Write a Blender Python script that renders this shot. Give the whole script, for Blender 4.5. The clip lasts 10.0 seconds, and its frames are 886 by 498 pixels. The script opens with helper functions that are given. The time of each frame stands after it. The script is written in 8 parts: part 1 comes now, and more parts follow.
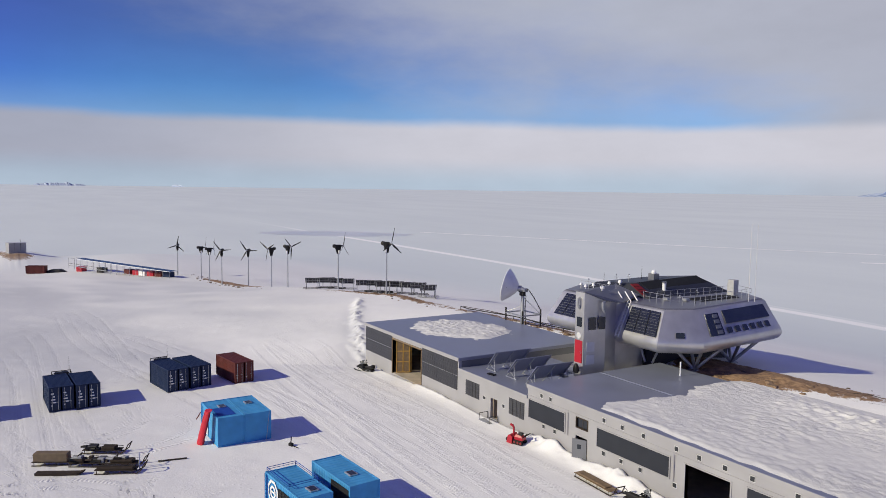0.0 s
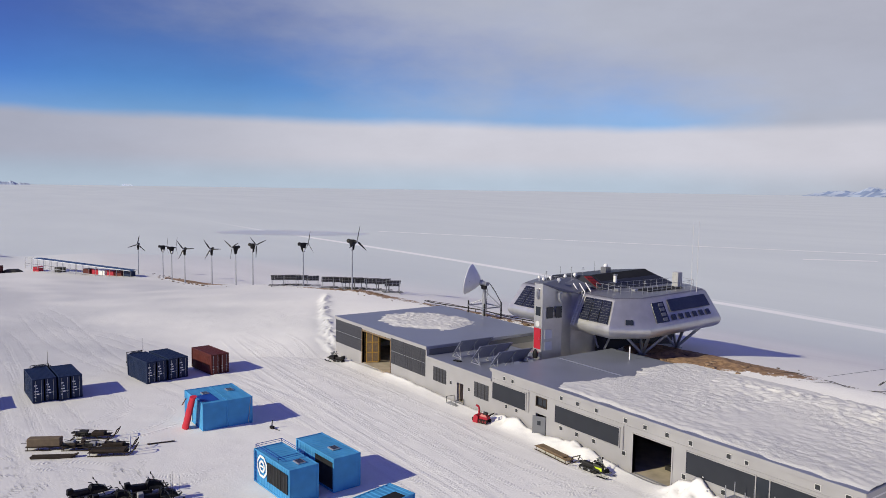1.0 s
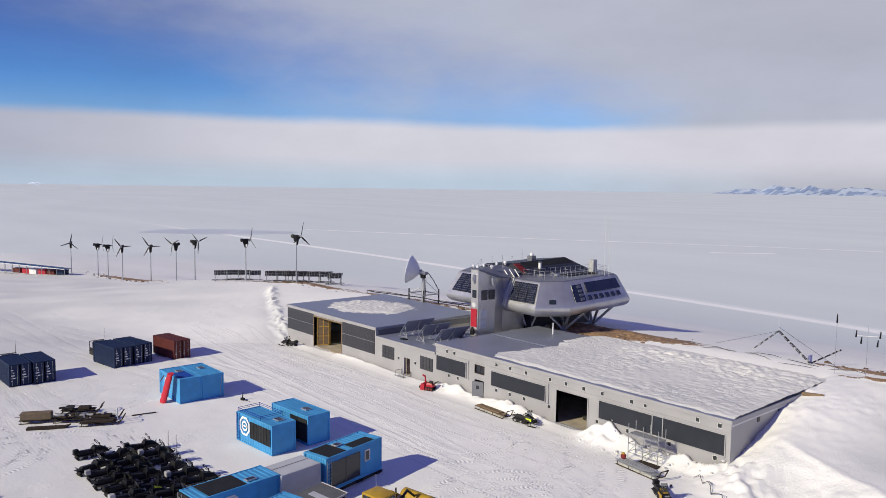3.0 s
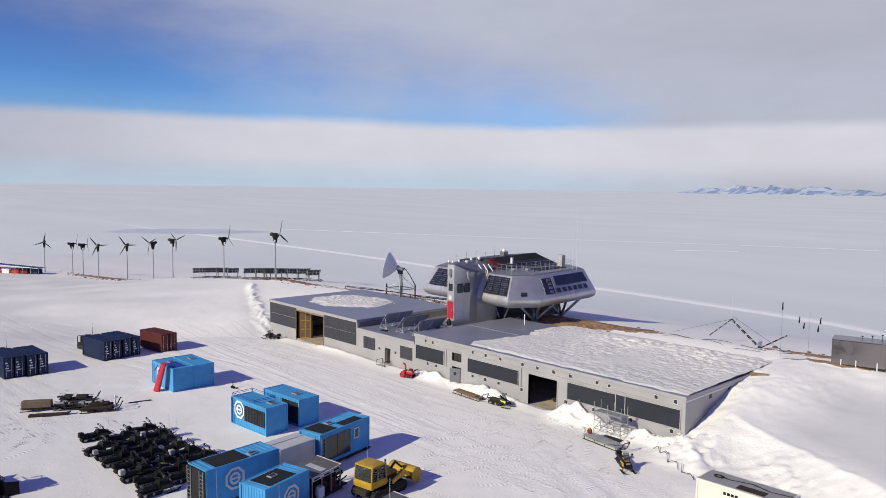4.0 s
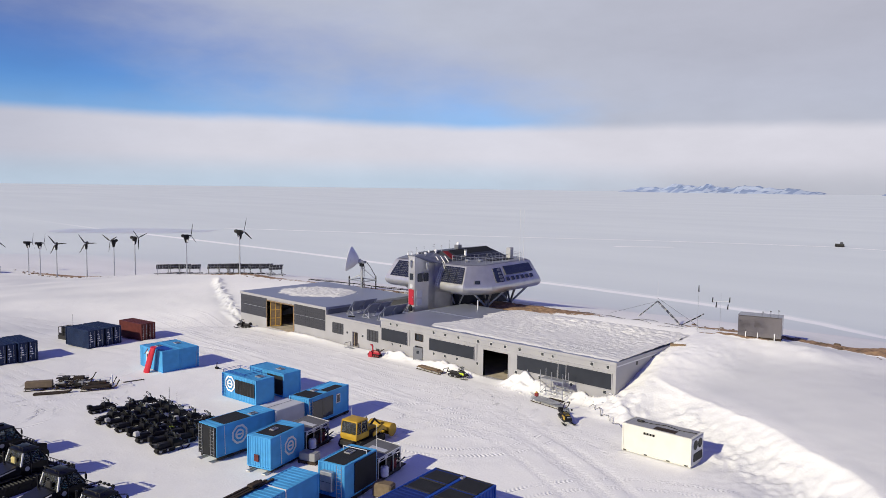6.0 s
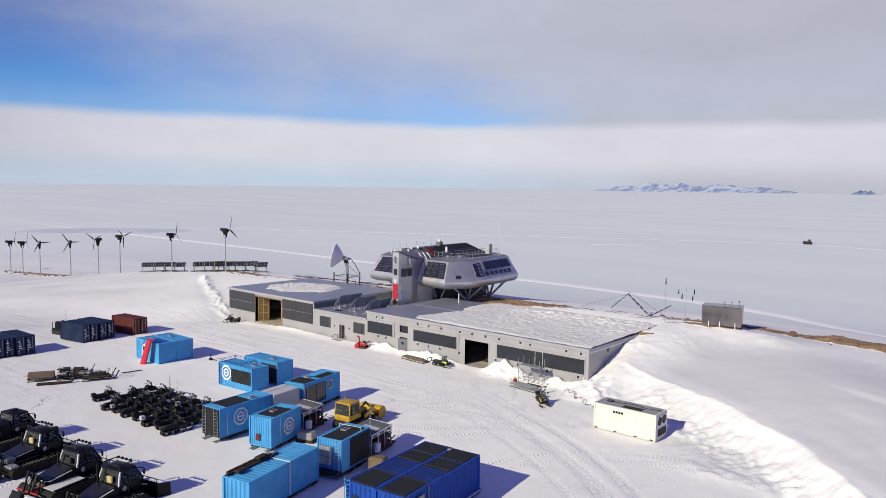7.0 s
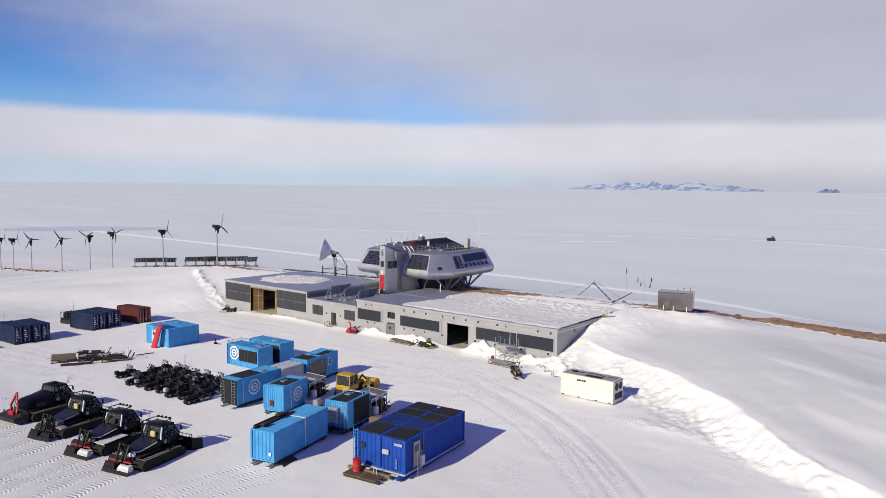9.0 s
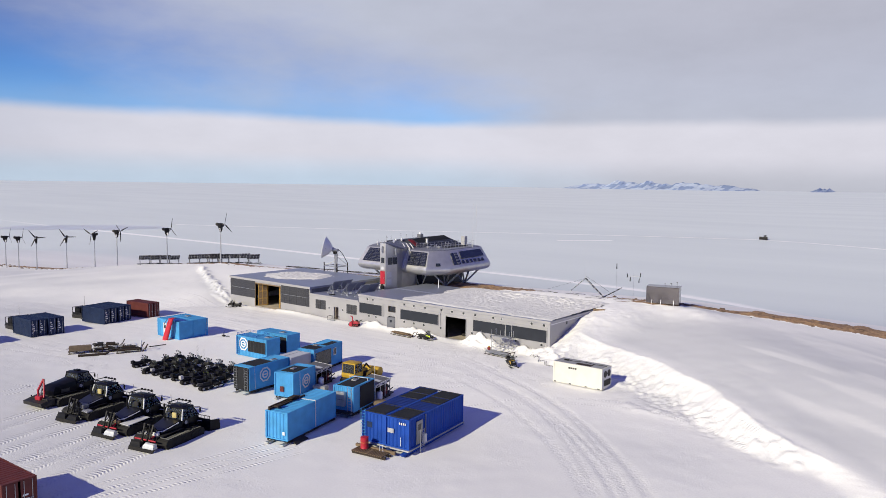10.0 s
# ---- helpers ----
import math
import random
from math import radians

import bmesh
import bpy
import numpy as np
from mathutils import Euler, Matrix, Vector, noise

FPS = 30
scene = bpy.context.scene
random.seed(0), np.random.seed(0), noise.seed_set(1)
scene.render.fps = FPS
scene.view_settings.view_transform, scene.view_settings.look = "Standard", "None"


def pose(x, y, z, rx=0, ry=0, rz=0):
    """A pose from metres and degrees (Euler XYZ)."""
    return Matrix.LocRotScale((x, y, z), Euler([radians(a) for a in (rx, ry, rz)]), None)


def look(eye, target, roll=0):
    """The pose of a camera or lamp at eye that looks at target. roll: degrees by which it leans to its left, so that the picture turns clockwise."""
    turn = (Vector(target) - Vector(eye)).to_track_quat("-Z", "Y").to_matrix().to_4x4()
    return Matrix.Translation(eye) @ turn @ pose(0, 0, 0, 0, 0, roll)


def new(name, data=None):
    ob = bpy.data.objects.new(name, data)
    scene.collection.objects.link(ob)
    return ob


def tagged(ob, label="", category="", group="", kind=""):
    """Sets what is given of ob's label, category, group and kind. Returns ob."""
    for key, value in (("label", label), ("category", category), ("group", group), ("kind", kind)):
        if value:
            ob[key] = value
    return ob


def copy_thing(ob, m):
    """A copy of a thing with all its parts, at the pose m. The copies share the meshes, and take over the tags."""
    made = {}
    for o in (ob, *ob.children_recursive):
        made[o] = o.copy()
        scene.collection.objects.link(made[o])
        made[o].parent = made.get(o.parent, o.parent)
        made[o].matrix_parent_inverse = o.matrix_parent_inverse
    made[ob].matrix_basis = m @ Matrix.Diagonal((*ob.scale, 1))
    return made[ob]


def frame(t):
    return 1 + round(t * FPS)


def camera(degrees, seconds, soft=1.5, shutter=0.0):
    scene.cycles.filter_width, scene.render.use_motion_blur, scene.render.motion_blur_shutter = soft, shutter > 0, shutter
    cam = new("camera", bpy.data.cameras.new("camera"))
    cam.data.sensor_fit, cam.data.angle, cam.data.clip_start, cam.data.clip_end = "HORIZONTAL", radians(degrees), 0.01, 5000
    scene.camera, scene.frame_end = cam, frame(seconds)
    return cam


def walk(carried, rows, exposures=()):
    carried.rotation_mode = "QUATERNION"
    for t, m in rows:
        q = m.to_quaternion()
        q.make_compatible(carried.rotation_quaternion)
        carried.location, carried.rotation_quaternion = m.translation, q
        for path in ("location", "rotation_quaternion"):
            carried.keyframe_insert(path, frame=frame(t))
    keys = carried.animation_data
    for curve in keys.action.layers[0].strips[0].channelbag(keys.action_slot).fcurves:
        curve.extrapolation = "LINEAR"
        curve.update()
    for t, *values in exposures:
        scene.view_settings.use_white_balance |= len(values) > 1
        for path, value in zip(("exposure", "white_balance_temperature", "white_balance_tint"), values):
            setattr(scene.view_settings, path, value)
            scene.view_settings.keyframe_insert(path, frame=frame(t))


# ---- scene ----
cam = camera(62.6, 10.0, soft=0.8)
METRES, EYE, TILT, LEAN, TURN = 56.0, 24.0, -4.7, -0.8, 58.8
EAST, NORTH = 91.0, -42.9
ROWS = [
    (0.0, 0.0, 0.0, 0.0, 0.0, 0.0, -0.0),
    (0.5, -0.0119, -0.0504, -0.0045, -1.85, -0.01, 0.13),
    (1.0, -0.0254, -0.101, -0.0077, -3.43, -0.06, 0.24),
    (1.5, -0.0402, -0.1504, -0.0119, -4.98, -0.09, 0.37),
    (2.0, -0.0551, -0.1993, -0.0153, -6.47, -0.15, 0.49),
    (2.5, -0.0718, -0.2471, -0.0195, -7.96, -0.2, 0.63),
    (4.0, -0.1261, -0.3895, -0.0312, -11.73, -0.33, 0.94),
    (4.5, -0.146, -0.4356, -0.0354, -12.87, -0.36, 1.02),
    (5.0, -0.1661, -0.4811, -0.039, -13.95, -0.39, 1.12),
    (5.5, -0.1867, -0.527, -0.0419, -14.98, -0.44, 1.21),
    (7.0, -0.2501, -0.6621, -0.0515, -17.81, -0.61, 1.47),
    (7.5, -0.2713, -0.7067, -0.0543, -18.47, -0.66, 1.52),
    (8.0, -0.2924, -0.7511, -0.0575, -18.85, -0.71, 1.54),
    (8.5, -0.3137, -0.7951, -0.06, -19.26, -0.75, 1.55),
    (9.0, -0.3343, -0.8381, -0.0626, -19.82, -0.8, 1.6),
    (9.5, -0.3541, -0.8808, -0.0654, -20.09, -0.84, 1.6),
    (10.0, -0.3737, -0.9225, -0.0683, -20.17, -0.87, 1.59),
]
walk(cam, [(t, pose(EAST, NORTH, EYE, TILT, LEAN, TURN) @ pose(METRES * x, METRES * y, METRES * z, 90 + pitch, roll, yaw)) for t, x, y, z, yaw, pitch, roll in ROWS],
     exposures=[(0.0, -0.22), (2.5, -0.14), (5.5, -0.06), (7.5, -0.02), (10.0, 0.0)])

# ---- light ----
SUN_DIR = Vector((-0.13, -0.878, 0.475)).normalized()      # towards the sun
sun_elev = math.asin(SUN_DIR.z)
sun_azim = math.atan2(SUN_DIR.x, SUN_DIR.y)
sun = new("sun", bpy.data.lights.new("sun", "SUN"))
sun.data.energy, sun.data.angle, sun.data.color = 4.75, radians(0.55), (1.0, 0.93, 0.68)
sun.matrix_world = look((0, 0, 200), Vector((0, 0, 200)) - SUN_DIR)


def links(tree, *pairs):
    for a, b in pairs:
        tree.links.new(a, b)


world = bpy.data.worlds.new("polar_sky")
scene.world = world
world.use_nodes = True
wt = world.node_tree
wt.nodes.clear()


def wn(kind, **props):
    n = wt.nodes.new(kind)
    for k, v in props.items():
        if k == "op":
            n.operation = v
        elif k == "blend":
            n.blend_type = v
        else:
            n.inputs[k].default_value = v
    return n


def wmath(op, a, b=None, clamp=False):
    n = wt.nodes.new("ShaderNodeMath")
    n.operation, n.use_clamp = op, clamp
    for i, v in enumerate((a, b)):
        if v is None:
            continue
        if isinstance(v, (int, float)):
            n.inputs[i].default_value = v
        else:
            wt.links.new(v, n.inputs[i])
    return n.outputs[0]


def wstep(v, lo, hi):
    n = wt.nodes.new("ShaderNodeMapRange")
    n.interpolation_type = "SMOOTHSTEP"
    n.inputs["From Min"].default_value, n.inputs["From Max"].default_value = lo, hi
    wt.links.new(v, n.inputs["Value"])
    return n.outputs[0]


def wmix(fac, a, b):
    n = wt.nodes.new("ShaderNodeMix")
    n.data_type = "RGBA"
    wt.links.new(fac, n.inputs["Factor"])
    for key, v in (("A", a), ("B", b)):
        socket = [s for s in n.inputs if s.name == key and s.type == "RGBA"][0]
        if isinstance(v, tuple):
            socket.default_value = (*v, 1)
        else:
            wt.links.new(v, socket)
    return [s for s in n.outputs if s.type == "RGBA"][0]


sky = wt.nodes.new("ShaderNodeTexSky")
sky.sky_type, sky.sun_disc = "NISHITA", False
sky.sun_elevation, sky.sun_rotation = sun_elev, sun_azim
sky.altitude, sky.air_density, sky.dust_density, sky.ozone_density = 1400, 1.0, 0.2, 3.0
coord = wt.nodes.new("ShaderNodeTexCoord")
sep = wt.nodes.new("ShaderNodeSeparateXYZ")
links(wt, (coord.outputs["Generated"], sep.inputs[0]))
elev = wmath("ARCSINE", sep.outputs[2])
azim = wmath("ARCTAN2", sep.outputs[1], sep.outputs[0])          # pi/2 = +y, pi = -x
# clouds drift in sheets that lie flat: stretch the noise along the horizon
comb = wt.nodes.new("ShaderNodeCombineXYZ")
links(wt, (azim, comb.inputs[0]), (wmath("MULTIPLY", elev, 2.4), comb.inputs[1]))
soft = wn("ShaderNodeTexNoise", Scale=2.3, Detail=7.0, Roughness=0.55)
wisp = wn("ShaderNodeTexNoise", Scale=5.5, Detail=8.0, Roughness=0.6)
links(wt, (comb.outputs[0], soft.inputs["Vector"]), (comb.outputs[0], wisp.inputs["Vector"]))
n1 = wmath("SUBTRACT", soft.outputs[0], 0.5)
n2 = wmath("SUBTRACT", wisp.outputs[0], 0.5)
# high veil: thick towards +y, thin towards -x, none overhead
lean = wmath("MULTIPLY", wmath("SUBTRACT", 0.17, elev), 2.2)
ragged = wmath("ADD", wmath("ADD", wmath("ADD", azim, lean), wmath("MULTIPLY", n1, 1.0)), wmath("MULTIPLY", n2, 0.3))
veil = wmath("SUBTRACT", 1.0, wstep(ragged, 2.18, 2.98))
veil = wmath("MULTIPLY", veil, wmath("SUBTRACT", 1.0, wstep(elev, 0.25, 0.36)))
veil = wmath("MULTIPLY", veil, wstep(azim, 0.2, 1.0))
veil = wmath("MULTIPLY", veil, 0.93)
# low bank over the ice
top = wmath("ADD", elev, wmath("ADD", wmath("MULTIPLY", n1, 0.03), wmath("MULTIPLY", azim, -0.006)))
bank = wmath("SUBTRACT", 1.0, wstep(top, 0.062, 0.080))
bank = wmath("MULTIPLY", bank, wstep(elev, 0.0, 0.045))
bank = wmath("ADD", wmath("MULTIPLY", bank, 0.85), 0.12)
tone = wmath("ADD", 0.95, wmath("MULTIPLY", n2, 0.25))
blue = wt.nodes.new("ShaderNodeMix")
blue.data_type, blue.blend_type = "RGBA", "MULTIPLY"
blue.inputs["Factor"].default_value = 1.0
links(wt, (sky.outputs[0], blue.inputs[6]))
links(wt, (wmix(wstep(elev, 0.09, 0.24), (0.25, 0.78, 1.36), (0.17, 0.43, 1.02)), blue.inputs[7]))
deep = wt.nodes.new("ShaderNodeMix")
deep.data_type = "RGBA"
deep.blend_type = "MULTIPLY"
deep.inputs[7].default_value = (0.12, 0.265, 1.1, 1)
south = wstep(wmath("MULTIPLY", sep.outputs[1], -1.0), -0.25, 0.35)      # cloudless behind the camera
clear_deep = wmath("MAXIMUM", wstep(elev, 0.24, 0.5), wmath("MULTIPLY", south, wstep(elev, 0.02, 0.15)))
links(wt, (clear_deep, deep.inputs["Factor"]), (blue.outputs[2], deep.inputs[6]))
cap = wt.nodes.new("ShaderNodeVectorMath")
cap.operation = "MINIMUM"
cap.inputs[1].default_value = (0.22, 0.50, 4.5)
links(wt, (deep.outputs[2], cap.inputs[0]))
clear = wmix(wstep(elev, -0.02, 0.14), (5.5, 6.6, 8.0), wmix(wstep(elev, 0.26, 0.42), deep.outputs[2], cap.outputs[0]))
reach = wmath("MAXIMUM", wstep(elev, 0.06, 0.12), wmath("SUBTRACT", 1.0, wstep(azim, 2.08, 2.34)))
body = wmix(wmath("MULTIPLY", veil, reach), clear, wmix(wstep(azim, 1.8, 2.5), (5.15, 5.2, 5.9), (5.5, 5.85, 6.9)))
body = wmix(wmath("MINIMUM", bank, 1.0), body, wmix(wstep(azim, 2.55, 3.1), (7.5, 7.4, 8.2), (4.7, 4.9, 6.0)))
shade = wt.nodes.new("ShaderNodeMix")
shade.data_type, shade.blend_type = "RGBA", "MULTIPLY"
shade.inputs["Factor"].default_value = 1.0
grey = wt.nodes.new("ShaderNodeCombineColor")
links(wt, (tone, grey.inputs[0]), (tone, grey.inputs[1]), (tone, grey.inputs[2]), (body, shade.inputs[6]), (grey.outputs[0], shade.inputs[7]))
bg = wn("ShaderNodeBackground", Strength=0.1)
wout = wt.nodes.new("ShaderNodeOutputWorld")
links(wt, (shade.outputs[2], bg.inputs[0]), (bg.outputs[0], wout.inputs[0]))

# ---- materials ----
def surface(name, base, rough=0.6, metal=0.0, vary=0.12, size=1.2, bump=0.15, grain=25.0, worn=None, wear=0.0, spec=0.5, random_tone=0.0):
    """A material with broad stains, fine grain and, where worn is given, scuffs of that colour."""
    m = bpy.data.materials.new(name)
    m.use_nodes = True
    nt = m.node_tree
    p = nt.nodes["Principled BSDF"]
    tc = nt.nodes.new("ShaderNodeTexCoord")
    big, fine = nt.nodes.new("ShaderNodeTexNoise"), nt.nodes.new("ShaderNodeTexNoise")
    big.inputs["Scale"].default_value, big.inputs["Detail"].default_value = 1.0 / size, 5
    fine.inputs["Scale"].default_value, fine.inputs["Detail"].default_value = grain, 3
    ramp = nt.nodes.new("ShaderNodeMapRange")
    ramp.inputs["From Min"].default_value, ramp.inputs["From Max"].default_value = 0.3, 0.7
    ramp.inputs["To Min"].default_value, ramp.inputs["To Max"].default_value = 1 - vary, 1 + vary
    mul = nt.nodes.new("ShaderNodeVectorMath")
    mul.operation = "SCALE"
    mul.inputs[0].default_value = base
    links(nt, (tc.outputs["Object"], big.inputs["Vector"]), (tc.outputs["Object"], fine.inputs["Vector"]), (big.outputs[0], ramp.inputs["Value"]))
    factor = ramp.outputs[0]
    if random_tone:
        info = nt.nodes.new("ShaderNodeObjectInfo")
        r2 = nt.nodes.new("ShaderNodeMapRange")
        r2.inputs["To Min"].default_value, r2.inputs["To Max"].default_value = 1 - random_tone, 1 + random_tone
        mm = nt.nodes.new("ShaderNodeMath")
        mm.operation = "MULTIPLY"
        links(nt, (info.outputs["Random"], r2.inputs["Value"]), (factor, mm.inputs[0]), (r2.outputs[0], mm.inputs[1]))
        factor = mm.outputs[0]
    links(nt, (factor, mul.inputs["Scale"]))
    colour = mul.outputs[0]
    if worn:
        sc = nt.nodes.new("ShaderNodeTexNoise")
        sc.inputs["Scale"].default_value, sc.inputs["Detail"].default_value, sc.inputs["Roughness"].default_value = 3.0, 9, 0.75
        edge = nt.nodes.new("ShaderNodeMapRange")
        edge.inputs["From Min"].default_value, edge.inputs["From Max"].default_value = 0.68 - wear, 0.74 - wear
        mix = nt.nodes.new("ShaderNodeMix")
        mix.data_type = "RGBA"
        mix.inputs[7].default_value = (*worn, 1)
        links(nt, (tc.outputs["Object"], sc.inputs["Vector"]), (sc.outputs[0], edge.inputs["Value"]), (edge.outputs[0], mix.inputs["Factor"]), (colour, mix.inputs[6]))
        colour = mix.outputs[2]
    rr = nt.nodes.new("ShaderNodeMapRange")
    rr.inputs["To Min"].default_value, rr.inputs["To Max"].default_value = max(0.02, rough - 0.12), min(1, rough + 0.12)
    bp = nt.nodes.new("ShaderNodeBump")
    bp.inputs["Strength"].default_value, bp.inputs["Distance"].default_value = bump, 0.02
    links(nt, (colour, p.inputs["Base Color"]), (big.outputs[0], rr.inputs["Value"]), (rr.outputs[0], p.inputs["Roughness"]), (fine.outputs[0], bp.inputs["Height"]), (bp.outputs[0], p.inputs["Normal"]))
    p.inputs["Metallic"].default_value = metal
    p.inputs["Specular IOR Level"].default_value = spec
    return m


def solar_cells(name, pitch=0.16):
    """Dark blue-black cells with thin pale lines between them."""
    m = bpy.data.materials.new(name)
    m.use_nodes = True
    nt = m.node_tree
    p = nt.nodes["Principled BSDF"]
    tc = nt.nodes.new("ShaderNodeTexCoord")
    br = nt.nodes.new("ShaderNodeTexBrick")
    br.offset = 0
    br.inputs["Scale"].default_value = 1.0
    br.inputs["Brick Width"].default_value, br.inputs["Row Height"].default_value = pitch, pitch
    br.inputs["Mortar Size"].default_value = 0.006
    br.inputs["Color1"].default_value, br.inputs["Color2"].default_value = (0.012, 0.015, 0.03, 1), (0.018, 0.02, 0.036, 1)
    br.inputs["Mortar"].default_value = (0.09, 0.095, 0.11, 1)
    links(nt, (tc.outputs["Object"], br.inputs["Vector"]), (br.outputs["Color"], p.inputs["Base Color"]))
    p.inputs["Roughness"].default_value = 0.22
    return m


def glass_dark(name, tint=(0.02, 0.025, 0.035), rough=0.06):
    return surface(name, tint, rough + 0.1, 0.0, 0.2, 2.0, 0.02, 3.0)


def snow_material(name, rocky=False):
    m = bpy.data.materials.new(name)
    m.use_nodes = True
    nt = m.node_tree
    p = nt.nodes["Principled BSDF"]
    tc = nt.nodes.new("ShaderNodeTexCoord")

    def noise_node(scale, detail, stretch=None, rough=0.55):
        n = nt.nodes.new("ShaderNodeTexNoise")
        n.inputs["Scale"].default_value, n.inputs["Detail"].default_value, n.inputs["Roughness"].default_value = scale, detail, rough
        if stretch:
            mp = nt.nodes.new("ShaderNodeMapping")
            mp.inputs["Scale"].default_value = stretch[:3]
            mp.inputs["Rotation"].default_value[2] = stretch[3]
            links(nt, (tc.outputs["Object"], mp.inputs[0]), (mp.outputs[0], n.inputs["Vector"]))
        else:
            links(nt, (tc.outputs["Object"], n.inputs["Vector"]))
        return n.outputs[0]

    def mth(op, a, b):
        n = nt.nodes.new("ShaderNodeMath")
        n.operation = op
        for i, v in enumerate((a, b)):
            if isinstance(v, (int, float)):
                n.inputs[i].default_value = v
            else:
                nt.links.new(v, n.inputs[i])
        return n.outputs[0]

    def rng(v, lo, hi, a, b):
        n = nt.nodes.new("ShaderNodeMapRange")
        for k, x in zip(("From Min", "From Max", "To Min", "To Max"), (lo, hi, a, b)):
            n.inputs[k].default_value = x
        nt.links.new(v, n.inputs["Value"])
        return n.outputs[0]

    def mix(f, a, b):
        n = nt.nodes.new("ShaderNodeMix")
        n.data_type = "RGBA"
        nt.links.new(f, n.inputs["Factor"])
        for i, v in ((6, a), (7, b)):
            if isinstance(v, tuple):
                n.inputs[i].default_value = (*v, 1)
            else:
                nt.links.new(v, n.inputs[i])
        return n.outputs[2]

    drift = noise_node(0.035, 6, (0.35, 1.0, 1.0, 0.5))
    crust = noise_node(0.9, 6, (0.5, 1.0, 1.0, 0.6)) if rocky else noise_node(2.0, 8, (0.55, 1.0, 1.0, 0.9), 0.68)
    grain = noise_node(6.0, 5)
    fine = noise_node(22.0, 3)
    colour = mix(rng(drift, 0.38, 0.62, 0, 1), (0.81, 0.80, 0.795), (0.89, 0.88, 0.87)) if rocky else mix(rng(drift, 0.38, 0.62, 0, 1), (0.64, 0.635, 0.63), (0.72, 0.71, 0.70))
    colour = mix(rng(grain, 0.35, 0.7, 0, 0.35), colour, (0.70, 0.69, 0.685) if rocky else (0.65, 0.64, 0.635))
    if rocky:
        att = nt.nodes.new("ShaderNodeAttribute")
        att.attribute_name = "rock"
        edge = mth("ADD", att.outputs["Fac"], mth("MULTIPLY", mth("SUBTRACT", noise_node(0.8, 8, None, 0.7), 0.5), 1.3))
        stone = mix(rng(noise_node(1.7, 8, None, 0.7), 0.35, 0.65, 0, 1), (0.16, 0.10, 0.065), (0.40, 0.26, 0.15))
        colour = mix(rng(edge, 0.48, 0.56, 0, 1), colour, stone)
        tr = nt.nodes.new("ShaderNodeAttribute")
        tr.attribute_name = "packed"
        colour = mix(mth("MULTIPLY", tr.outputs["Fac"], 0.18), colour, (0.70, 0.695, 0.705))
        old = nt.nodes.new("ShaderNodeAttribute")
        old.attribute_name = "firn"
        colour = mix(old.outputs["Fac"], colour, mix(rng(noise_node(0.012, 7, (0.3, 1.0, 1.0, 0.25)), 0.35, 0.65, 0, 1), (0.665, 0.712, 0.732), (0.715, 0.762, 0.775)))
        # darker snow tone that carries painted-in falloff and slope shade
        aged = nt.nodes.new("ShaderNodeAttribute")
        aged.attribute_name = "aged"
        colour = mix(aged.outputs["Fac"], colour, mix(rng(noise_node(0.05, 7, (0.4, 1.0, 1.0, 0.25)), 0.35, 0.65, 0, 1), (0.57, 0.575, 0.60), (0.65, 0.652, 0.67)))
        way = nt.nodes.new("ShaderNodeAttribute")
        way.attribute_name = "groomed"
        colour = mix(way.outputs["Fac"], colour, (0.98, 0.98, 0.98))
    fine_part = mth("ADD", mth("MULTIPLY", grain, 0.035), mth("MULTIPLY", fine, 0.014))
    if rocky:
        # smooth wind slab in places, crumbled snow where it was driven on
        crumbled = mth("ADD", rng(noise_node(0.11, 4), 0.45, 0.68, 0.22, 1.0), mth("MULTIPLY", tr.outputs["Fac"], 0.7))
        fine_part = mth("MULTIPLY", fine_part, crumbled)
    if rocky:
        height = mth("ADD", mth("MULTIPLY", mth("MULTIPLY", crust, 0.055), crumbled), fine_part)
    else:
        height = mth("ADD", mth("MULTIPLY", mth("MULTIPLY", crust, 0.2), rng(noise_node(0.13, 4), 0.42, 0.6, 0.12, 1.0)), mth("MULTIPLY", fine_part, 0.7))
    if rocky:
        lumps = nt.nodes.new("ShaderNodeTexVoronoi")
        lumps.inputs["Scale"].default_value = 3.2
        links(nt, (tc.outputs["Object"], lumps.inputs["Vector"]))
        height = mth("ADD", height, mth("MULTIPLY", mth("MULTIPLY", lumps.outputs["Distance"], 0.028), tr.outputs["Fac"]))
        # scattered clods
        clods = nt.nodes.new("ShaderNodeTexVoronoi")
        clods.inputs["Scale"].default_value = 2.1
        links(nt, (tc.outputs["Object"], clods.inputs["Vector"]))
        worn = mth("ADD", rng(noise_node(0.16, 5), 0.5, 0.62, 0.0, 0.8), mth("MULTIPLY", tr.outputs["Fac"], 0.4))
        worn = mth("MULTIPLY", worn, mth("SUBTRACT", 1.0, mth("MAXIMUM", old.outputs["Fac"], mth("MULTIPLY", aged.outputs["Fac"], 0.85))))
        height = mth("ADD", height, mth("MULTIPLY", mth("MULTIPLY", rng(clods.outputs["Distance"], 0.05, 0.3, 1, 0), 0.035), worn))
        # bars pressed in by crawler tracks
        bars = nt.nodes.new("ShaderNodeAttribute")
        bars.attribute_name = "tread"
        wave = mth("SINE", mth("MULTIPLY", bars.outputs["Fac"], 2 * math.pi / 0.36), 0.0)
        clear_run = nt.nodes.new("ShaderNodeAttribute")
        clear_run.attribute_name = "single"
        depth = mth("MULTIPLY", clear_run.outputs["Fac"], rng(noise_node(0.35, 3), 0.4, 0.62, 0.1, 1.0))
        height = mth("ADD", height, mth("MULTIPLY", mth("MULTIPLY", wave, 0.032), depth))
    bp = nt.nodes.new("ShaderNodeBump")
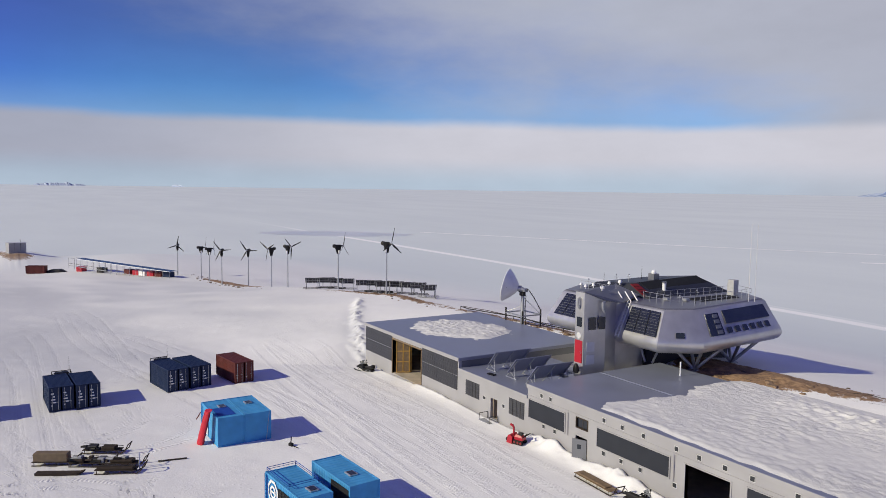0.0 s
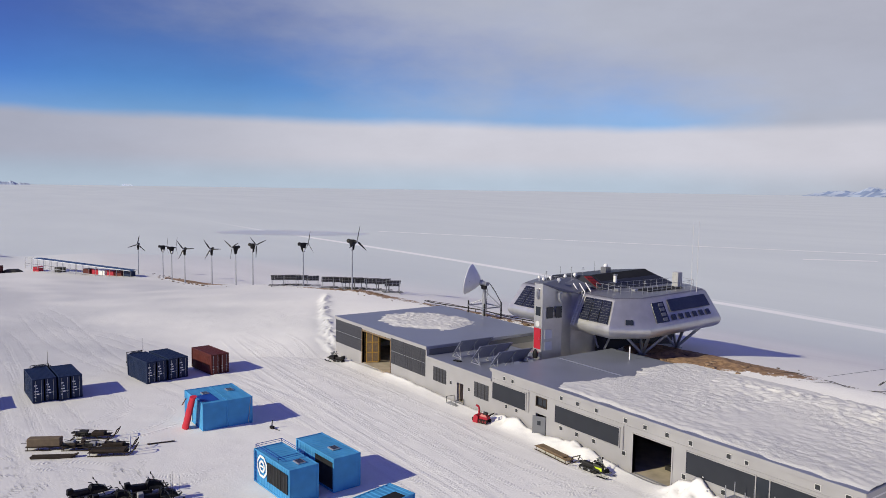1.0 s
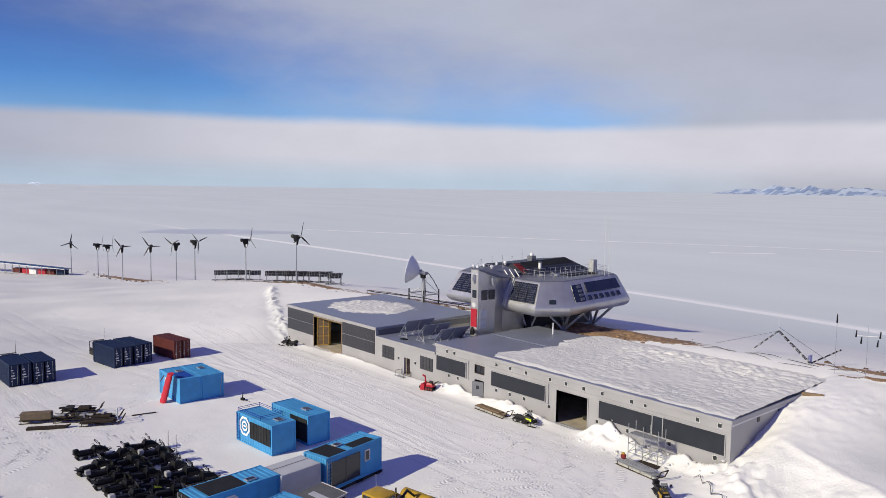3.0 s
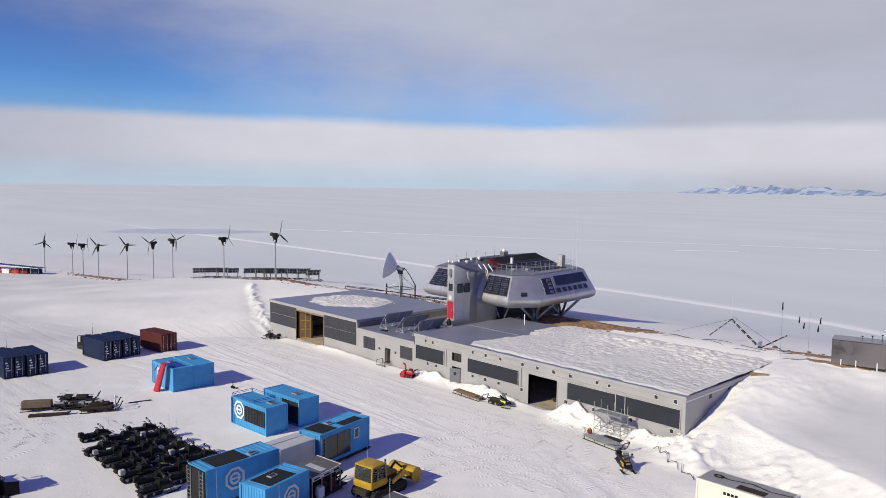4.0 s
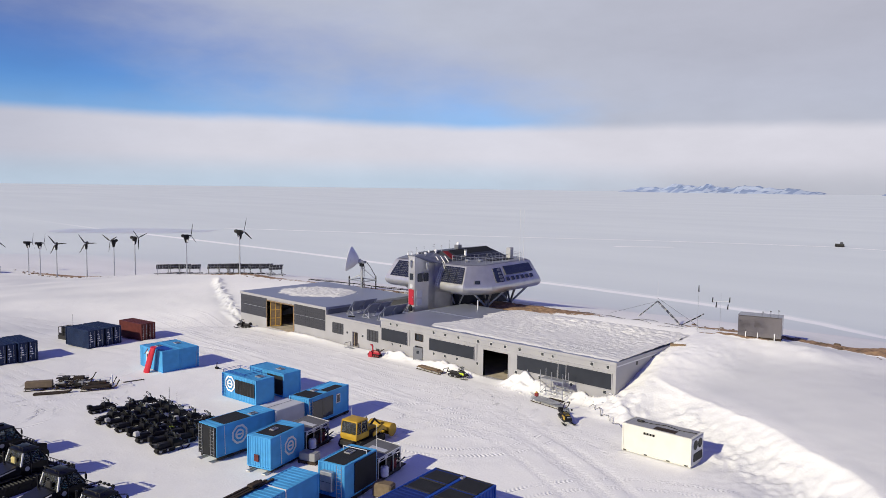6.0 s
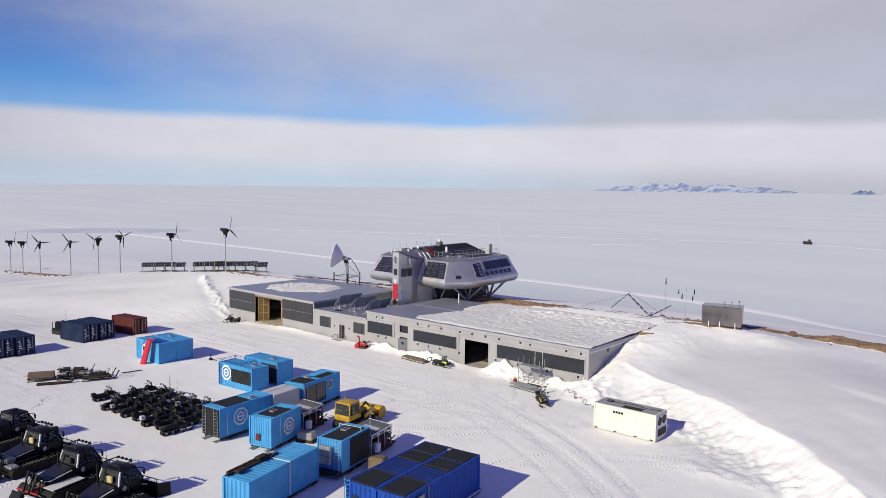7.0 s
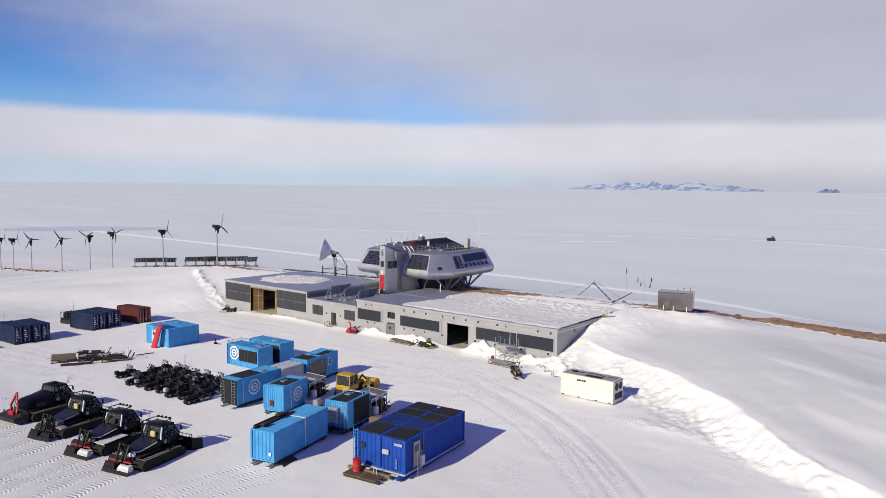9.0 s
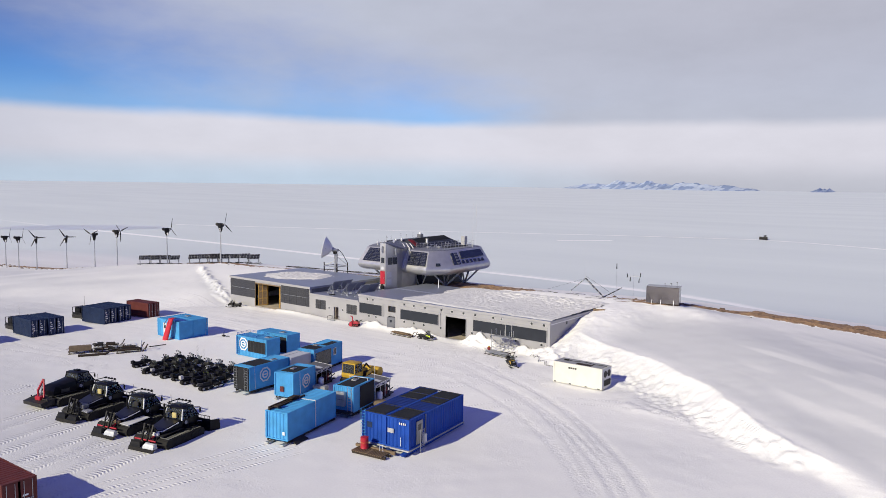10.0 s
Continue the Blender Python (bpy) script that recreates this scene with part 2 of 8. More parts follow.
    bp.inputs["Strength"].default_value, bp.inputs["Distance"].default_value = 0.7, 1.0
    links(nt, (colour, p.inputs["Base Color"]), (height, bp.inputs["Height"]), (bp.outputs[0], p.inputs["Normal"]))
    p.inputs["Roughness"].default_value = 0.75
    p.inputs["Specular IOR Level"].default_value = 0.2
    return m


M = {
    "snow_ground": snow_material("wind_packed_snow", True),
    "snow": snow_material("roof_snow"),
    "cladding": surface("grey_white_cladding", (0.36, 0.352, 0.362), 0.5, 0.15, 0.07, 2.5, 0.06, 12, (0.42, 0.41, 0.4), 0.02),
    "roof_metal": surface("blue_grey_roof_sheet", (0.265, 0.285, 0.37), 0.42, 0.35, 0.09, 3.0, 0.05, 9),
    "parapet": surface("parapet_wall_sheet", (0.17, 0.175, 0.195), 0.5, 0.3, 0.1, 2.0, 0.05, 9),
    "steel": surface("brushed_steel_shell", (0.56, 0.55, 0.545), 0.36, 0.7, 0.10, 1.5, 0.04, 30),
    "steel_dark": surface("shaded_steel", (0.26, 0.26, 0.27), 0.4, 0.6, 0.12, 1.2, 0.05, 20),
    "galv": surface("galvanised_steel", (0.42, 0.43, 0.45), 0.45, 0.7, 0.12, 0.6, 0.06, 40),
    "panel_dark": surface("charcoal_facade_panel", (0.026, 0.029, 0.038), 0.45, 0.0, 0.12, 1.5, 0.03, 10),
    "slat": surface("dark_louvre_slat", (0.05, 0.05, 0.055), 0.5, 0.2, 0.12, 0.8, 0.05, 20, None, 0, 0.5, 0.15),
    "frame_pale": surface("pale_trim", (0.62, 0.62, 0.62), 0.5, 0.1, 0.06, 1.0, 0.04, 20),
    "vent": surface("dark_vent_cover", (0.03, 0.032, 0.036), 0.4, 0.1, 0.15, 0.4, 0.05, 30),
    "interior": surface("hall_interior", (0.42, 0.34, 0.25), 0.8, 0.0, 0.2, 1.0, 0.1, 12),
    "concrete": surface("hall_floor", (0.42, 0.36, 0.28), 0.85, 0.0, 0.18, 1.0, 0.2, 15),
    "yellow_wood": surface("yellow_varnished_timber", (0.55, 0.33, 0.06), 0.5, 0.0, 0.18, 0.7, 0.1, 20),
    "cells": solar_cells("solar_cells"),
    "cells_big": solar_cells("station_solar_cells", 0.33),
    "glass": glass_dark("dark_window_glass"),
    "glass_blue": glass_dark("bluish_window_glass", (0.02, 0.026, 0.045)),
    "glass_cab": glass_dark("cab_glass", (0.085, 0.09, 0.105)),
    "red": surface("red_painted_steel", (0.40, 0.012, 0.028), 0.45, 0.0, 0.12, 0.7, 0.06, 20, (0.25, 0.03, 0.03), 0.02),
    "red_dark": surface("dark_red_steel", (0.20, 0.018, 0.02), 0.5, 0.1, 0.15, 0.6, 0.06, 20),
    "cream": surface("cream_yellow_paint", (0.50, 0.41, 0.17), 0.5, 0.0, 0.1, 0.4, 0.05, 20),
    "red_plastic": surface("red_fabric", (0.50, 0.012, 0.03), 0.55, 0.0, 0.1, 0.5, 0.08, 15),
    "brown_red": surface("oxide_red_container_paint", (0.115, 0.03, 0.026), 0.55, 0.0, 0.2, 0.9, 0.08, 25, (0.06, 0.03, 0.02), 0.05),
    "navy": surface("navy_container_paint", (0.014, 0.026, 0.068), 0.5, 0.0, 0.22, 0.9, 0.08, 25, (0.05, 0.05, 0.06), 0.02),
    "blue": surface("sky_blue_container_paint", (0.068, 0.305, 0.60), 0.6, 0.0, 0.12, 1.1, 0.06, 25, (0.05, 0.12, 0.22), 0.0),
    "blue_deep": surface("deep_blue_container_paint", (0.011, 0.06, 0.33), 0.6, 0.0, 0.14, 1.1, 0.06, 25, (0.03, 0.05, 0.12), 0.0),
    "white": surface("cream_white_container_paint", (0.66, 0.645, 0.585), 0.5, 0.0, 0.06, 1.2, 0.05, 25, (0.5, 0.42, 0.3), -0.01),
    "white_paint": surface("white_paint", (0.8, 0.8, 0.8), 0.5, 0.0, 0.05, 0.8, 0.04, 25),
    "grey_van": surface("pale_grey_panel", (0.50, 0.51, 0.54), 0.5, 0.05, 0.07, 1.1, 0.05, 25),
    "black": surface("black_plastic", (0.010, 0.010, 0.011), 0.45, 0.0, 0.25, 0.4, 0.1, 30, None, 0, 0.5, 0.4),
    "rubber": surface("black_rubber_track", (0.02, 0.019, 0.019), 0.75, 0.0, 0.25, 0.3, 0.3, 40),
    "seat": surface("black_vinyl", (0.022, 0.021, 0.022), 0.5, 0.0, 0.2, 0.3, 0.1, 30),
    "dark_body": surface("black_machine_paint", (0.007, 0.0072, 0.010), 0.32, 0.0, 0.2, 0.7, 0.05, 25),
    "dark_steel": surface("dark_oily_steel", (0.045, 0.043, 0.041), 0.5, 0.4, 0.25, 0.4, 0.15, 30),
    "cleat": surface("bare_metal_cleat", (0.085, 0.086, 0.09), 0.45, 0.7, 0.2, 0.3, 0.1, 30),
    "yellow": surface("yellow_machine_paint", (0.43, 0.27, 0.032), 0.45, 0.0, 0.14, 0.6, 0.08, 25, (0.25, 0.13, 0.02), 0.03),
    "timber": surface("weathered_timber", (0.19, 0.13, 0.075), 0.8, 0.0, 0.25, 0.35, 0.35, 30, (0.13, 0.08, 0.05), 0.04),
    "timber_dark": surface("dark_timber", (0.045, 0.034, 0.027), 0.8, 0.0, 0.25, 0.35, 0.35, 30),
    "tarp": surface("olive_canvas", (0.15, 0.11, 0.07), 0.8, 0.0, 0.2, 0.4, 0.3, 18),
    "crate": surface("grey_plastic_case", (0.33, 0.33, 0.34), 0.5, 0.0, 0.1, 0.3, 0.06, 20, None, 0, 0.5, 0.25),
    "bitumen": surface("black_roof_mat", (0.022, 0.023, 0.026), 0.75, 0.0, 0.2, 0.8, 0.3, 40),
    "rock": surface("brown_granite", (0.17, 0.115, 0.075), 0.85, 0.0, 0.35, 0.6, 0.6, 9, (0.08, 0.06, 0.05), 0.1, 0.3, 0.3),
    "lime": surface("lime_green_plastic", (0.55, 0.70, 0.03), 0.45, 0.0, 0.1, 0.3, 0.05, 20),
    # blue-grey air haze is painted into the mountains' rock and snow colours
    "hazy_rock": surface("distant_mountain_rock", (0.24, 0.31, 0.47), 0.9, 0.0, 0.2, 200, 0.1, 0.02),
    "hazy_snow": surface("distant_mountain_snow", (0.44, 0.51, 0.64), 0.9, 0.0, 0.06, 200, 0.1, 0.02),
    "cabin_steel": surface("tarnished_steel_cladding", (0.30, 0.275, 0.27), 0.16, 0.97, 0.07, 0.8, 0.04, 20),
    "ice": surface("bare_blue_ice", (0.66, 0.67, 0.70), 0.35, 0.0, 0.12, 60, 0.1, 0.5),
    "groomed": surface("groomed_bright_snow", (0.97, 0.97, 0.97), 0.7, 0.0, 0.05, 12, 0.2, 0.8),
}

M["glass_clear"] = surface("clear_cab_glass", (0.30, 0.32, 0.33), 0.14, 0.0, 0.05, 1.0, 0.0, 3.0)
M["glass_clear"].node_tree.nodes["Principled BSDF"].inputs["Transmission Weight"].default_value = 0.88
M["panel_dark"].node_tree.nodes["Principled BSDF"].inputs["Specular IOR Level"].default_value = 0.25
M["glass_clear"].node_tree.nodes["Principled BSDF"].inputs["IOR"].default_value = 1.2
M["blue_roof"] = surface("dark_blue_roof_sheet", (0.010, 0.026, 0.15), 0.7, 0.0, 0.25, 1.2, 0.1, 20, (0.02, 0.03, 0.06), 0.06, 0.2)
M["deck_gloss"] = surface("glossy_black_deck", (0.014, 0.015, 0.02), 0.3, 0.0, 0.25, 0.9, 0.05, 25)
M["module_back"] = surface("dark_panel_back", (0.040, 0.042, 0.052), 0.5, 0.1, 0.2, 1.0, 0.05, 20, None, 0, 0.4, 0.3)
M["grey_roof"] = surface("weathered_grey_roof", (0.12, 0.12, 0.125), 0.7, 0.0, 0.2, 0.8, 0.15, 20, (0.3, 0.3, 0.3), 0.03)
for key in ("blue", "blue_deep", "navy", "brown_red", "yellow"):
    M[key].node_tree.nodes["Principled BSDF"].inputs["Specular IOR Level"].default_value = 0.22
for key in ("black", "seat", "rubber", "dark_steel", "timber_dark", "bitumen", "dark_body"):
    M[key].node_tree.nodes["Principled BSDF"].inputs["Specular IOR Level"].default_value = 0.15

# ---- building blocks ----
class Shape:
    """Collects points and faces of one mesh."""

    def __init__(self):
        self.v, self.f = [], []

    def add(self, verts, faces):
        k = len(self.v)
        self.v += [tuple(p) for p in verts]
        self.f += [tuple(i + k for i in face) for face in faces]
        return self

    def box(self, x0, x1, y0, y1, z0, z1, m=None, c=0.0):
        """A box; c cuts its edges back along the top and the corners."""
        if c <= 0:
            pts = [(x, y, z) for z in (z0, z1) for x, y in ((x0, y0), (x1, y0), (x1, y1), (x0, y1))]
            fs = [(3, 2, 1, 0), (4, 5, 6, 7), (0, 1, 5, 4), (1, 2, 6, 5), (2, 3, 7, 6), (3, 0, 4, 7)]
        else:
            def ring(d, e, z):
                return [(x0 + d + e, y0 + d, z), (x1 - d - e, y0 + d, z), (x1 - d, y0 + d + e, z), (x1 - d, y1 - d - e, z), (x1 - d - e, y1 - d, z), (x0 + d + e, y1 - d, z), (x0 + d, y1 - d - e, z), (x0 + d, y0 + d + e, z)]
            pts = ring(c, c * 0.6, z0) + ring(0, c, z0 + c) + ring(0, c, z1 - c) + ring(c, c * 0.6, z1)
            fs = [tuple(range(7, -1, -1)), tuple(range(24, 32))]
            for r in range(3):
                fs += [(r * 8 + i, r * 8 + (i + 1) % 8, r * 8 + 8 + (i + 1) % 8, r * 8 + 8 + i) for i in range(8)]
        if m is not None:
            pts = [m @ Vector(p) for p in pts]
        return self.add(pts, fs)

    def rod(self, a, b, r, r2=None, n=8, caps=True):
        a, b = Vector(a), Vector(b)
        r2 = r if r2 is None else r2
        d = (b - a).normalized()
        u = d.orthogonal().normalized()
        w = d.cross(u)
        pts = [a + (u * math.cos(t) + w * math.sin(t)) * r for t in [2 * math.pi * i / n for i in range(n)]]
        pts += [b + (u * math.cos(t) + w * math.sin(t)) * r2 for t in [2 * math.pi * i / n for i in range(n)]]
        fs = [(i, (i + 1) % n, n + (i + 1) % n, n + i) for i in range(n)]
        if caps:
            fs += [tuple(range(n - 1, -1, -1)), tuple(range(n, 2 * n))]
        return self.add(pts, fs)

    def tube(self, path, r, n=6):
        """One bent tube along a path, mitred at the bends."""
        pts = [Vector(p) for p in path]
        ways = [(b - a).normalized() for a, b in zip(pts, pts[1:])]
        u = ways[0].orthogonal().normalized()
        rings = []
        for i, p in enumerate(pts):
            a, b = ways[max(0, i - 1)], ways[min(i, len(ways) - 1)]
            mid = (a + b).normalized() if (a + b).length > 1e-4 else a
            u = (u - mid * u.dot(mid)).normalized()
            w = mid.cross(u)
            wide = r * min(1.5, 1 / max(0.3, mid.dot(a)))
            rings.append([p + (u * math.cos(t) + w * math.sin(t)) * wide for t in [2 * math.pi * k / n for k in range(n)]])
        return self.loft(rings)

    def loft(self, rings, close=True, cap=True):
        n = len(rings[0])
        pts = [p for ring in rings for p in ring]
        fs = []
        for k in range(len(rings) - 1):
            for i in range(n if close else n - 1):
                j = (i + 1) % n
                fs.append((k * n + i, k * n + j, (k + 1) * n + j, (k + 1) * n + i))
        if cap:
            fs += [tuple(range(n - 1, -1, -1)), tuple(range((len(rings) - 1) * n, len(rings) * n))]
        return self.add(pts, fs)

    def prism(self, poly, axis, lo, hi):
        """Extrudes a polygon: axis y takes (x, z) points, x takes (y, z), z takes (x, y)."""
        def put(p, t):
            return {"x": (t, p[0], p[1]), "y": (p[0], t, p[1]), "z": (p[0], p[1], t)}[axis]
        return self.loft([[put(p, lo) for p in poly], [put(p, hi) for p in poly]])

    def slab(self, a, b, c, d, t):
        """A flat board through four corners, t thick to its back."""
        a, b, c, d = (Vector(p) for p in (a, b, c, d))
        nrm = (b - a).cross(d - a).normalized() * t
        return self.loft([[a - nrm, b - nrm, c - nrm, d - nrm], [a, b, c, d]])

    def ribbed(self, a, b, z0, z1, depth=0.035, pitch=0.28):
        """A corrugated wall from a to b, ribs upright and proud to the right of the way."""
        a, b = Vector((*a, 0)), Vector((*b, 0))
        way = b - a
        n = max(2, round(way.length / pitch))
        out = Vector((way.y, -way.x, 0)).normalized() * depth
        line = []
        for i in range(n):
            for s, o in ((0.0, 0), (0.3, 0), (0.5, 1), (0.8, 1)):
                line.append(a + way * ((i + s) / n) + out * (o - 1))
        line.append(b - out)
        k = len(line)
        return self.add([(p.x, p.y, z0) for p in line] + [(p.x, p.y, z1) for p in line], [(i, i + 1, k + i + 1, k + i) for i in range(k - 1)])


def mesh_of(name, shape, material, smooth=False):
    me = bpy.data.meshes.new(name)
    me.from_pydata(shape.v, [], shape.f)
    bm = bmesh.new()
    bm.from_mesh(me)
    bmesh.ops.recalc_face_normals(bm, faces=bm.faces)
    bm.to_mesh(me)
    bm.free()
    me.materials.append(material)
    if smooth:
        me.polygons.foreach_set("use_smooth", [True] * len(me.polygons))
        me.set_sharp_from_angle(angle=radians(38))
    return me


def part(name, shape, material, parent, label="", smooth=False):
    ob = new(name, mesh_of(name, shape, material, smooth))
    ob.parent = parent
    return tagged(ob, label)


def twin(ob, parent, m=None):
    """Another object on the same mesh."""
    o = new(ob.name.split(".")[0], ob.data)
    o.parent = parent
    if m is not None:
        o.matrix_basis = m
    return o


def thing(name, x, y, z, rot, label, category, group="", kind=""):
    ob = new(name)
    ob.empty_display_size = 0.3
    ob.matrix_basis = pose(x, y, z, 0, 0, rot)
    return tagged(ob, label, category, group, kind)


# ---- ground ----
def lattice(x, y, seed):
    n = (np.asarray(x, np.int64) * 374761393 + np.asarray(y, np.int64) * 668265263 + seed * 974634541) & 0x7FFFFFFF
    n = ((n ^ (n >> 13)) * 1274126177) & 0x7FFFFFFF
    return ((n ^ (n >> 16)) & 0xFFFF) / 65535.0


def value_noise(x, y, scale, seed=0):
    x, y = np.asarray(x, float) / scale, np.asarray(y, float) / scale
    i, j = np.floor(x).astype(np.int64), np.floor(y).astype(np.int64)
    fx, fy = x - i, y - j
    fx, fy = fx * fx * (3 - 2 * fx), fy * fy * (3 - 2 * fy)
    a = lattice(i, j, seed) * (1 - fx) + lattice(i + 1, j, seed) * fx
    b = lattice(i, j + 1, seed) * (1 - fx) + lattice(i + 1, j + 1, seed) * fx
    return a * (1 - fy) + b * fy - 0.5


def smooth01(v, lo, hi):
    t = np.clip((v - lo) / (hi - lo), 0, 1)
    return t * t * (3 - 2 * t)


def bell(x, y, cx, cy, rx, ry):
    return np.exp(-((x - cx) / rx) ** 2 - ((y - cy) / ry) ** 2)


PLAIN, EDGE = -15.0, 3400.0


def base_height(x, y):
    """The ridge with the yard before it and the ice plain behind, without the small forms."""
    yard = np.interp(x, [-300, -150, -60, 0, 24, 56, 84, 110, 160], [-9, -5.5, -2.6, -0.75, -0.15, 0.05, 0.35, 0.2, -1])
    yard = yard + 0.012 * np.clip(y + 25, -60, 25)
    crest = np.interp(x, [-320, -240, -150, -130, -100, -72, -56, -30, 0, 30, 60, 80, 94, 107, 150, 260], [-12, -5, -4.4, -3.9, -2.5, 0.4, 1.8, 3.9, 4.7, 5.0, 5.5, 5.6, 5.1, 4.5, 0.8, -12])
    yc = 20 + np.where(x < 0, 0.09 * np.maximum(x, -180), 0.07 * x)
    foot = np.interp(x, [-200, -60, -8, 0, 74, 80], [-40, -30, -12, -2, -2, -2])
    up = np.clip((y - foot) / (yc - foot), 0, 1)
    front = yard + (crest - yard) * (up * up * (3 - 2 * up) * 0.6 + up * 0.4)
    # the cleared bank east of the workshop
    east = smooth01(x, 73, 77)
    rise = np.interp(x, [74, 90, 104, 111, 120, 150], [2.4, 2.8, 2.4, 1.4, 0.25, 0.2])
    wob = 1.1 * value_noise(x, y, 4.0, 3) + 2.6 * value_noise(x, y, 11.0, 4) + 0.4 * value_noise(x, y, 1.7, 16) + 0.35 * value_noise(x, y, 0.7, 23)
    rim = np.interp(x, [74, 84, 90.5, 96, 101.5, 105.5, 109, 112, 118], [4.5, 1.0, -2.8, -7.2, -12.6, -15.8, -18.2, -19.6, -23.5])
    foot2 = np.interp(x, [74, 80, 84, 90, 93.5, 98.3, 104, 109, 112, 118], [-2.5, -4.6, -7.0, -10.8, -12.6, -15.2, -19.2, -21.4, -22.0, -26.0])
    u = (y + wob - foot2) / (rim - foot2)
    p = np.clip(u, 0, 1)
    shelf = yard + rise * (0.9 * np.where(p < 0.4, 1.25 * p * p, 0.2 + (p - 0.4) * 1.3333) + 0.1 * smooth01(u, 1.0, 2.6))
    d = y - rim + 4
    t = np.clip((d - 4) / 22, 0, 1)
    shelf = shelf + (np.maximum(crest, shelf) - shelf) * t * t * (3 - 2 * t)
    front = front * (1 - east) + shelf * east
    back_t = np.clip((y - yc) / 85.0, 0, None)
    back = PLAIN + (crest - PLAIN) * np.exp(-back_t ** 1.5)
    return np.where(y > yc, back, front)


def far_rise(x, y):
    c = (np.abs(x) ** 8 + np.abs(y) ** 8) ** 0.125
    return np.clip((c - 560) / (EDGE - 560), 0, 1.0) * 33.6


def height(x, y):
    x, y = np.asarray(x, float), np.asarray(y, float)
    h = base_height(x, y)
    south = smooth01(-y, 120, 320)
    west = smooth01(-x, 260, 420)
    eastfar = smooth01(x, 170, 330)
    away = np.clip(south + west + eastfar, 0, 1)
    h = h * (1 - away) + PLAIN * away
    near = np.exp(-((x - 40) / 160) ** 4 - ((y + 20) / 90) ** 4)
    h = h + (0.9 * value_noise(x, y, 40, 1) + 0.3 * value_noise(x, y, 11, 2)) * near * smooth01(np.abs(y + 22) + np.clip(-x, 0, 60), 20, 45)
    h = h + 0.10 * value_noise(x, y, 6, 5) * near + 0.05 * value_noise(x, y, 1.7, 6) * near
    # pushed-up snow lip west of the hall
    t = np.clip((-3.5 - x) / 20.0, 0, 1.4)
    off = (y - (0.6 + 8.5 * t ** 1.25)) + 1.3 * value_noise(x, y, 3.0, 8) + 0.6 * value_noise(x, y, 1.0, 13)
    along = smooth01(-x, 0.8, 2.5) * smooth01(x, -33, -26)
    crumbs = np.exp(-((off - 0.4) / 0.65) ** 2) * (0.35 + 1.5 * value_noise(x, y, 0.9, 12) + 0.8 * value_noise(x, y, 0.45, 14))
    h = h + along * (0.38 * smooth01(off, -1.4, 0.5) * np.exp(-np.clip(off, 0, None) / 14.0) + 0.6 * crumbs)
    h = h - 0.5 * bell(x, y, -1.0, 1.0, 4.0, 4.0)
    h = h + 5.0 * bell(x, y, -251, -39, 24, 13)      # rise under the western hut
    h = h + 0.5 * bell(x, y, 82, 21.5, 11, 4.5) * (1 + 0.5 * value_noise(x, y, 1.2, 24))
    rough = 0.5 * value_noise(x, y, 1.8, 25) + 0.7 * value_noise(x, y, 0.7, 26)
    h = h + (0.32 * bell(x, y, 79.5, 14.5, 3.2, 6.0) + 0.35 * bell(x, y, 88, 20.5, 7, 3.5)) * (1 + 0.45 * rough)
    # drift against the workshop's east wall
    drift = np.interp(y, [-5, -1, 1, 9, 14, 24], [0, 0.5, 1.1, 2.4, 2.0, 0]) * np.exp(-(np.clip(x - 74, 0, None) / 5.5) ** 2) * smooth01(x, 72, 74)
    h = h + drift * (1 + 0.04 * value_noise(x, y, 1.3, 18) + 0.07 * value_noise(x, y, 0.5, 19))
    # heaps along the facade
    for cx, cy, rx, ry, a in ((61.8, -0.6, 2.0, 1.3, 1.05), (64.0, -0.3, 3.0, 0.9, 0.5), (49.5, -0.3, 3.8, 1.0, 0.75), (40.5, -0.2, 2.8, 0.9, 0.75), (70.5, -0.4, 3.2, 1.2, 0.7), (74.8, -1.2, 2.6, 1.6, 0.6), (18, -0.1, 5, 0.7, 0.25), (77.0, -3.2, 2.4, 1.5, 0.6), (96, -14.5, 5, 1.5, 0.25), (84.5, -7.5, 4.0, 1.2, 0.5)):
        h = h + a * bell(x, y, cx, cy, rx, ry) * (1 + 0.9 * value_noise(x, y, 0.9, 9) + 0.6 * value_noise(x, y, 0.5, 17))
    # lumps on the bank
    rim = np.interp(x, [74, 84, 90.5, 96, 101.5, 105.5, 109, 112, 118], [4.5, 1.0, -2.8, -7.2, -12.6, -15.8, -18.2, -19.6, -23.5])
    foot2 = np.interp(x, [74, 80, 84, 90, 93.5, 98.3, 104, 109, 112, 118], [-2.5, -4.6, -7.0, -10.8, -12.6, -15.2, -19.2, -21.4, -22.0, -26.0])
    u = (y - foot2) / (rim - foot2)
    onbank = np.exp(-((u - 0.5) / 0.42) ** 2) * smooth01(x, 76, 86) * smooth01(-x, -116, -109)
    h = h + onbank * (0.25 * value_noise(x, y, 3.0, 10) + 0.18 * value_noise(x, y, 1.3, 11) + 0.32 * value_noise(x, y, 0.5, 15))
    # floor under the halls
    halls = (x > 0.35) & (x < 73.6) & (y > -0.1) & (y < 17.4)
    h = np.where(halls, np.minimum(h, -0.3), h)
    return h + far_rise(x, y)


def ground_z(x, y):
    return float(height(np.array([x]), np.array([y]))[0])


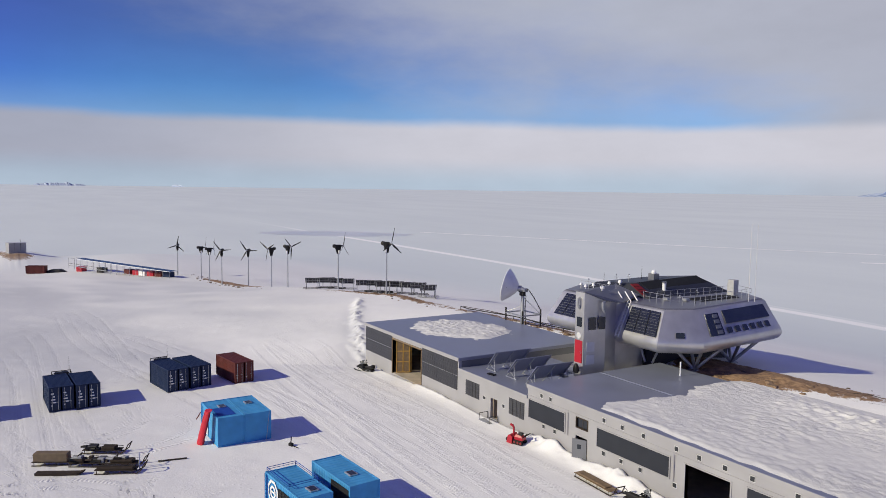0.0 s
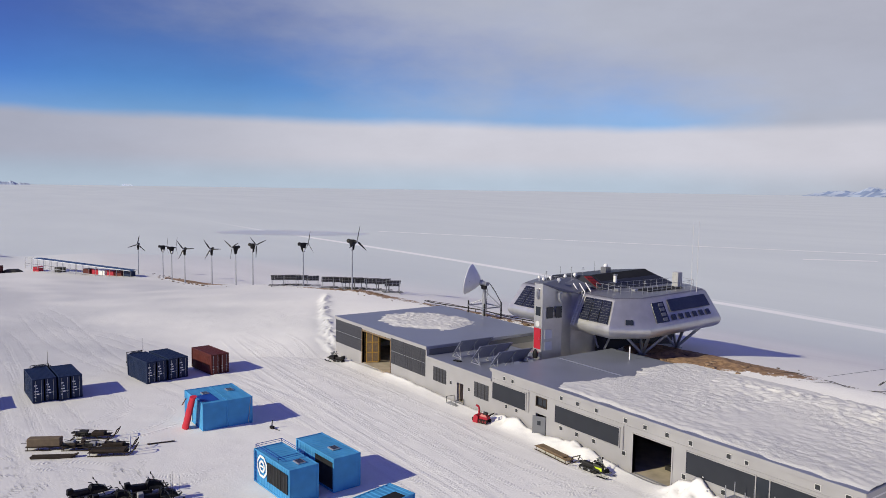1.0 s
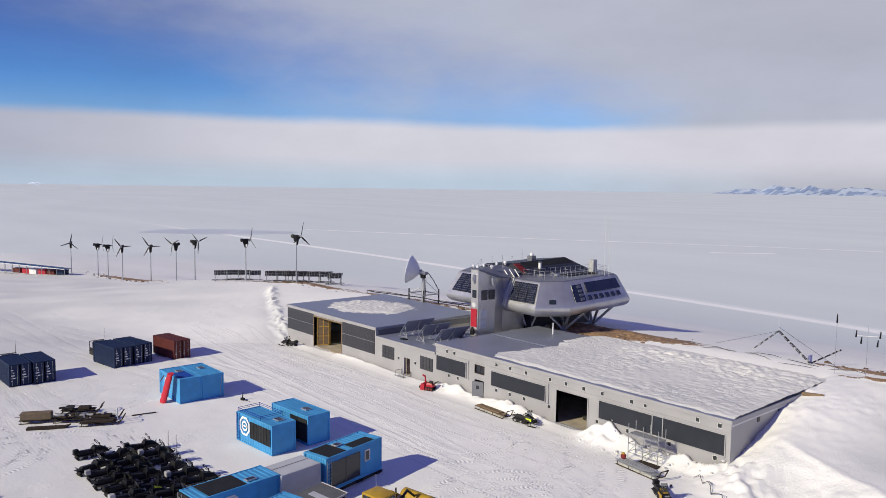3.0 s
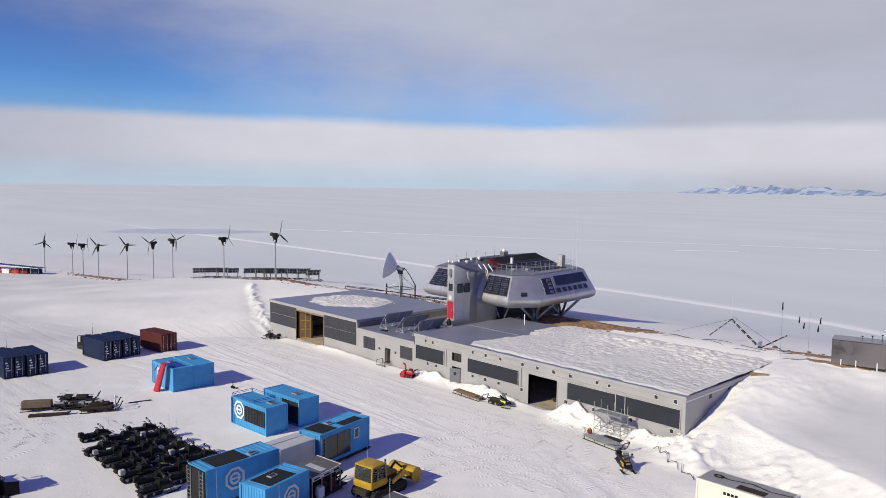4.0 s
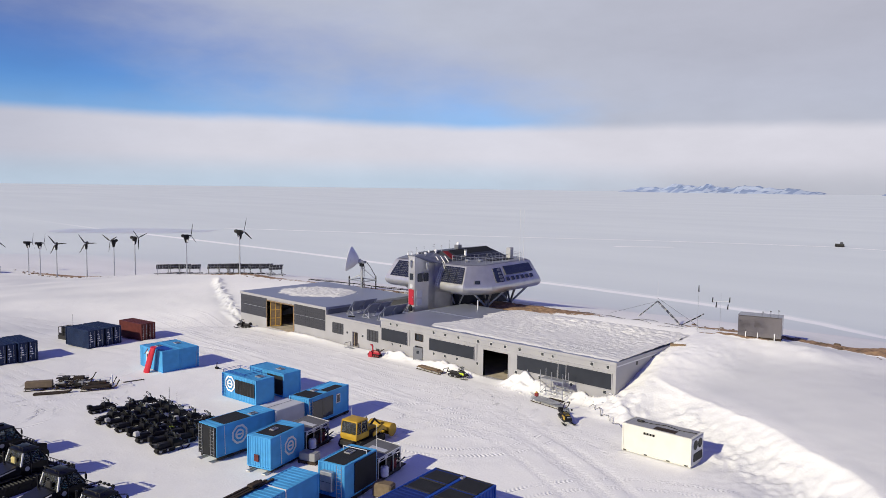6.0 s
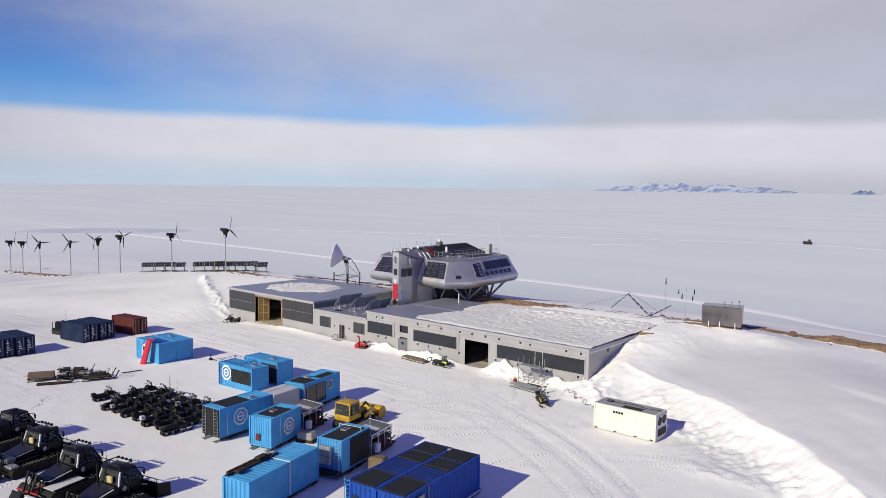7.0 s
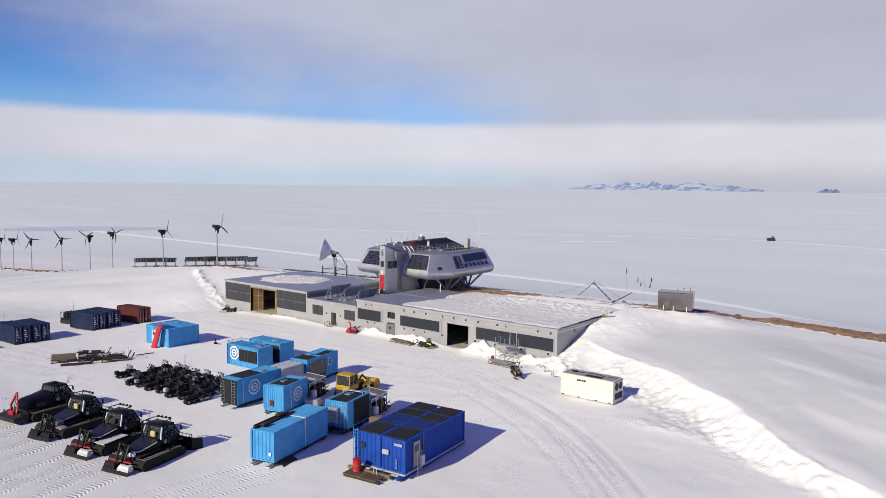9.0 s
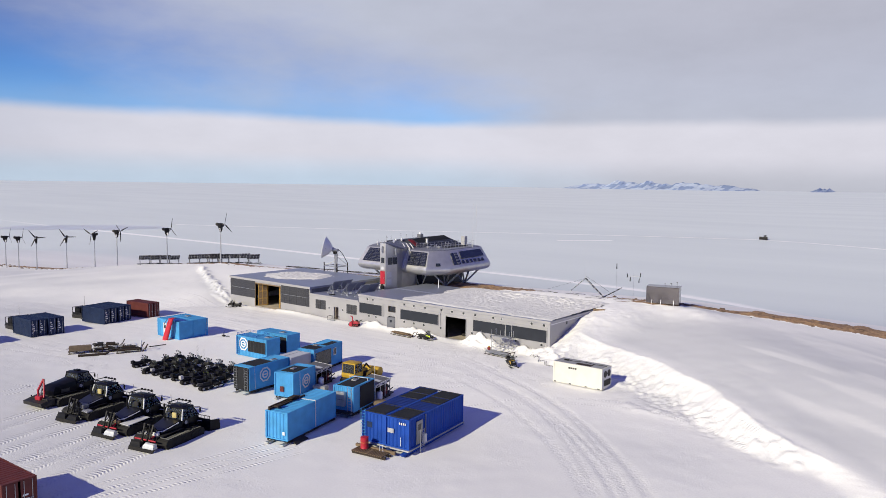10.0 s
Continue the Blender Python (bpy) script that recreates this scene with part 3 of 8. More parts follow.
def ruts(x, y):
    """How deep the tracks of vehicles are pressed, and where snow is packed."""
    cut, packed, tread, second = (np.zeros_like(x) for _ in range(4))

    def press(off, along, gauge, wide, depth, fade, bars=1.0):
        nonlocal cut, packed, tread, second
        for side in (-gauge / 2, gauge / 2):
            q = np.abs(off - side)
            inside = np.exp(-(q / wide) ** 4)
            lip = np.exp(-((q - wide * 1.25) / (0.3 * wide)) ** 2)
            cut = np.maximum(np.minimum(cut, -depth * inside * fade), -0.12) + fade * 0.45 * depth * lip * (1 - packed)
            tread = np.where(inside * fade > packed, along + 0.5 * q, tread)
            second = np.maximum(second, np.minimum(packed, inside * fade)) + (1 - bars) * 0.6 * inside * fade
            packed = np.maximum(packed, inside * fade)

    rnd = random.Random(5)
    for i in range(9):                        # long runs beside the facade
        y0, slope = rnd.uniform(-17, -4.5), rnd.uniform(-0.09, 0.06)
        bend, x0, x1 = rnd.uniform(-0.0012, 0.0012), rnd.uniform(-30, 15), rnd.uniform(40, 78)
        off = y - (y0 + slope * (x - 25) + bend * (x - 25) ** 2)
        press(off, x, rnd.choice((1.9, 2.6, 3.0)), rnd.choice((0.22, 0.4)), rnd.uniform(0.012, 0.035), smooth01(x, x0, x0 + 8) * smooth01(-x, -x1, -x1 + 8))
    for i in range(5):                        # turns from the yard to the east
        cx, cy, r = 40 + rnd.uniform(-4, 4), -85 + rnd.uniform(-4, 4), 76 + rnd.uniform(-5.0, 5.5)
        rr, ang = np.hypot(x - cx, y - cy), np.arctan2(y - cy, x - cx)
        press(rr - r, ang * r, rnd.choice((1.8, 2.6)), rnd.choice((0.3, 0.5)), rnd.uniform(0.05, 0.10), smooth01(ang, -0.1, 0.1) * smooth01(-ang, -1.35, -1.1), 0.15)
    for i in range(7):                        # across the yard to the west
        y0, x0 = rnd.uniform(-48, -20), rnd.uniform(-90, -20)
        off = y - (y0 + 0.12 * x + 3.0 * np.sin(x / 24 + i))
        press(off, x, 2.4, 0.4, 0.06, smooth01(x, x0, x0 + 10) * smooth01(-x, -30 - 20 * rnd.random(), -16))
    for cx, cy, r, a0 in ((28, -47, 5.5, 0.3), (33, -43, 8, 2.0), (31, -30, 4.5, -1.0), (60, -12, 9, 0.5), (52, -9, 6, -0.6), (70, -8, 7, 2.4), (25, -52, 9, 1.0), (95, -30, 16, 2.0), (66, -17, 6, 2.6), (64, -14, 10, -0.4), (58, -10, 5, 1.6), (74, -22, 12, 2.2), (14, -33, 7, 0.8), (8, -40, 9, 1.4)):
        rr, ang = np.hypot(x - cx, y - cy), np.arctan2(y - cy, x - cx)
        turn = np.abs((ang - a0 + math.pi) % (2 * math.pi) - math.pi)
        press(rr - r, ang * r, 1.7, 0.3, 0.045, smooth01(-turn, -1.5, -1.1))
    for cx in (44, 50, 56, 62):               # where the groomers drove in
        off = (x - cx) + 0.22 * (y + 52) - 0.006 * (y + 52) ** 2
        press(off, y, 2.6, 0.62, 0.10, smooth01(-y, 52, 55) * smooth01(y, -74, -66))
    for cx in (71.5, 74.2, 62.5):
        off = (x - cx) - (-0.25) * (y + 46) * -1
        press(off, y, 1.5, 0.25, 0.06, smooth01(-y, 44, 46) * smooth01(y, -72, -60))
    area = smooth01(x, -95, -85) * smooth01(-x, -118, -110) * smooth01(y, -75, -70) * smooth01(-y, 1.5, 2.5)
    return cut * area, np.clip(packed * area, 0, 1), tread, np.clip((packed - 1.6 * second) * area, 0, 1)


def stretch(parts, far):
    line = []
    for lo, hi, step in parts:
        line += list(np.arange(lo, hi, step))
    line.append(parts[-1][1])
    for sign in (-1, 1):
        p, step = (line[0], 2.0) if sign < 0 else (line[-1], 2.0)
        tail = []
        while abs(p) < far:
            step *= 1.22
            p = p + sign * step
            tail.append(max(-far, min(far, p)))
        line = tail[::-1] + line if sign < 0 else line + tail
    return np.array(line)


gx = stretch([(-150, -36, 1.0), (-36, 30, 0.32), (30, 72, 0.25), (72, 113, 0.19), (113, 150, 1.0)], EDGE)
gy = stretch([(-100, -70, 1.0), (-70, -46, 0.3), (-46, -28, 0.26), (-28, 3, 0.19), (3, 14, 0.3), (14, 32, 0.5), (32, 70, 1.5), (70, 200, 1.2), (200, 600, 10.0)], EDGE)
GX, GY = np.meshgrid(gx, gy)
GZ = height(GX, GY)
CUT, PACKED, TREAD, SINGLE = ruts(GX, GY)
GZ = GZ + CUT
nx, ny = len(gx), len(gy)
# bare rock along the crest
yc = 20 + np.where(GX < 0, 0.09 * np.maximum(GX, -180), 0.07 * GX)
strip = np.exp(-((GY - yc - 1.5) / np.where(GX > 60, 1.7, 2.8)) ** 2)
patchy = np.interp(GX, [-150, -140, -120, -95, -88, -60, -30, -12, 0, 20, 36, 44, 54, 60, 66, 74, 86, 96, 108, 125], [0, 0.4, 0.8, 0.7, 0.3, 0.45, 0.8, 0.55, 0.6, 0.6, 0.75, 1.0, 0.75, 0.2, 0.25, 0.75, 1.0, 1.0, 1.0, 0.5])
ROCK = strip * patchy + 0.95 * bell(GX, GY, 78.5, 21.4, 5, 1.0) + 0.95 * np.exp(-((GY - 31.0 - 0.05 * (GX - 96)) / 3.8) ** 4) * smooth01(GX, 89, 93) * (1 + 0.8 * value_noise(GX, GY, 3.0, 22)) + 0.9 * bell(GX, GY, 42, 22, 7, 5) + 0.9 * bell(GX, GY, 108, 28.6, 16, 2.4) + 1.1 * bell(GX, GY, -240, -38, 10, 6) + 0.9 * bell(GX, GY, -256, -46, 10, 5)
GZ = GZ + np.clip(ROCK - 0.4, 0, 1) * 0.6 * (0.35 + 0.8 * value_noise(GX * 0.5, GY, 1.6, 20) + 0.7 * value_noise(GX, GY, 0.7, 21))
me = bpy.data.meshes.new("ground")
me.vertices.add(nx * ny)
me.vertices.foreach_set("co", np.stack([GX, GY, GZ], -1).astype(np.float32).ravel())
ii = (np.arange(ny - 1)[:, None] * nx + np.arange(nx - 1)[None, :]).ravel()
quads = np.stack([ii, ii + 1, ii + nx + 1, ii + nx], -1).astype(np.int32)
me.loops.add(quads.size)
me.polygons.add(len(quads))
me.loops.foreach_set("vertex_index", quads.ravel())
me.polygons.foreach_set("loop_start", np.arange(0, quads.size, 4, dtype=np.int32))
me.polygons.foreach_set("use_smooth", np.ones(len(quads), bool))
me.update()
road_y = np.interp(GX, [-420, -340, -215, -155, -57, -35, -14, 8, 27, 37, 57, 68, 80, 90, 130], [190, 189, 183, 179, 173, 170, 166, 162, 157.5, 154, 140, 127, 111, 98, 50])
GROOMED = np.exp(-((GY - road_y) / np.interp(GX, [-60, 70], [3.2, 4.6])) ** 6) * smooth01(GX, -700, -380) * (0.97 + 0.3 * value_noise(GX, GY, 3, 50)) + 0.35 * np.exp(-((GY - road_y - 6) / 1.2) ** 2) * smooth01(GX, -200, -60)
rim_line = np.interp(GX, [74, 84, 90.5, 96, 101.5, 105.5, 109, 112, 118], [4.5, 1.0, -2.8, -7.2, -12.6, -15.8, -18.2, -19.6, -23.5])
streaks = 1 + 0.9 * value_noise(GX * 0.35 + GY * 0.3, GY - 0.5 * GX, 5.0, 60)
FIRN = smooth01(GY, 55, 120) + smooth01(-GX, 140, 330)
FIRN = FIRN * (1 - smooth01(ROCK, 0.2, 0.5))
# lens falloff painted into the snow: darker towards the west and the foreground
DIMMED = 0.75 * smooth01(-GX, -20, 40) * smooth01(-GY, -30, 8) * streaks + 0.7 * smooth01(-GY, 40, 56) * smooth01(-GX, -90, -40) + 0.35 * smooth01(-GY, 20, 40)
# the shelf's slope shade painted in grey, with narrow streaks of fresh snow blown along it
blown = value_noise(GX * 0.22 - GY * 0.1, GY + 0.55 * GX, 3.2, 61) + 0.6 * value_noise(GX * 0.22, GY + 0.55 * GX, 1.4, 62)
DIMMED = DIMMED + (1 - 0.45 * smooth01(blown, 0.1, 0.5)) * smooth01(GX, 77, 84) * smooth01(GY - rim_line, 0, 3.5) * smooth01(-GY, -45, -25) * (1 - 0.85 * bell(GX, GY, 84, 19.5, 11, 3.8)) * (1 - 0.7 * smooth01(GY, 17, 22) * smooth01(GX, 90, 96))
# plus one greyer patch in front of the bank
DIMMED = (DIMMED + 0.45 * bell(GX, GY, 98, -25, 12, 6)) * (1 - smooth01(ROCK, 0.2, 0.5)) * (1 - smooth01(GY, 55, 120)) * smooth01(GX, -260, -110)
foot_line = np.interp(GX, [74, 80, 84, 90, 93.5, 98.3, 104, 109, 112, 118], [-2.5, -4.6, -7.0, -10.8, -12.6, -15.2, -19.2, -21.4, -22.0, -26.0])
face = (GY - foot_line) / (rim_line - foot_line)
PACKED = np.maximum(PACKED, 0.9 * np.exp(-((face - 0.5) / 0.5) ** 4) * smooth01(GX, 74, 76) * smooth01(-GX, -114, -108))
# sunlit bank face toned down by painting it darker in patches
DIMMED = DIMMED + 0.5 * np.exp(-((face - 0.4) / 0.5) ** 4) * smooth01(GX, 74, 78) * smooth01(-GX, -114, -108) * (0.8 + 1.2 * value_noise(GX, GY, 2.6, 70))
# the sunlit lip is painted darker as well
lip_t = np.clip((-3.5 - GX) / 20.0, 0, 1.4)
DIMMED = DIMMED + 0.7 * np.exp(-((GY - (0.6 + 8.5 * lip_t ** 1.25)) / 2.2) ** 2) * smooth01(-GX, 0.8, 2.5) * smooth01(GX, -28, -20)
for key, values in (("rock", ROCK), ("packed", PACKED), ("tread", TREAD), ("single", SINGLE), ("groomed", np.clip(GROOMED, 0, 1)), ("firn", np.clip(FIRN, 0, 1)), ("aged", np.clip(DIMMED, 0, 1))):
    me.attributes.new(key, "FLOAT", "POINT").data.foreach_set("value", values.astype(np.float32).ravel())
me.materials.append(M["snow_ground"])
ground = tagged(new("ground", me), "wind-packed snow field with vehicle tracks and bare rock", "snow ground", kind="structure")


def laid_strip(name, line, wide, material, label, category, lift=0.05):
    """A band that lies on the ground along a line of (x, y)."""
    s, pts = Shape(), []
    for (x0, y0), (x1, y1) in zip(line, line[1:]):
        n = max(1, int(math.hypot(x1 - x0, y1 - y0) / 6))
        pts += [(x0 + (x1 - x0) * i / n, y0 + (y1 - y0) * i / n) for i in range(n)]
    pts.append(line[-1])
    rows = []
    for i, (x, y) in enumerate(pts):
        a, b = pts[max(0, i - 1)], pts[min(len(pts) - 1, i + 1)]
        d = Vector((b[0] - a[0], b[1] - a[1])).normalized()
        w = wide * (0.5 + 0.12 * math.sin(i * 1.7))
        rows.append([(x - d.y * k * w, y + d.x * k * w, ground_z(x - d.y * k * w, y + d.x * k * w) + lift) for k in (-1, -0.33, 0.33, 1)])
    s.loft(rows, close=False, cap=False)
    ob = new(name, mesh_of(name, s, material, True))
    return tagged(ob, label, category, kind="structure")

# ---- the ice plain ----
laid_strip("road_1", [(-480, 280), (-275, 384), (-220, 418), (-148, 460), (-89, 489), (-60, 501), (-38, 509), (-5, 506), (40, 488), (110, 450), (180, 405)], 4.4, M["groomed"], "faint packed snow track on the ice plain", "snow road", 0.06)
laid_strip("road_2", [(-141, 380), (-112, 410)], 5.0, M["groomed"], "short bright strip of groomed snow", "snow road", 0.06)
ice_patch = Shape()
ring = []
for i in range(64):
    a = i * math.pi / 32
    r = 1 + 0.22 * noise.noise((2.2 * math.cos(a), 2.2 * math.sin(a), 3.1))
    u, v = 66 * r * math.cos(a), 34 * r * math.sin(a)
    ring.append((-487 + 0.62 * u - 0.78 * v, 198 + 0.78 * u + 0.62 * v))
ice_patch.add([(x, y, ground_z(x, y) + 0.05) for x, y in ring] + [(-487, 198, ground_z(-487, 198) + 0.05)], [(i, (i + 1) % 64, 64) for i in range(64)])
tagged(new("ice_patch", mesh_of("ice_patch", ice_patch, M["ice"])), "patch of bare grey ice on the plain", "ice", kind="structure")


def mountain_range(name, p0, p1, top, seed, label, snowy=0.55):
    """A far ridge with snow on its flanks, from p0 to p1."""
    rnd = random.Random(seed)
    a, b = Vector((*p0, 0)), Vector((*p1, 0))
    n = 120
    ob = thing(name, 0, 0, 0, 0, label, "mountain", kind="structure")
    rock, white = Shape(), Shape()
    prof = []
    for i in range(n + 1):
        t = i / n
        env = math.sin(math.pi * t) ** 0.6
        prof.append(env * (0.55 + 0.45 * noise.noise((t * 7, seed, 0.3)) + 0.28 * noise.noise((t * 19, seed, 1.3)) + 0.12 * noise.noise((t * 47, seed, 4))))
    side = Vector((-(b - a).y, (b - a).x, 0)).normalized()
    if side.y < 0 and abs(side.y) > 0.3:
        side = -side
    rows = [[], [], [], [], []]
    for i, h in enumerate(prof):
        p = a + (b - a) * (i / n)
        z0 = 8
        for k, (off, frac) in enumerate(((-160, 0.0), (-110, 0.35), (-60, 0.62), (-25, 0.9), (0, 1.0))):
            wob = 1 + 0.28 * noise.noise((i * 0.6, k * 1.7, seed)) if 0 < k < 4 else 1
            q = p + side * off
            rows[k].append((q.x, q.y, z0 + max(0.0, h) * top * frac * wob + 12 * frac))
    for k in range(4):
        for i in range(n):
            quad = [rows[k][i], rows[k][i + 1], rows[k + 1][i + 1], rows[k + 1][i]]
            (white if noise.noise((i * 0.33, k * 0.9, seed + 7.5)) + 0.5 * noise.noise((i * 0.9, k * 2.1, seed + 2.5)) + 0.22 > 0.55 - snowy else rock).add(quad, [(0, 1, 2, 3)])
    part("rock_face", rock, M["hazy_rock"], ob)
    part("snow_slope", white, M["hazy_snow"], ob)
    return ob


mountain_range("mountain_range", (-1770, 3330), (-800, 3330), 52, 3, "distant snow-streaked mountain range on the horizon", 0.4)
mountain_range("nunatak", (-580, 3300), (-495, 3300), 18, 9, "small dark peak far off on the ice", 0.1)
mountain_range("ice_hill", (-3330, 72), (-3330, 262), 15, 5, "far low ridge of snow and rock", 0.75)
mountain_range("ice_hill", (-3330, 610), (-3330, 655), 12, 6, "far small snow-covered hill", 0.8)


# ---- halls behind the facade ----
def wall_with_openings(name, x0, x1, z0, z1, holes, material, parent, thick=0.3, label=""):
    """An upright wall along x at y = 0 with rectangular openings cut through it."""
    s = Shape()
    xs = sorted({x0, x1, *[h[0] for h in holes], *[h[1] for h in holes]})
    for a, b in zip(xs, xs[1:]):
        mid = (a + b) / 2
        cuts = sorted((h[2], h[3]) for h in holes if h[0] < mid < h[1])
        z = z0
        for lo, hi in cuts:
            if lo > z:
                s.box(a, b, 0, thick, z, lo)
            z = max(z, hi)
        if z < z1:
            s.box(a, b, 0, thick, z, z1)
    return part(name, s, material, parent, label)


def louvre(parent, x0, x1, z0, z1, rows, mid=True):
    """A dark ribbed panel: backing and single slats, with a pale line half-way up."""
    part("backing", Shape().box(x0, x1, -0.03, -0.003, z0, z1), M["panel_dark"], parent)
    h = (z1 - z0) / rows
    sl = None
    for i in range(rows):
        if mid and i == rows // 2:
            part("rail", Shape().box(x0, x1, -0.075, -0.03, z0 + h * i + 0.05, z0 + h * i + 0.09), M["galv"], parent)
            continue
        z = z0 + h * (i + 0.5)
        if sl is None:
            sl = part("slat", Shape().loft([[(x0 + 0.02, -0.032, -h * 0.3), (x0 + 0.02, -0.085, -h * 0.4), (x0 + 0.02, -0.05, h * 0.32), (x0 + 0.02, -0.032, h * 0.32)], [(x1 - 0.02, -0.032, -h * 0.3), (x1 - 0.02, -0.085, -h * 0.4), (x1 - 0.02, -0.05, h * 0.32), (x1 - 0.02, -0.032, h * 0.32)]]), M["slat"], parent)
            sl.matrix_basis = Matrix.Translation((0, 0, z))
        else:
            twin(sl, parent, Matrix.Translation((0, 0, z)))


def small_vent(parent, x, z, s=0.42):
    v = part("vent_cover", Shape().box(x - s / 2, x + s / 2, -0.035, 0.0, z - s / 2, z + s / 2), M["frame_pale"], parent)
    part("vent_pane", Shape().box(x - s / 2 + 0.04, x + s / 2 - 0.04, -0.05, -0.037, z - s / 2 + 0.04, z + s / 2 - 0.04), M["vent"], v)


def hall_shell(ob, x0, x1, top, holes, depth=18.0, floor=0.15, base=-1.2):
    wall_with_openings("wall", x0, x1, base, top, holes, M["cladding"], ob, 0.3, "pale grey metal cladding")
    part("side_wall", Shape().box(x0, x0 + 0.3, 0.3, depth, base, top), M["cladding"], ob)
    part("side_wall", Shape().box(x1 - 0.3, x1, 0.3, depth, base, top), M["cladding"], ob)
    part("back_wall", Shape().box(x0 + 0.3, x1 - 0.3, depth - 0.3, depth, base, top), M["interior"], ob)
    part("floor", Shape().box(x0 + 0.3, x1 - 0.3, 0.02, depth - 0.3, floor - 0.2, floor), M["concrete"], ob)


garage = thing("garage_hall", 0, 0, 0, 0, "flat-roofed grey garage hall with dark ribbed panels and an open door", "building")
hall_shell(garage, 0, 24.1, 5.02, [(8.15, 15.65, 0.12, 4.55)], 18.6)
part("roof", Shape().box(-0.12, 24.2, -0.12, 18.9, 5.02, 5.4, None, 0.04), M["roof_metal"], garage, "blue-grey sheet roof")
part("fascia", Shape().box(-0.12, 24.2, -0.15, -0.123, 4.99, 5.39), M["cladding"], garage)
part("parapet", Shape().box(24.103, 24.16, 0.35, 18.5, 4.2, 5.0), M["parapet"], garage)
louvre(garage, 0.12, 8.0, 1.65, 4.98, 25)
louvre(garage, 15.9, 23.85, 1.7, 4.95, 25)
for k in range(1, 16):
    part("bar", Shape().box(15.9 + 0.497 * k - 0.01, 15.9 + 0.497 * k + 0.01, -0.08, -0.03, 1.72, 4.93), M["slat"], garage)
gate = part("gate_frame", Shape().box(8.0, 8.15, -0.06, 0.34, 0.1, 4.6).box(15.65, 15.8, -0.06, 0.34, 0.1, 4.6).box(8.0, 15.8, -0.06, 0.34, 4.555, 4.75), M["timber"], garage)
for side, (x, ang) in enumerate(((8.5, 62), (15.55, 152))):
    for leaf in range(2):
        m = pose(x, 0.35 + leaf * 0.28, 0.2, 0, 0, ang + (leaf * 6 if side == 0 else -leaf * 6))
        fr = Shape()
        w = 1.75
        for a, b in ((0, 0.1), (w / 2 - 0.05, w / 2 + 0.05), (w - 0.1, w)):
            fr.box(a, b, 0, 0.08, 0, 4.2)
        for z in (0.0, 1.35, 2.75, 4.1):
            fr.box(0, w, 0.0, 0.08, z, z + 0.1)
        d = part("gate_leaf", fr, M["yellow_wood"], garage, "folded yellow timber gate leaf")
        d.matrix_basis = m
        part("gate_pane", Shape().box(0.05, w - 0.05, 0.03, 0.05, 0.05, 4.15), M["yellow_wood"] if side else M["timber"], d)
part("workbench", Shape().box(9.5, 14.5, 12.0, 13.0, 0.15, 1.0).box(9.5, 14.5, 13.2, 13.5, 1.0, 2.6), M["timber"], garage)

annex = thing("link_building", 0, 0, 0, 0, "low grey link building between two halls", "building")
hall_shell(annex, 24.1, 36.5, 4.05, [(30.3, 31.5, 0.35, 2.5)], 12.0, 0.3)
part("roof", Shape().box(24.21, 36.48, -0.1, 12.2, 4.05, 4.3, None, 0.03), M["roof_metal"], annex, "blue-grey sheet roof")
part("fascia", Shape().box(24.21, 36.48, -0.13, -0.103, 4.02, 4.29), M["cladding"], annex)
for a, b in ((25.6, 28.2), (33.55, 36.0)):
    louvre(annex, a, b, 1.72, 3.35, 8, False)
    bars = part("window_bar", Shape().box((a + b) / 2 - 0.04, (a + b) / 2 + 0.04, -0.1, -0.03, 1.72, 3.35), M["slat"], annex)
    for k in (0.25, 0.75):
        twin(bars, annex, Matrix.Translation(((k - 0.5) * (b - a), 0, 0)))
for x in (29.15, 32.6):
    small_vent(annex, x, 2.2)
part("landing", Shape().box(29.9, 31.8, -1.2, -0.02, 0.18, 0.3), M["galv"], annex)
for x in (29.95, 31.75):
    part("handrail", Shape().rod((x, -1.15, 0.3), (x, -1.15, 0.95), 0.03).rod((x, -0.1, 0.3), (x, -0.1, 0.95), 0.03).rod((x, -1.15, 0.95), (x, -0.1, 0.95), 0.03), M["dark_steel"], annex)
part("inner_door", Shape().box(30.35, 30.42, 0.3, 1.4, 0.35, 2.45), M["interior"], annex)

shop = thing("workshop_hall", 0, 0, 0, 0, "long flat-roofed grey workshop hall with charcoal panels, part snow-covered", "building")
holes = [(55.5, 59.4, 0.55, 3.92), (43.4, 44.9, 0.3, 2.48), (43.5, 44.9, 3.25, 4.12)]
hall_shell(shop, 36.5, 74.0, 5.1, holes, 18.0, 0.5)
part("roof", Shape().box(36.42, 74.08, -0.1, 18.2, 5.1, 5.45, None, 0.04), M["roof_metal"], shop, "blue-grey sheet roof, bare near the tower")
part("fascia", Shape().box(36.42, 74.08, -0.13, -0.103, 5.08, 5.44), M["cladding"], shop)
part("fascia", Shape().box(74.083, 74.11, -0.1, 18.2, 5.08, 5.44), M["cladding"], shop)
part("roof_seam", Shape().box(36.6, 46, 9.2, 9.26, 5.45, 5.49), M["roof_metal"], shop)
part("trim", Shape().box(36.5, 74.0, -0.05, -0.003, 4.36, 4.42), M["cladding"], shop)
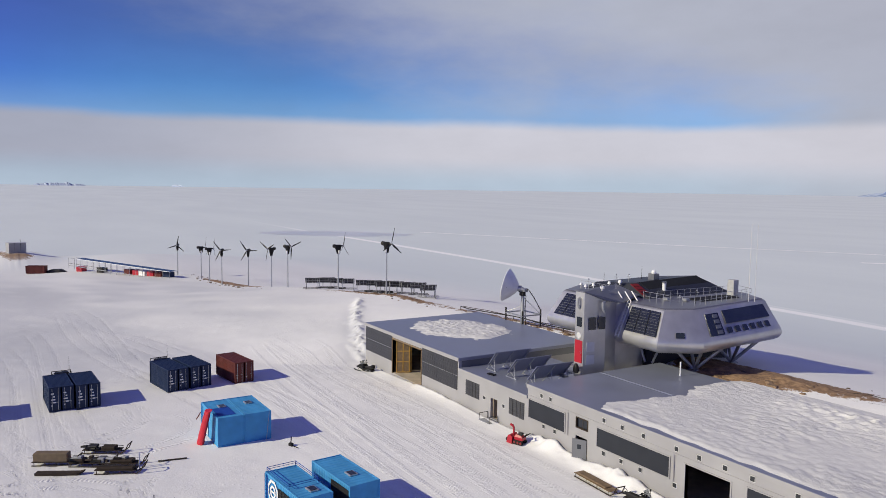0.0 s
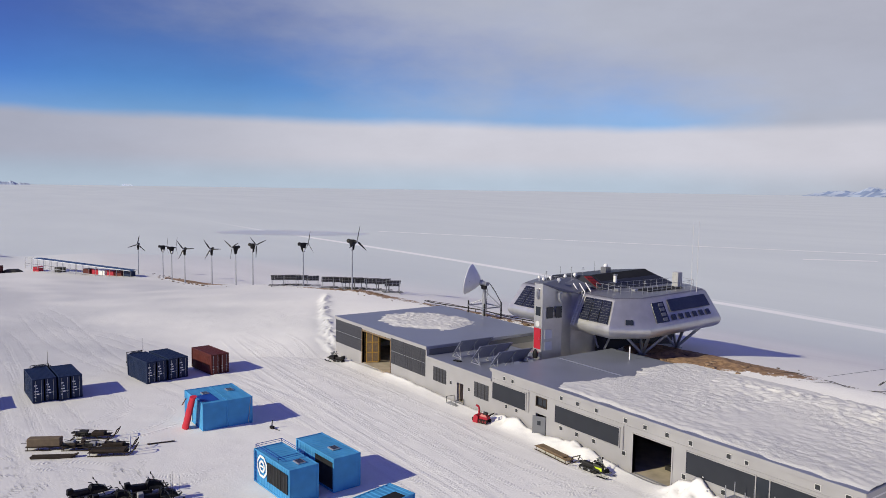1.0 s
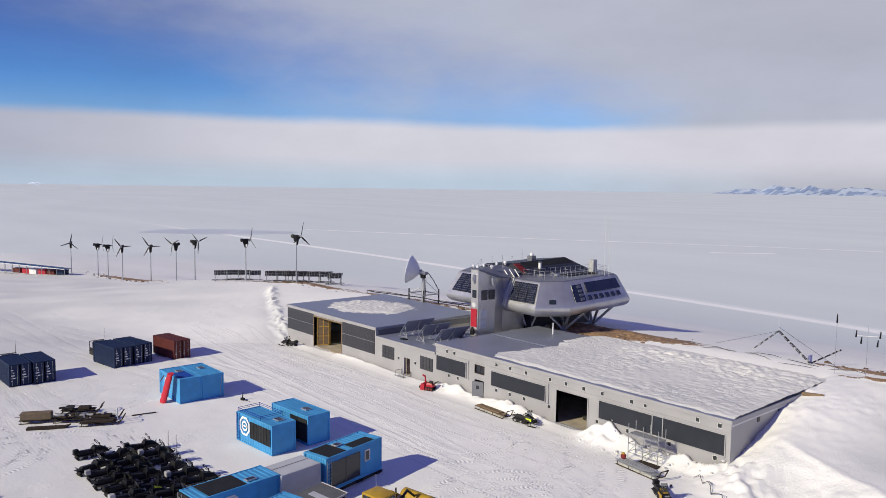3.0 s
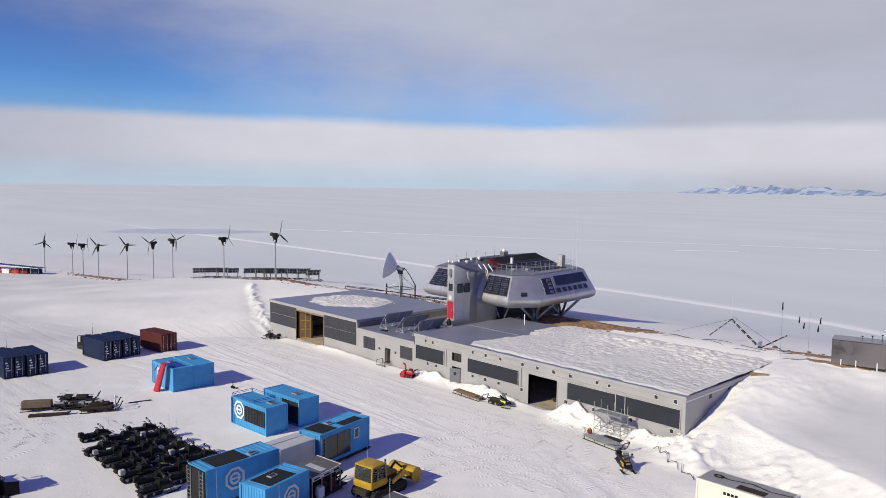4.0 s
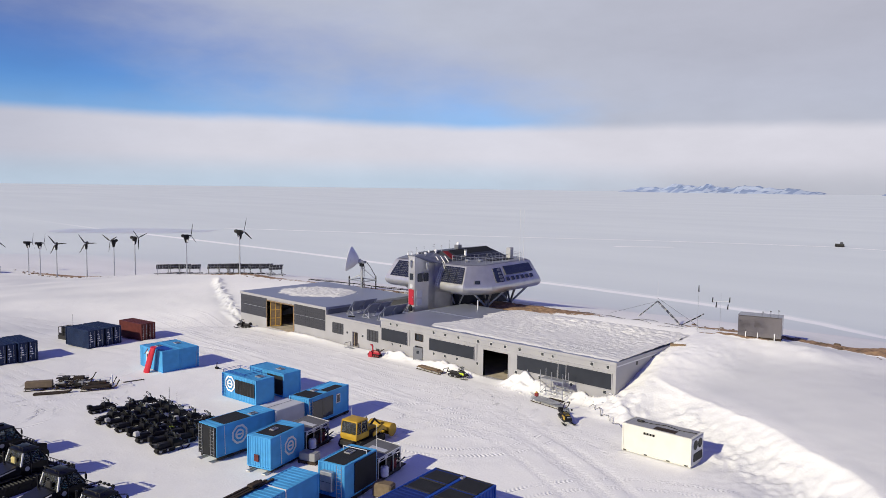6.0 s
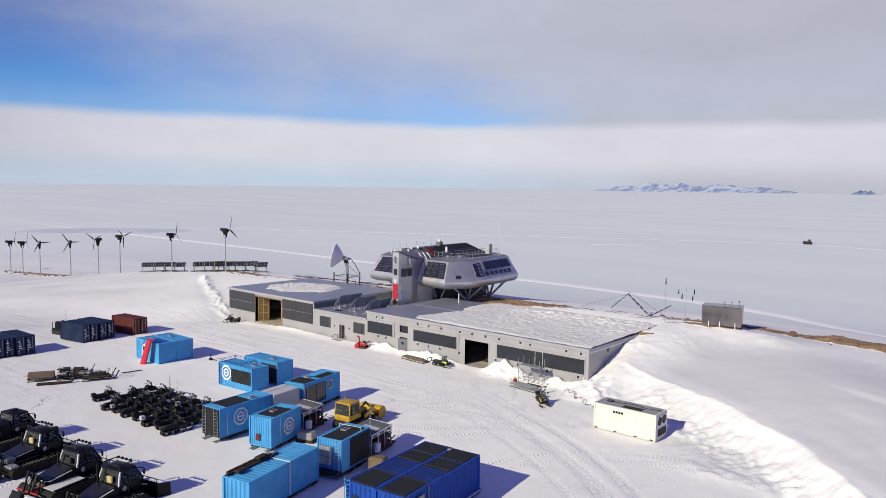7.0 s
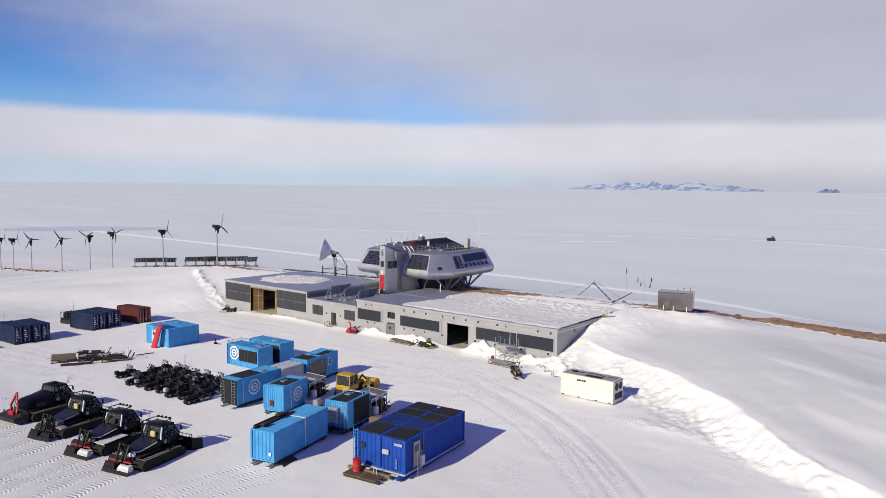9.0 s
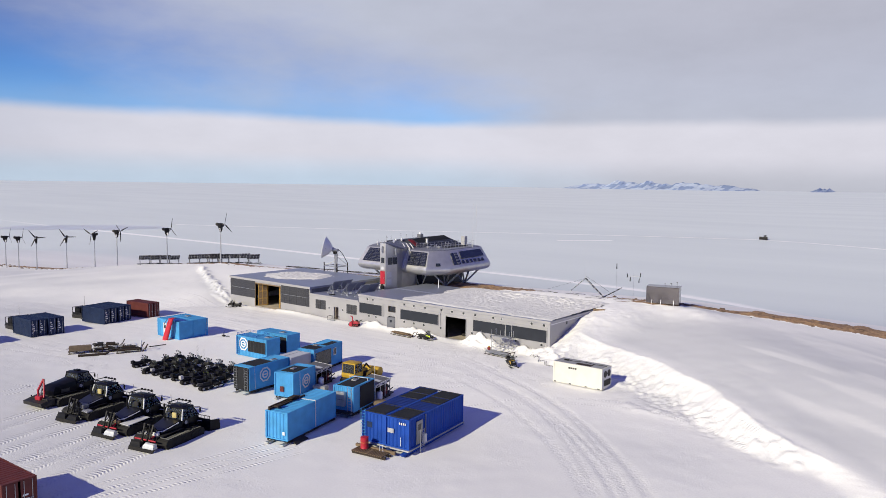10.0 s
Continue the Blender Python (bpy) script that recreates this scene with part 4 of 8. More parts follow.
for a, b, lo, hi in ((36.75, 41.95, 2.28, 4.02), (46.15, 54.0, 2.35, 3.95), (60.8, 66.6, 2.35, 4.05), (67.75, 73.5, 2.35, 4.1)):
    p = part("facade_panel", Shape().box(a, b, -0.06, -0.003, lo, hi, None, 0.015), M["panel_dark"], shop, "smooth charcoal facade panel")
    part("panel_edge", Shape().box(a - 0.08, a, -0.09, -0.003, lo - 0.08, hi + 0.08).box(b, b + 0.08, -0.09, -0.003, lo - 0.08, hi + 0.08).box(a, b, -0.09, -0.003, hi, hi + 0.08).box(a, b, -0.09, -0.003, lo - 0.08, lo), M["cladding"], p)
part("window_pane", Shape().box(66.65, 67.7, -0.05, -0.003, 2.35, 4.05), M["glass"], shop)
for x in (42.4, 54.45):
    part("down_pipe", Shape().rod((x, -0.1, 2.2), (x, -0.1, 4.3), 0.035), M["cladding"], shop)
for x in (38.6, 39.9, 46.9, 49.0, 51.3, 54.6, 56.7, 58.9, 61.1, 64.4, 71.0, 73.0):
    small_vent(shop, x, 4.78)
small_vent(shop, 65.85, 4.76, 0.36)
for x in (39.0, 40.6, 46.95, 49.0, 51.1, 54.55, 60.6, 64.1, 68.4, 72.7):
    small_vent(shop, x, 1.95)
part("window_frame", Shape().box(43.42, 43.52, -0.06, 0.25, 3.2, 4.18).box(44.88, 44.98, -0.06, 0.25, 3.2, 4.18).box(43.52, 44.88, -0.06, 0.25, 3.2, 3.28).box(43.52, 44.88, -0.06, 0.25, 4.1, 4.18).box(44.17, 44.23, 0.08, 0.16, 3.28, 4.1), M["timber_dark"], shop)
part("window_pane", Shape().box(43.52, 44.88, 0.1, 0.12, 3.28, 4.1), M["glass"], shop)
leaf = part("door_leaf", Shape().box(0, 1.35, 0, 0.06, 0, 2.05), M["parapet"], shop, "grey door standing ajar")
leaf.matrix_basis = pose(44.88, -0.02, 0.35, 0, 0, 205)
part("door_window", Shape().box(0.5, 0.85, -0.012, 0.072, 1.2, 1.6), M["glass"], leaf)
part("landing", Shape().box(42.7, 45.1, -1.6, -0.02, 0.15, 0.27), M["galv"], shop)
part("gate_frame", Shape().box(55.38, 55.5, -0.05, 0.3, 0.5, 4.0).box(59.4, 59.52, -0.05, 0.3, 0.5, 4.0).box(55.5, 59.4, -0.05, 0.3, 3.92, 4.0), M["cladding"], shop)
part("shelf_unit", Shape().box(56, 59.2, 7.0, 7.8, 0.5, 3.0), M["dark_steel"], shop)
part("work_stand", Shape().box(56.5, 58.5, 3.0, 4.6, 0.5, 0.9), M["dark_steel"], shop)
part("side_ledge", Shape().box(74.003, 74.05, 0.1, 10.5, 4.9, 5.05), M["frame_pale"], shop)
for y in (4.6, 8.4):
    part("side_vent", Shape().box(74.0, 74.05, y - 0.2, y + 0.2, 4.45, 4.85), M["vent"], shop)


def snow_sheet(name, x0, x1, y0, y1, z, inside, thick, label, seed):
    """Wind-carved snow lying on a roof wherever inside(x, y) is positive."""
    step = 0.17
    xs, ys = np.arange(x0, x1 + 0.01, step), np.arange(y0, y1 + 0.01, step)
    X, Y = np.meshgrid(xs, ys)
    cover = inside(X, Y)
    carve = 0.9 * value_noise(X, Y, 3.4, seed) + 0.45 * (0.35 - np.abs(2 * value_noise(X * 0.55 + Y * 0.4, Y, 0.55, seed + 1))) + 0.5 * value_noise(X, Y, 0.36, seed + 2)
    T = thick(X, Y) * smooth01(cover, 0, 0.8) * (1 + 0.95 * carve * (0.3 + 0.7 * smooth01(value_noise(X, Y, 7.0, seed + 3) + 0.45 * np.exp(-cover / 3.0), -0.12, 0.25)))
    Z = z + np.maximum(T, -0.04) - 0.02
    keep = cover > -0.25
    s, index = Shape(), -np.ones(X.shape, int)
    for (i, j) in zip(*np.nonzero(keep)):
        index[i, j] = len(s.v)
        s.v.append((X[i, j], Y[i, j], Z[i, j]))
    for i in range(X.shape[0] - 1):
        for j in range(X.shape[1] - 1):
            q = (index[i, j], index[i, j + 1], index[i + 1, j + 1], index[i + 1, j])
            if min(q) >= 0:
                s.f.append(tuple(int(k) for k in q))
    ob = new(name, mesh_of(name, s, M["snow"], True))
    ob.data.polygons.foreach_set("use_smooth", [True] * len(ob.data.polygons))
    return tagged(ob, label, "snow", kind="stuff")


snow_sheet("roof_snow", 2.5, 20.5, 2.0, 17.5, 5.4, lambda x, y: 1.6 * (1 - ((x - 10.2) / 7.6) ** 2 - ((y - 9.2) / 6.3) ** 2 + 0.22 * (x - 10.2) * (y - 9.2) / 40) + 0.9 * value_noise(x, y, 2.2, 31) + 0.5 * value_noise(x, y, 0.7, 32), lambda x, y: 0.26 + 0 * x, "patch of crusted snow on the garage roof", 30)
snow_sheet("roof_snow", 43.0, 74.1, 0.2, 19.5, 5.45, lambda x, y: np.minimum((x - 45.4 + 0.9 * np.sin(y * 0.5) + 1.3 * value_noise(x, y, 2.6, 41) + 0.9 * value_noise(x, y, 0.8, 42)) * 0.5, (y - 0.35 - 0.04 * (x - 44) * 0 + 0.5 * value_noise(x, y, 1.3, 43)) * 1.2), lambda x, y: 0.15 + 0.10 * smooth01(y, 3, 16) * smooth01(x, 50, 66) + 0.35 * bell(x, y, 62, 16.5, 8, 2.5), "wind-carved snow cover on the workshop roof", 40)

# ---- the polar station on its legs ----
station = thing("polar_station", 0, 0, 0, 0, "stainless-steel faceted polar station raised on slanting legs", "station building")
# plan of the widest line, counter-clockwise from the west end of the south front
BULGE = [(22.8, 13.4), (40.5, 13.1), (43.2, 16.8), (42.2, 31.0), (37.0, 35.6), (24.0, 35.6), (18.6, 30.5), (18.8, 18.0)]
EAVES = [(23.8, 15.1), (40.0, 14.5), (41.5, 17.3), (39.8, 31.0), (36.0, 33.2), (25.0, 33.2), (21.4, 29.5), (21.5, 19.0)]
BELLY = [(24.0, 15.2), (39.3, 15.0), (41.2, 18.2), (40.0, 30.2), (36.2, 33.4), (25.0, 33.4), (20.8, 29.8), (20.8, 18.9)]
CX, CY = 30.5, 24.6


def ring_of(poly, z, grow=1.0):
    return [(CX + (x - CX) * grow, CY + (y - CY) * grow, z) for x, y in poly]


def blend(p, q, t, z):
    return [(a[0] + (b[0] - a[0]) * t, a[1] + (b[1] - a[1]) * t, z) for a, b in zip(p, q)]


ZB, ZE = 8.75, 12.05
rings = [ring_of(BELLY, 7.5), blend(BELLY, BULGE, 0.35, 7.58), blend(BELLY, BULGE, 0.65, 7.78), blend(BELLY, BULGE, 0.86, 8.05), blend(BELLY, BULGE, 0.97, 8.4), ring_of(BULGE, ZB), blend(BULGE, EAVES, 0.06, ZB + 0.32), blend(BULGE, EAVES, 0.14, ZB + 0.6), blend(BULGE, EAVES, 0.94, ZE - 0.2), blend(BULGE, EAVES, 1.02, ZE - 0.05), blend(BULGE, EAVES, 1.12, ZE)]
shell = part("shell", Shape().loft(rings), M["steel"], station, "brushed stainless-steel shell", True)
part("roof_deck", Shape().loft([ring_of(EAVES, ZE + 0.003, 0.985), ring_of(EAVES, ZE + 0.1, 0.965)]), M["steel_dark"], station)


def on_wall(i, u, t, out=0.0):
    """A point on facade i, u along it and t up from the widest line to the eaves."""
    a, b = Vector((*BULGE[i], ZB + 0.35)), Vector((*BULGE[(i + 1) % 8], ZB + 0.35))
    c, d = Vector((*EAVES[i], ZE)), Vector((*EAVES[(i + 1) % 8], ZE))
    p = (a.lerp(b, u)).lerp(c.lerp(d, u), t)
    nrm = (b - a).cross(c - a).normalized()
    return p + nrm * out


def wall_plate(name, i, u0, u1, t0, t1, material, parent, out=0.07, thick=0.06, label=""):
    q = [on_wall(i, u, t, out) for u, t in ((u0, t0), (u1, t0), (u1, t1), (u0, t1))]
    return part(name, Shape().slab(*q, thick), material, parent, label)


# solar panels on the south front
for u0, u1, n in ((0.06, 0.34, 3), (0.728, 0.985, 3)):
    w = (u1 - u0) / n
    for k in range(n):
        pane = wall_plate("solar_panel", 0, u0 + k * w + 0.003, u0 + (k + 1) * w - 0.003, 0.09, 0.90, M["cells_big"], station, 0.10, 0.06, "dark solar panel with cell grid")
        for r in range(1, 9):
            t = 0.09 + 0.81 * r / 9
            a, b = on_wall(0, u0 + k * w + 0.004, t, 0.115), on_wall(0, u0 + (k + 1) * w - 0.004, t, 0.115)
            part("cell_line", Shape().rod(a, b, 0.014, n=4), M["steel_dark"], pane)
wall_plate("window", 1, 0.40, 0.60, 0.10, 0.27, M["glass"], station, 0.03)
# strip windows of the east front
wall_plate("window_band", 2, 0.10, 0.27, 0.12, 0.82, M["glass"], station, 0.03, 0.05)
band = wall_plate("window_band", 2, 0.33, 0.93, 0.44, 0.86, M["glass"], station, 0.03, 0.05, "long dark strip window")
for k in range(6):
    wall_plate("window", 2, 0.32 + k * 0.10, 0.375 + k * 0.10, 0.14, 0.33, M["glass"], station, 0.03, 0.05)
for k in range(4):
    wall_plate("hatch_rung", 2, 0.19, 0.25, 0.16 + 0.17 * k, 0.27 + 0.17 * k, M["parapet"], station, 0.06, 0.04)
# ladder up the south front
for u in (0.686, 0.712):
    part("ladder_rail", Shape().rod(on_wall(0, u, -0.2, 0.2), on_wall(0, u, 1.06, 0.2), 0.05), M["frame_pale"], station)
for k in range(12):
    t = -0.14 + k * 0.1
    part("ladder_rung", Shape().rod(on_wall(0, 0.686, t, 0.2), on_wall(0, 0.712, t, 0.2), 0.045), M["frame_pale"], station)

# stair tower
tower = part("tower", Shape().loft([[(33.5, 8.4, 4.0), (34.85, 8.4, 4.0), (35.0, 11.3, 4.0), (34.35, 13.4, 4.0), (34.5, 17.5, 4.0), (33.0, 17.0, 4.0), (33.3, 11.5, 4.0)], [(33.5, 8.4, 13.55), (34.85, 8.4, 13.55), (35.0, 11.3, 12.45), (34.35, 13.4, 12.1), (34.5, 17.5, 12.0), (31.5, 17.0, 12.9), (32.6, 11.5, 13.4)]]), M["steel"], station, "narrow steel stair tower")
part("tower_cap", Shape().loft([[(33.4, 8.3, 13.56), (34.95, 8.3, 13.56), (35.2, 11.4, 12.47), (35.1, 13.6, 12.15), (33.6, 17.6, 12.5), (29.8, 17.8, 13.2), (32.5, 11.5, 13.45)], [(33.4, 8.3, 13.66), (34.95, 8.3, 13.66), (35.2, 11.4, 12.57), (35.1, 13.6, 12.25), (33.6, 17.6, 12.6), (29.8, 17.8, 13.3), (32.5, 11.5, 13.55)]]), M["parapet"], station)
red_door = part("tower_door", Shape().box(33.62, 34.7, 8.33, 8.397, 6.1, 8.45), M["red"], tower, "bright red door")
part("door_handle", Shape().rod((34.55, 8.28, 7.1), (34.55, 8.28, 7.4), 0.025), M["galv"], red_door)
for z in (9.9,):
    part("tower_window", Shape().box(33.8, 34.55, 8.36, 8.398, z, z + 1.0), M["glass"], tower)
for y0, y1, z0, z1, mt in ((9.0, 9.85, 9.6, 10.9, "glass"), (10.2, 11.0, 9.6, 10.9, "glass"), (8.75, 9.75, 7.3, 8.3, "frame_pale"), (8.75, 9.75, 5.95, 6.95, "frame_pale")):
    part("tower_window" if mt == "glass" else "tower_plate", Shape().slab(*[(34.85 + (y - 8.4) * 0.155 + 0.03, y, z) for y, z in ((y0, z0), (y1, z0), (y1, z1), (y0, z1))], 0.05), M[mt], tower)
badge = part("badge", Shape().loft([[(34.15 + r * math.cos(a), 8.39 - d, 8.95 + r * math.sin(a)) for a in [i * math.pi / 8 for i in range(16)]] for r, d in ((0.34, 0), (0.34, 0.03))]), M["frame_pale"], tower, "round pale badge")
for x, y, z in ((34.2, 8.2, 12.3), (35.35, 10.6, 11.9)):
    part("vent_pipe", Shape().tube([(x, y + 0.2, z - 0.5), (x, y - 0.1, z - 0.1), (x, y - 0.1, z + 0.5), (x, y + 0.25, z + 0.6)], 0.13, 8), M["galv"], tower, "", True)
part("tower_step", Shape().box(33.2, 35.0, 7.4, 8.3, 5.75, 5.85).box(33.2, 35.0, 6.8, 7.4, 5.25, 5.35).box(33.2, 35.0, 6.2, 6.8, 4.75, 4.85), M["galv"], station)
# penthouse with its dark slopes
part("penthouse", Shape().loft([[(23.6, 18.6, ZE), (34.6, 18.4, ZE), (34.8, 32.0, ZE), (23.6, 32.0, ZE)], [(24.6, 19.6, 12.9), (31.2, 19.3, 13.55), (31.3, 29.6, 13.9), (24.6, 29.4, 13.1)]]), M["panel_dark"], station, "dark roof storey")
part("roof_panel", Shape().slab((34.0, 20.2, 12.25), (34.4, 31.2, 12.05), (31.5, 29.5, 13.93), (31.4, 19.8, 13.62), 0.05), M["bitumen"], station, "black sloping roof panels")
part("roof_panel", Shape().slab((36.4, 22.0, 12.26), (38.4, 22.2, 12.22), (38.2, 28.8, 12.22), (36.3, 28.8, 12.26), 0.05), M["bitumen"], station)
stair = part("roof_stair", Shape().slab((33.5, 18.5, 12.35), (33.8, 19.4, 12.35), (31.9, 19.1, 13.55), (31.6, 18.2, 13.55), 0.08), M["red_dark"], station, "red metal stair up to the roof")
for k in range(5):
    t = k / 4
    part("stair_edge", Shape().rod((33.5 - 1.9 * t, 18.5 - 0.3 * t, 12.42 + 1.2 * t), (33.8 - 1.9 * t, 19.4 - 0.3 * t, 12.42 + 1.2 * t), 0.03, n=4), M["dark_steel"], stair)
for k in range(3):
    part("tower_strut", Shape().rod((34.7 + 0.1 * k, 14.2 + 0.9 * k, 12.2), (33.6 + 0.1 * k, 14.4 + 0.9 * k, 13.1), 0.07, n=6), M["white_paint"], station)
# chimneys, sensors, rails
part("chimney", Shape().box(36.0, 36.9, 29.4, 30.3, ZE, 13.95, None, 0.05), M["crate"], station, "boxed grey steel chimney")
part("flue", Shape().rod((33.2, 22.0, ZE), (33.2, 22.0, 13.6), 0.22, n=14), M["white_paint"], station, "white flue pipe", True)
part("flue_cap", Shape().rod((33.2, 22.0, 13.61), (33.2, 22.0, 13.75), 0.28, n=14), M["steel_dark"], station)
for x, y, z in ((33.4, 12.2, 13.35), (29.6, 18.6, 13.2)):
    part("sat_dome", Shape().loft([[(x + r * math.cos(a), y + r * math.sin(a), z + h) for a in [i * math.pi / 5 for i in range(10)]] for r, h in ((0.10, 0.0), (0.10, 0.18), (0.24, 0.2), (0.26, 0.36), (0.18, 0.5), (0.04, 0.55))]), M["white_paint"], station, "", True)
for x, y, z, h in ((33.2, 10.4, 13.5, 1.1), (32.4, 15.2, 13.2, 1.6), (29.4, 20.2, 13.3, 0.9), (36.2, 24.0, ZE, 0.9), (37.4, 19.8, ZE, 0.7)):
    part("instrument_post", Shape().rod((x, y, z), (x, y, z + h), 0.025, n=5).rod((x - 0.3, y, z + h * 0.85), (x + 0.3, y, z + h * 0.85), 0.02, n=5).box(x - 0.06, x + 0.06, y - 0.06, y + 0.06, z + h, z + h + 0.14), M["galv"], station)
for x, y in ((35.8, 19.5), (37.2, 21.0), (36.6, 30.0)):
    part("deck_box", Shape().box(x - 0.35, x + 0.35, y - 0.25, y + 0.25, ZE + 0.1, ZE + 0.4, None, 0.04), M["galv"], station)
part("weather_box", Shape().box(29.6, 30.5, 23.2, 24.1, 13.3, 14.3), M["steel_dark"], station)
part("dome", Shape().loft([[(30.05 + r * math.cos(a), 23.65 + r * math.sin(a), z - 0.4) for a in [i * math.pi / 6 for i in range(12)]] for r, z in ((0.28, 14.7), (0.3, 14.85), (0.22, 15.05), (0.05, 15.15))]), M["white_paint"], station)
for x, y, z, h in ((26.0, 16.6, ZE, 0.55), (27.0, 16.9, ZE, 0.8), (24.2, 17.5, ZE, 0.5), (29.6, 16.9, ZE, 1.3)):
    part("sensor", Shape().rod((x, y, z), (x, y, z + h), 0.06).rod((x, y, z + h), (x, y, z + h + 0.3), 0.22, 0.12, 10), M["white_paint"], station)
for x, y, z, h in ((27.8, 24, 13.0, 2.0), (25.5, 20, 12.9, 1.2), (38.9, 20.5, ZE, 1.9)):
    part("whip_antenna", Shape().rod((x, y, z), (x, y, z + h), 0.03, 0.015, 5), M["dark_steel"], station)
for dx in (0.0, 0.45):
    part("mast", Shape().rod((40.3 + dx, 27.5 + dx, ZE), (40.3 + dx, 27.5 + dx, 20.6), 0.032, 0.025, 6), M["frame_pale"], station, "tall thin white aerial")


def railing(line, z, parent, h=1.0, gap=1.1):
    for a, b in zip(line, line[1:]):
        a3, b3 = Vector((*a, z)), Vector((*b, z))
        n = max(1, round((b3 - a3).length / gap))
        for k in range(n):
            p = a3.lerp(b3, k / n)
            part("rail_post", Shape().rod(p, p + Vector((0, 0, h)), 0.022, n=5), M["galv"], parent)
        part("hand_rail", Shape().rod(a3 + Vector((0, 0, h)), b3 + Vector((0, 0, h)), 0.022, n=5).rod(a3 + Vector((0, 0, h * 0.5)), b3 + Vector((0, 0, h * 0.5)), 0.016, n=5), M["galv"], parent)


railing([(34.6, 17.2), (38.6, 16.9), (40.1, 18.9), (38.5, 30.4), (36.3, 31.2)], ZE + 0.1, station)
railing([(34.9, 19.0), (35.3, 30.6)], ZE + 0.1, station, 0.9)
railing([(24.5, 17.2), (31.0, 17.0)], ZE + 0.1, station)


# slanting legs in clusters
def leg_cluster(x, y, spread):
    foot = ground_z(x, y)
    part("foot_plate", Shape().box(x - 0.5, x + 0.5, y - 0.5, y + 0.5, foot - 0.3, foot + 0.12), M["galv"], station)
    for dx, dy in spread:
        part("leg", Shape().rod((x, y, foot + 0.05), (x + dx, y + dy, 7.75), 0.17, 0.20, 10), M["galv"], station, "", True)


V4 = ((-2.2, -1.6), (2.2, -1.6), (-2.2, 1.8), (2.2, 1.8))
for x, y in ((39.2, 20.4), (38.4, 27.6), (31.5, 30.0), (24.0, 28.5), (24.0, 20.0), (31.5, 20.5)):
    leg_cluster(x, y, V4)
for x, y, dx, dy in ((36.0, 17.4, 1.3, 0.0), (35.2, 17.2, -1.4, 0.2)):
    part("leg", Shape().rod((x, y, 5.4), (x + dx, y + dy, 7.9), 0.12, 0.14, 10), M["galv"], station)
# dark block put in for the shaded hollow between stem and legs
part("under_shed", Shape().box(27, 35.6, 17.8, 30.5, 3.5, 7.4), M["panel_dark"], station, "dark block for the shaded space under the station")
part("roof_pole", Shape().rod((41.5, 15.5, 5.4), (41.5, 15.5, 6.9), 0.07), M["white_paint"], station)

# ---- frames on the low roof ----
def tilted_frame(x, y, z, rot, w, label):
    ob = thing("tilted_solar_panel", x, y, z, rot, label, "solar panel", "tilted frames on the low roof")
    part("panel", Shape().slab((-0.1, 0, 0.5), (-0.1, w, 0.5), (1.4, w, 2.2), (1.4, 0, 2.2), 0.06), M["roof_metal"], ob, "grey metal panel seen from its back")
    for py in (0.25, w / 2, w - 0.25):
        part("strut", Shape().rod((-0.55, py, 0.03), (1.35, py, 2.06), 0.045).rod((1.0, py, 0.03), (0.75, py, 1.35), 0.045).rod((0.1, py, 0.65), (1.0, py, 0.05), 0.035), M["galv"], ob)
        part("foot_bar", Shape().rod((-0.65, py, 0.03), (1.2, py, 0.03), 0.04), M["galv"], ob)
    return ob


for x, y, w in ((26.6, 2.2, 4.8), (30.2, 2.2, 4.8), (33.6, 2.2, 4.8)):
    tilted_frame(x, y, 4.3, 0, w, "tilted panel on a pale steel stand on the roof")
vent = thing("roof_box", 28.4, 1.4, 4.3, 10, "small dark box lying on the roof", "box")
part("body", Shape().box(-0.5, 0.5, -0.25, 0.25, 0, 0.12, None, 0.02), M["black"], vent)
sack = thing("equipment_bag", 35.4, 7.0, 5.45, 0, "black equipment bag by the red door", "bag")
part("body", Shape().loft([[(r * math.cos(a), r * 0.7 * math.sin(a), z) for a in [i * math.pi / 5 for i in range(10)]] for r, z in ((0.3, 0), (0.38, 0.3), (0.3, 0.7), (0.12, 0.95))]), M["black"], sack, "", True)

# ---- dish ----
dish = thing("dish_antenna", 10.2, 20.2, ground_z(10.2, 20.2), 0, "large white parabolic dish on a grey steel mount", "dish antenna")
bowl = Shape()
R0 = 2.35
rings = []
for k in range(7):
    r = R0 * k / 6
    rings.append([(r * math.cos(a), r * math.sin(a), 1.95 * (r / R0) ** 1.5) for a in [i * math.pi / 16 for i in range(32)]])
rings[0] = [(0.02 * math.cos(i * math.pi / 16), 0.02 * math.sin(i * math.pi / 16), 0) for i in range(32)]
back = [[(p[0] * 1.005, p[1] * 1.005, p[2] - 0.06) for p in rg] for rg in rings[::-1]]
bowl.loft(rings + back, cap=False)
b = part("bowl", bowl, M["white_paint"], dish, "shallow white reflector", True)
aim = Vector((-0.80, -0.64, 0.22)).to_track_quat("Z", "Y").to_matrix().to_4x4()
b.matrix_basis = Matrix.Translation((-1.45, -0.45, 5.35)) @ aim
part("feed_arm", Shape().rod((R0 * 0.8, 0, 1.3), (0, 0, 2.2), 0.04).rod((-R0 * 0.4, R0 * 0.7, 1.3), (0, 0, 2.2), 0.04).rod((-R0 * 0.4, -R0 * 0.7, 1.3), (0, 0, 2.2), 0.04), M["galv"], b)
part("hub", Shape().rod((0, 0, -0.7), (0, 0, 0.1), 0.3, 0.42, 14), M["galv"], b)
part("pedestal", Shape().rod((-1.1, 0, 0), (-1.1, 0, 4.6), 0.28, 0.24, 14), M["galv"], dish, "", True)
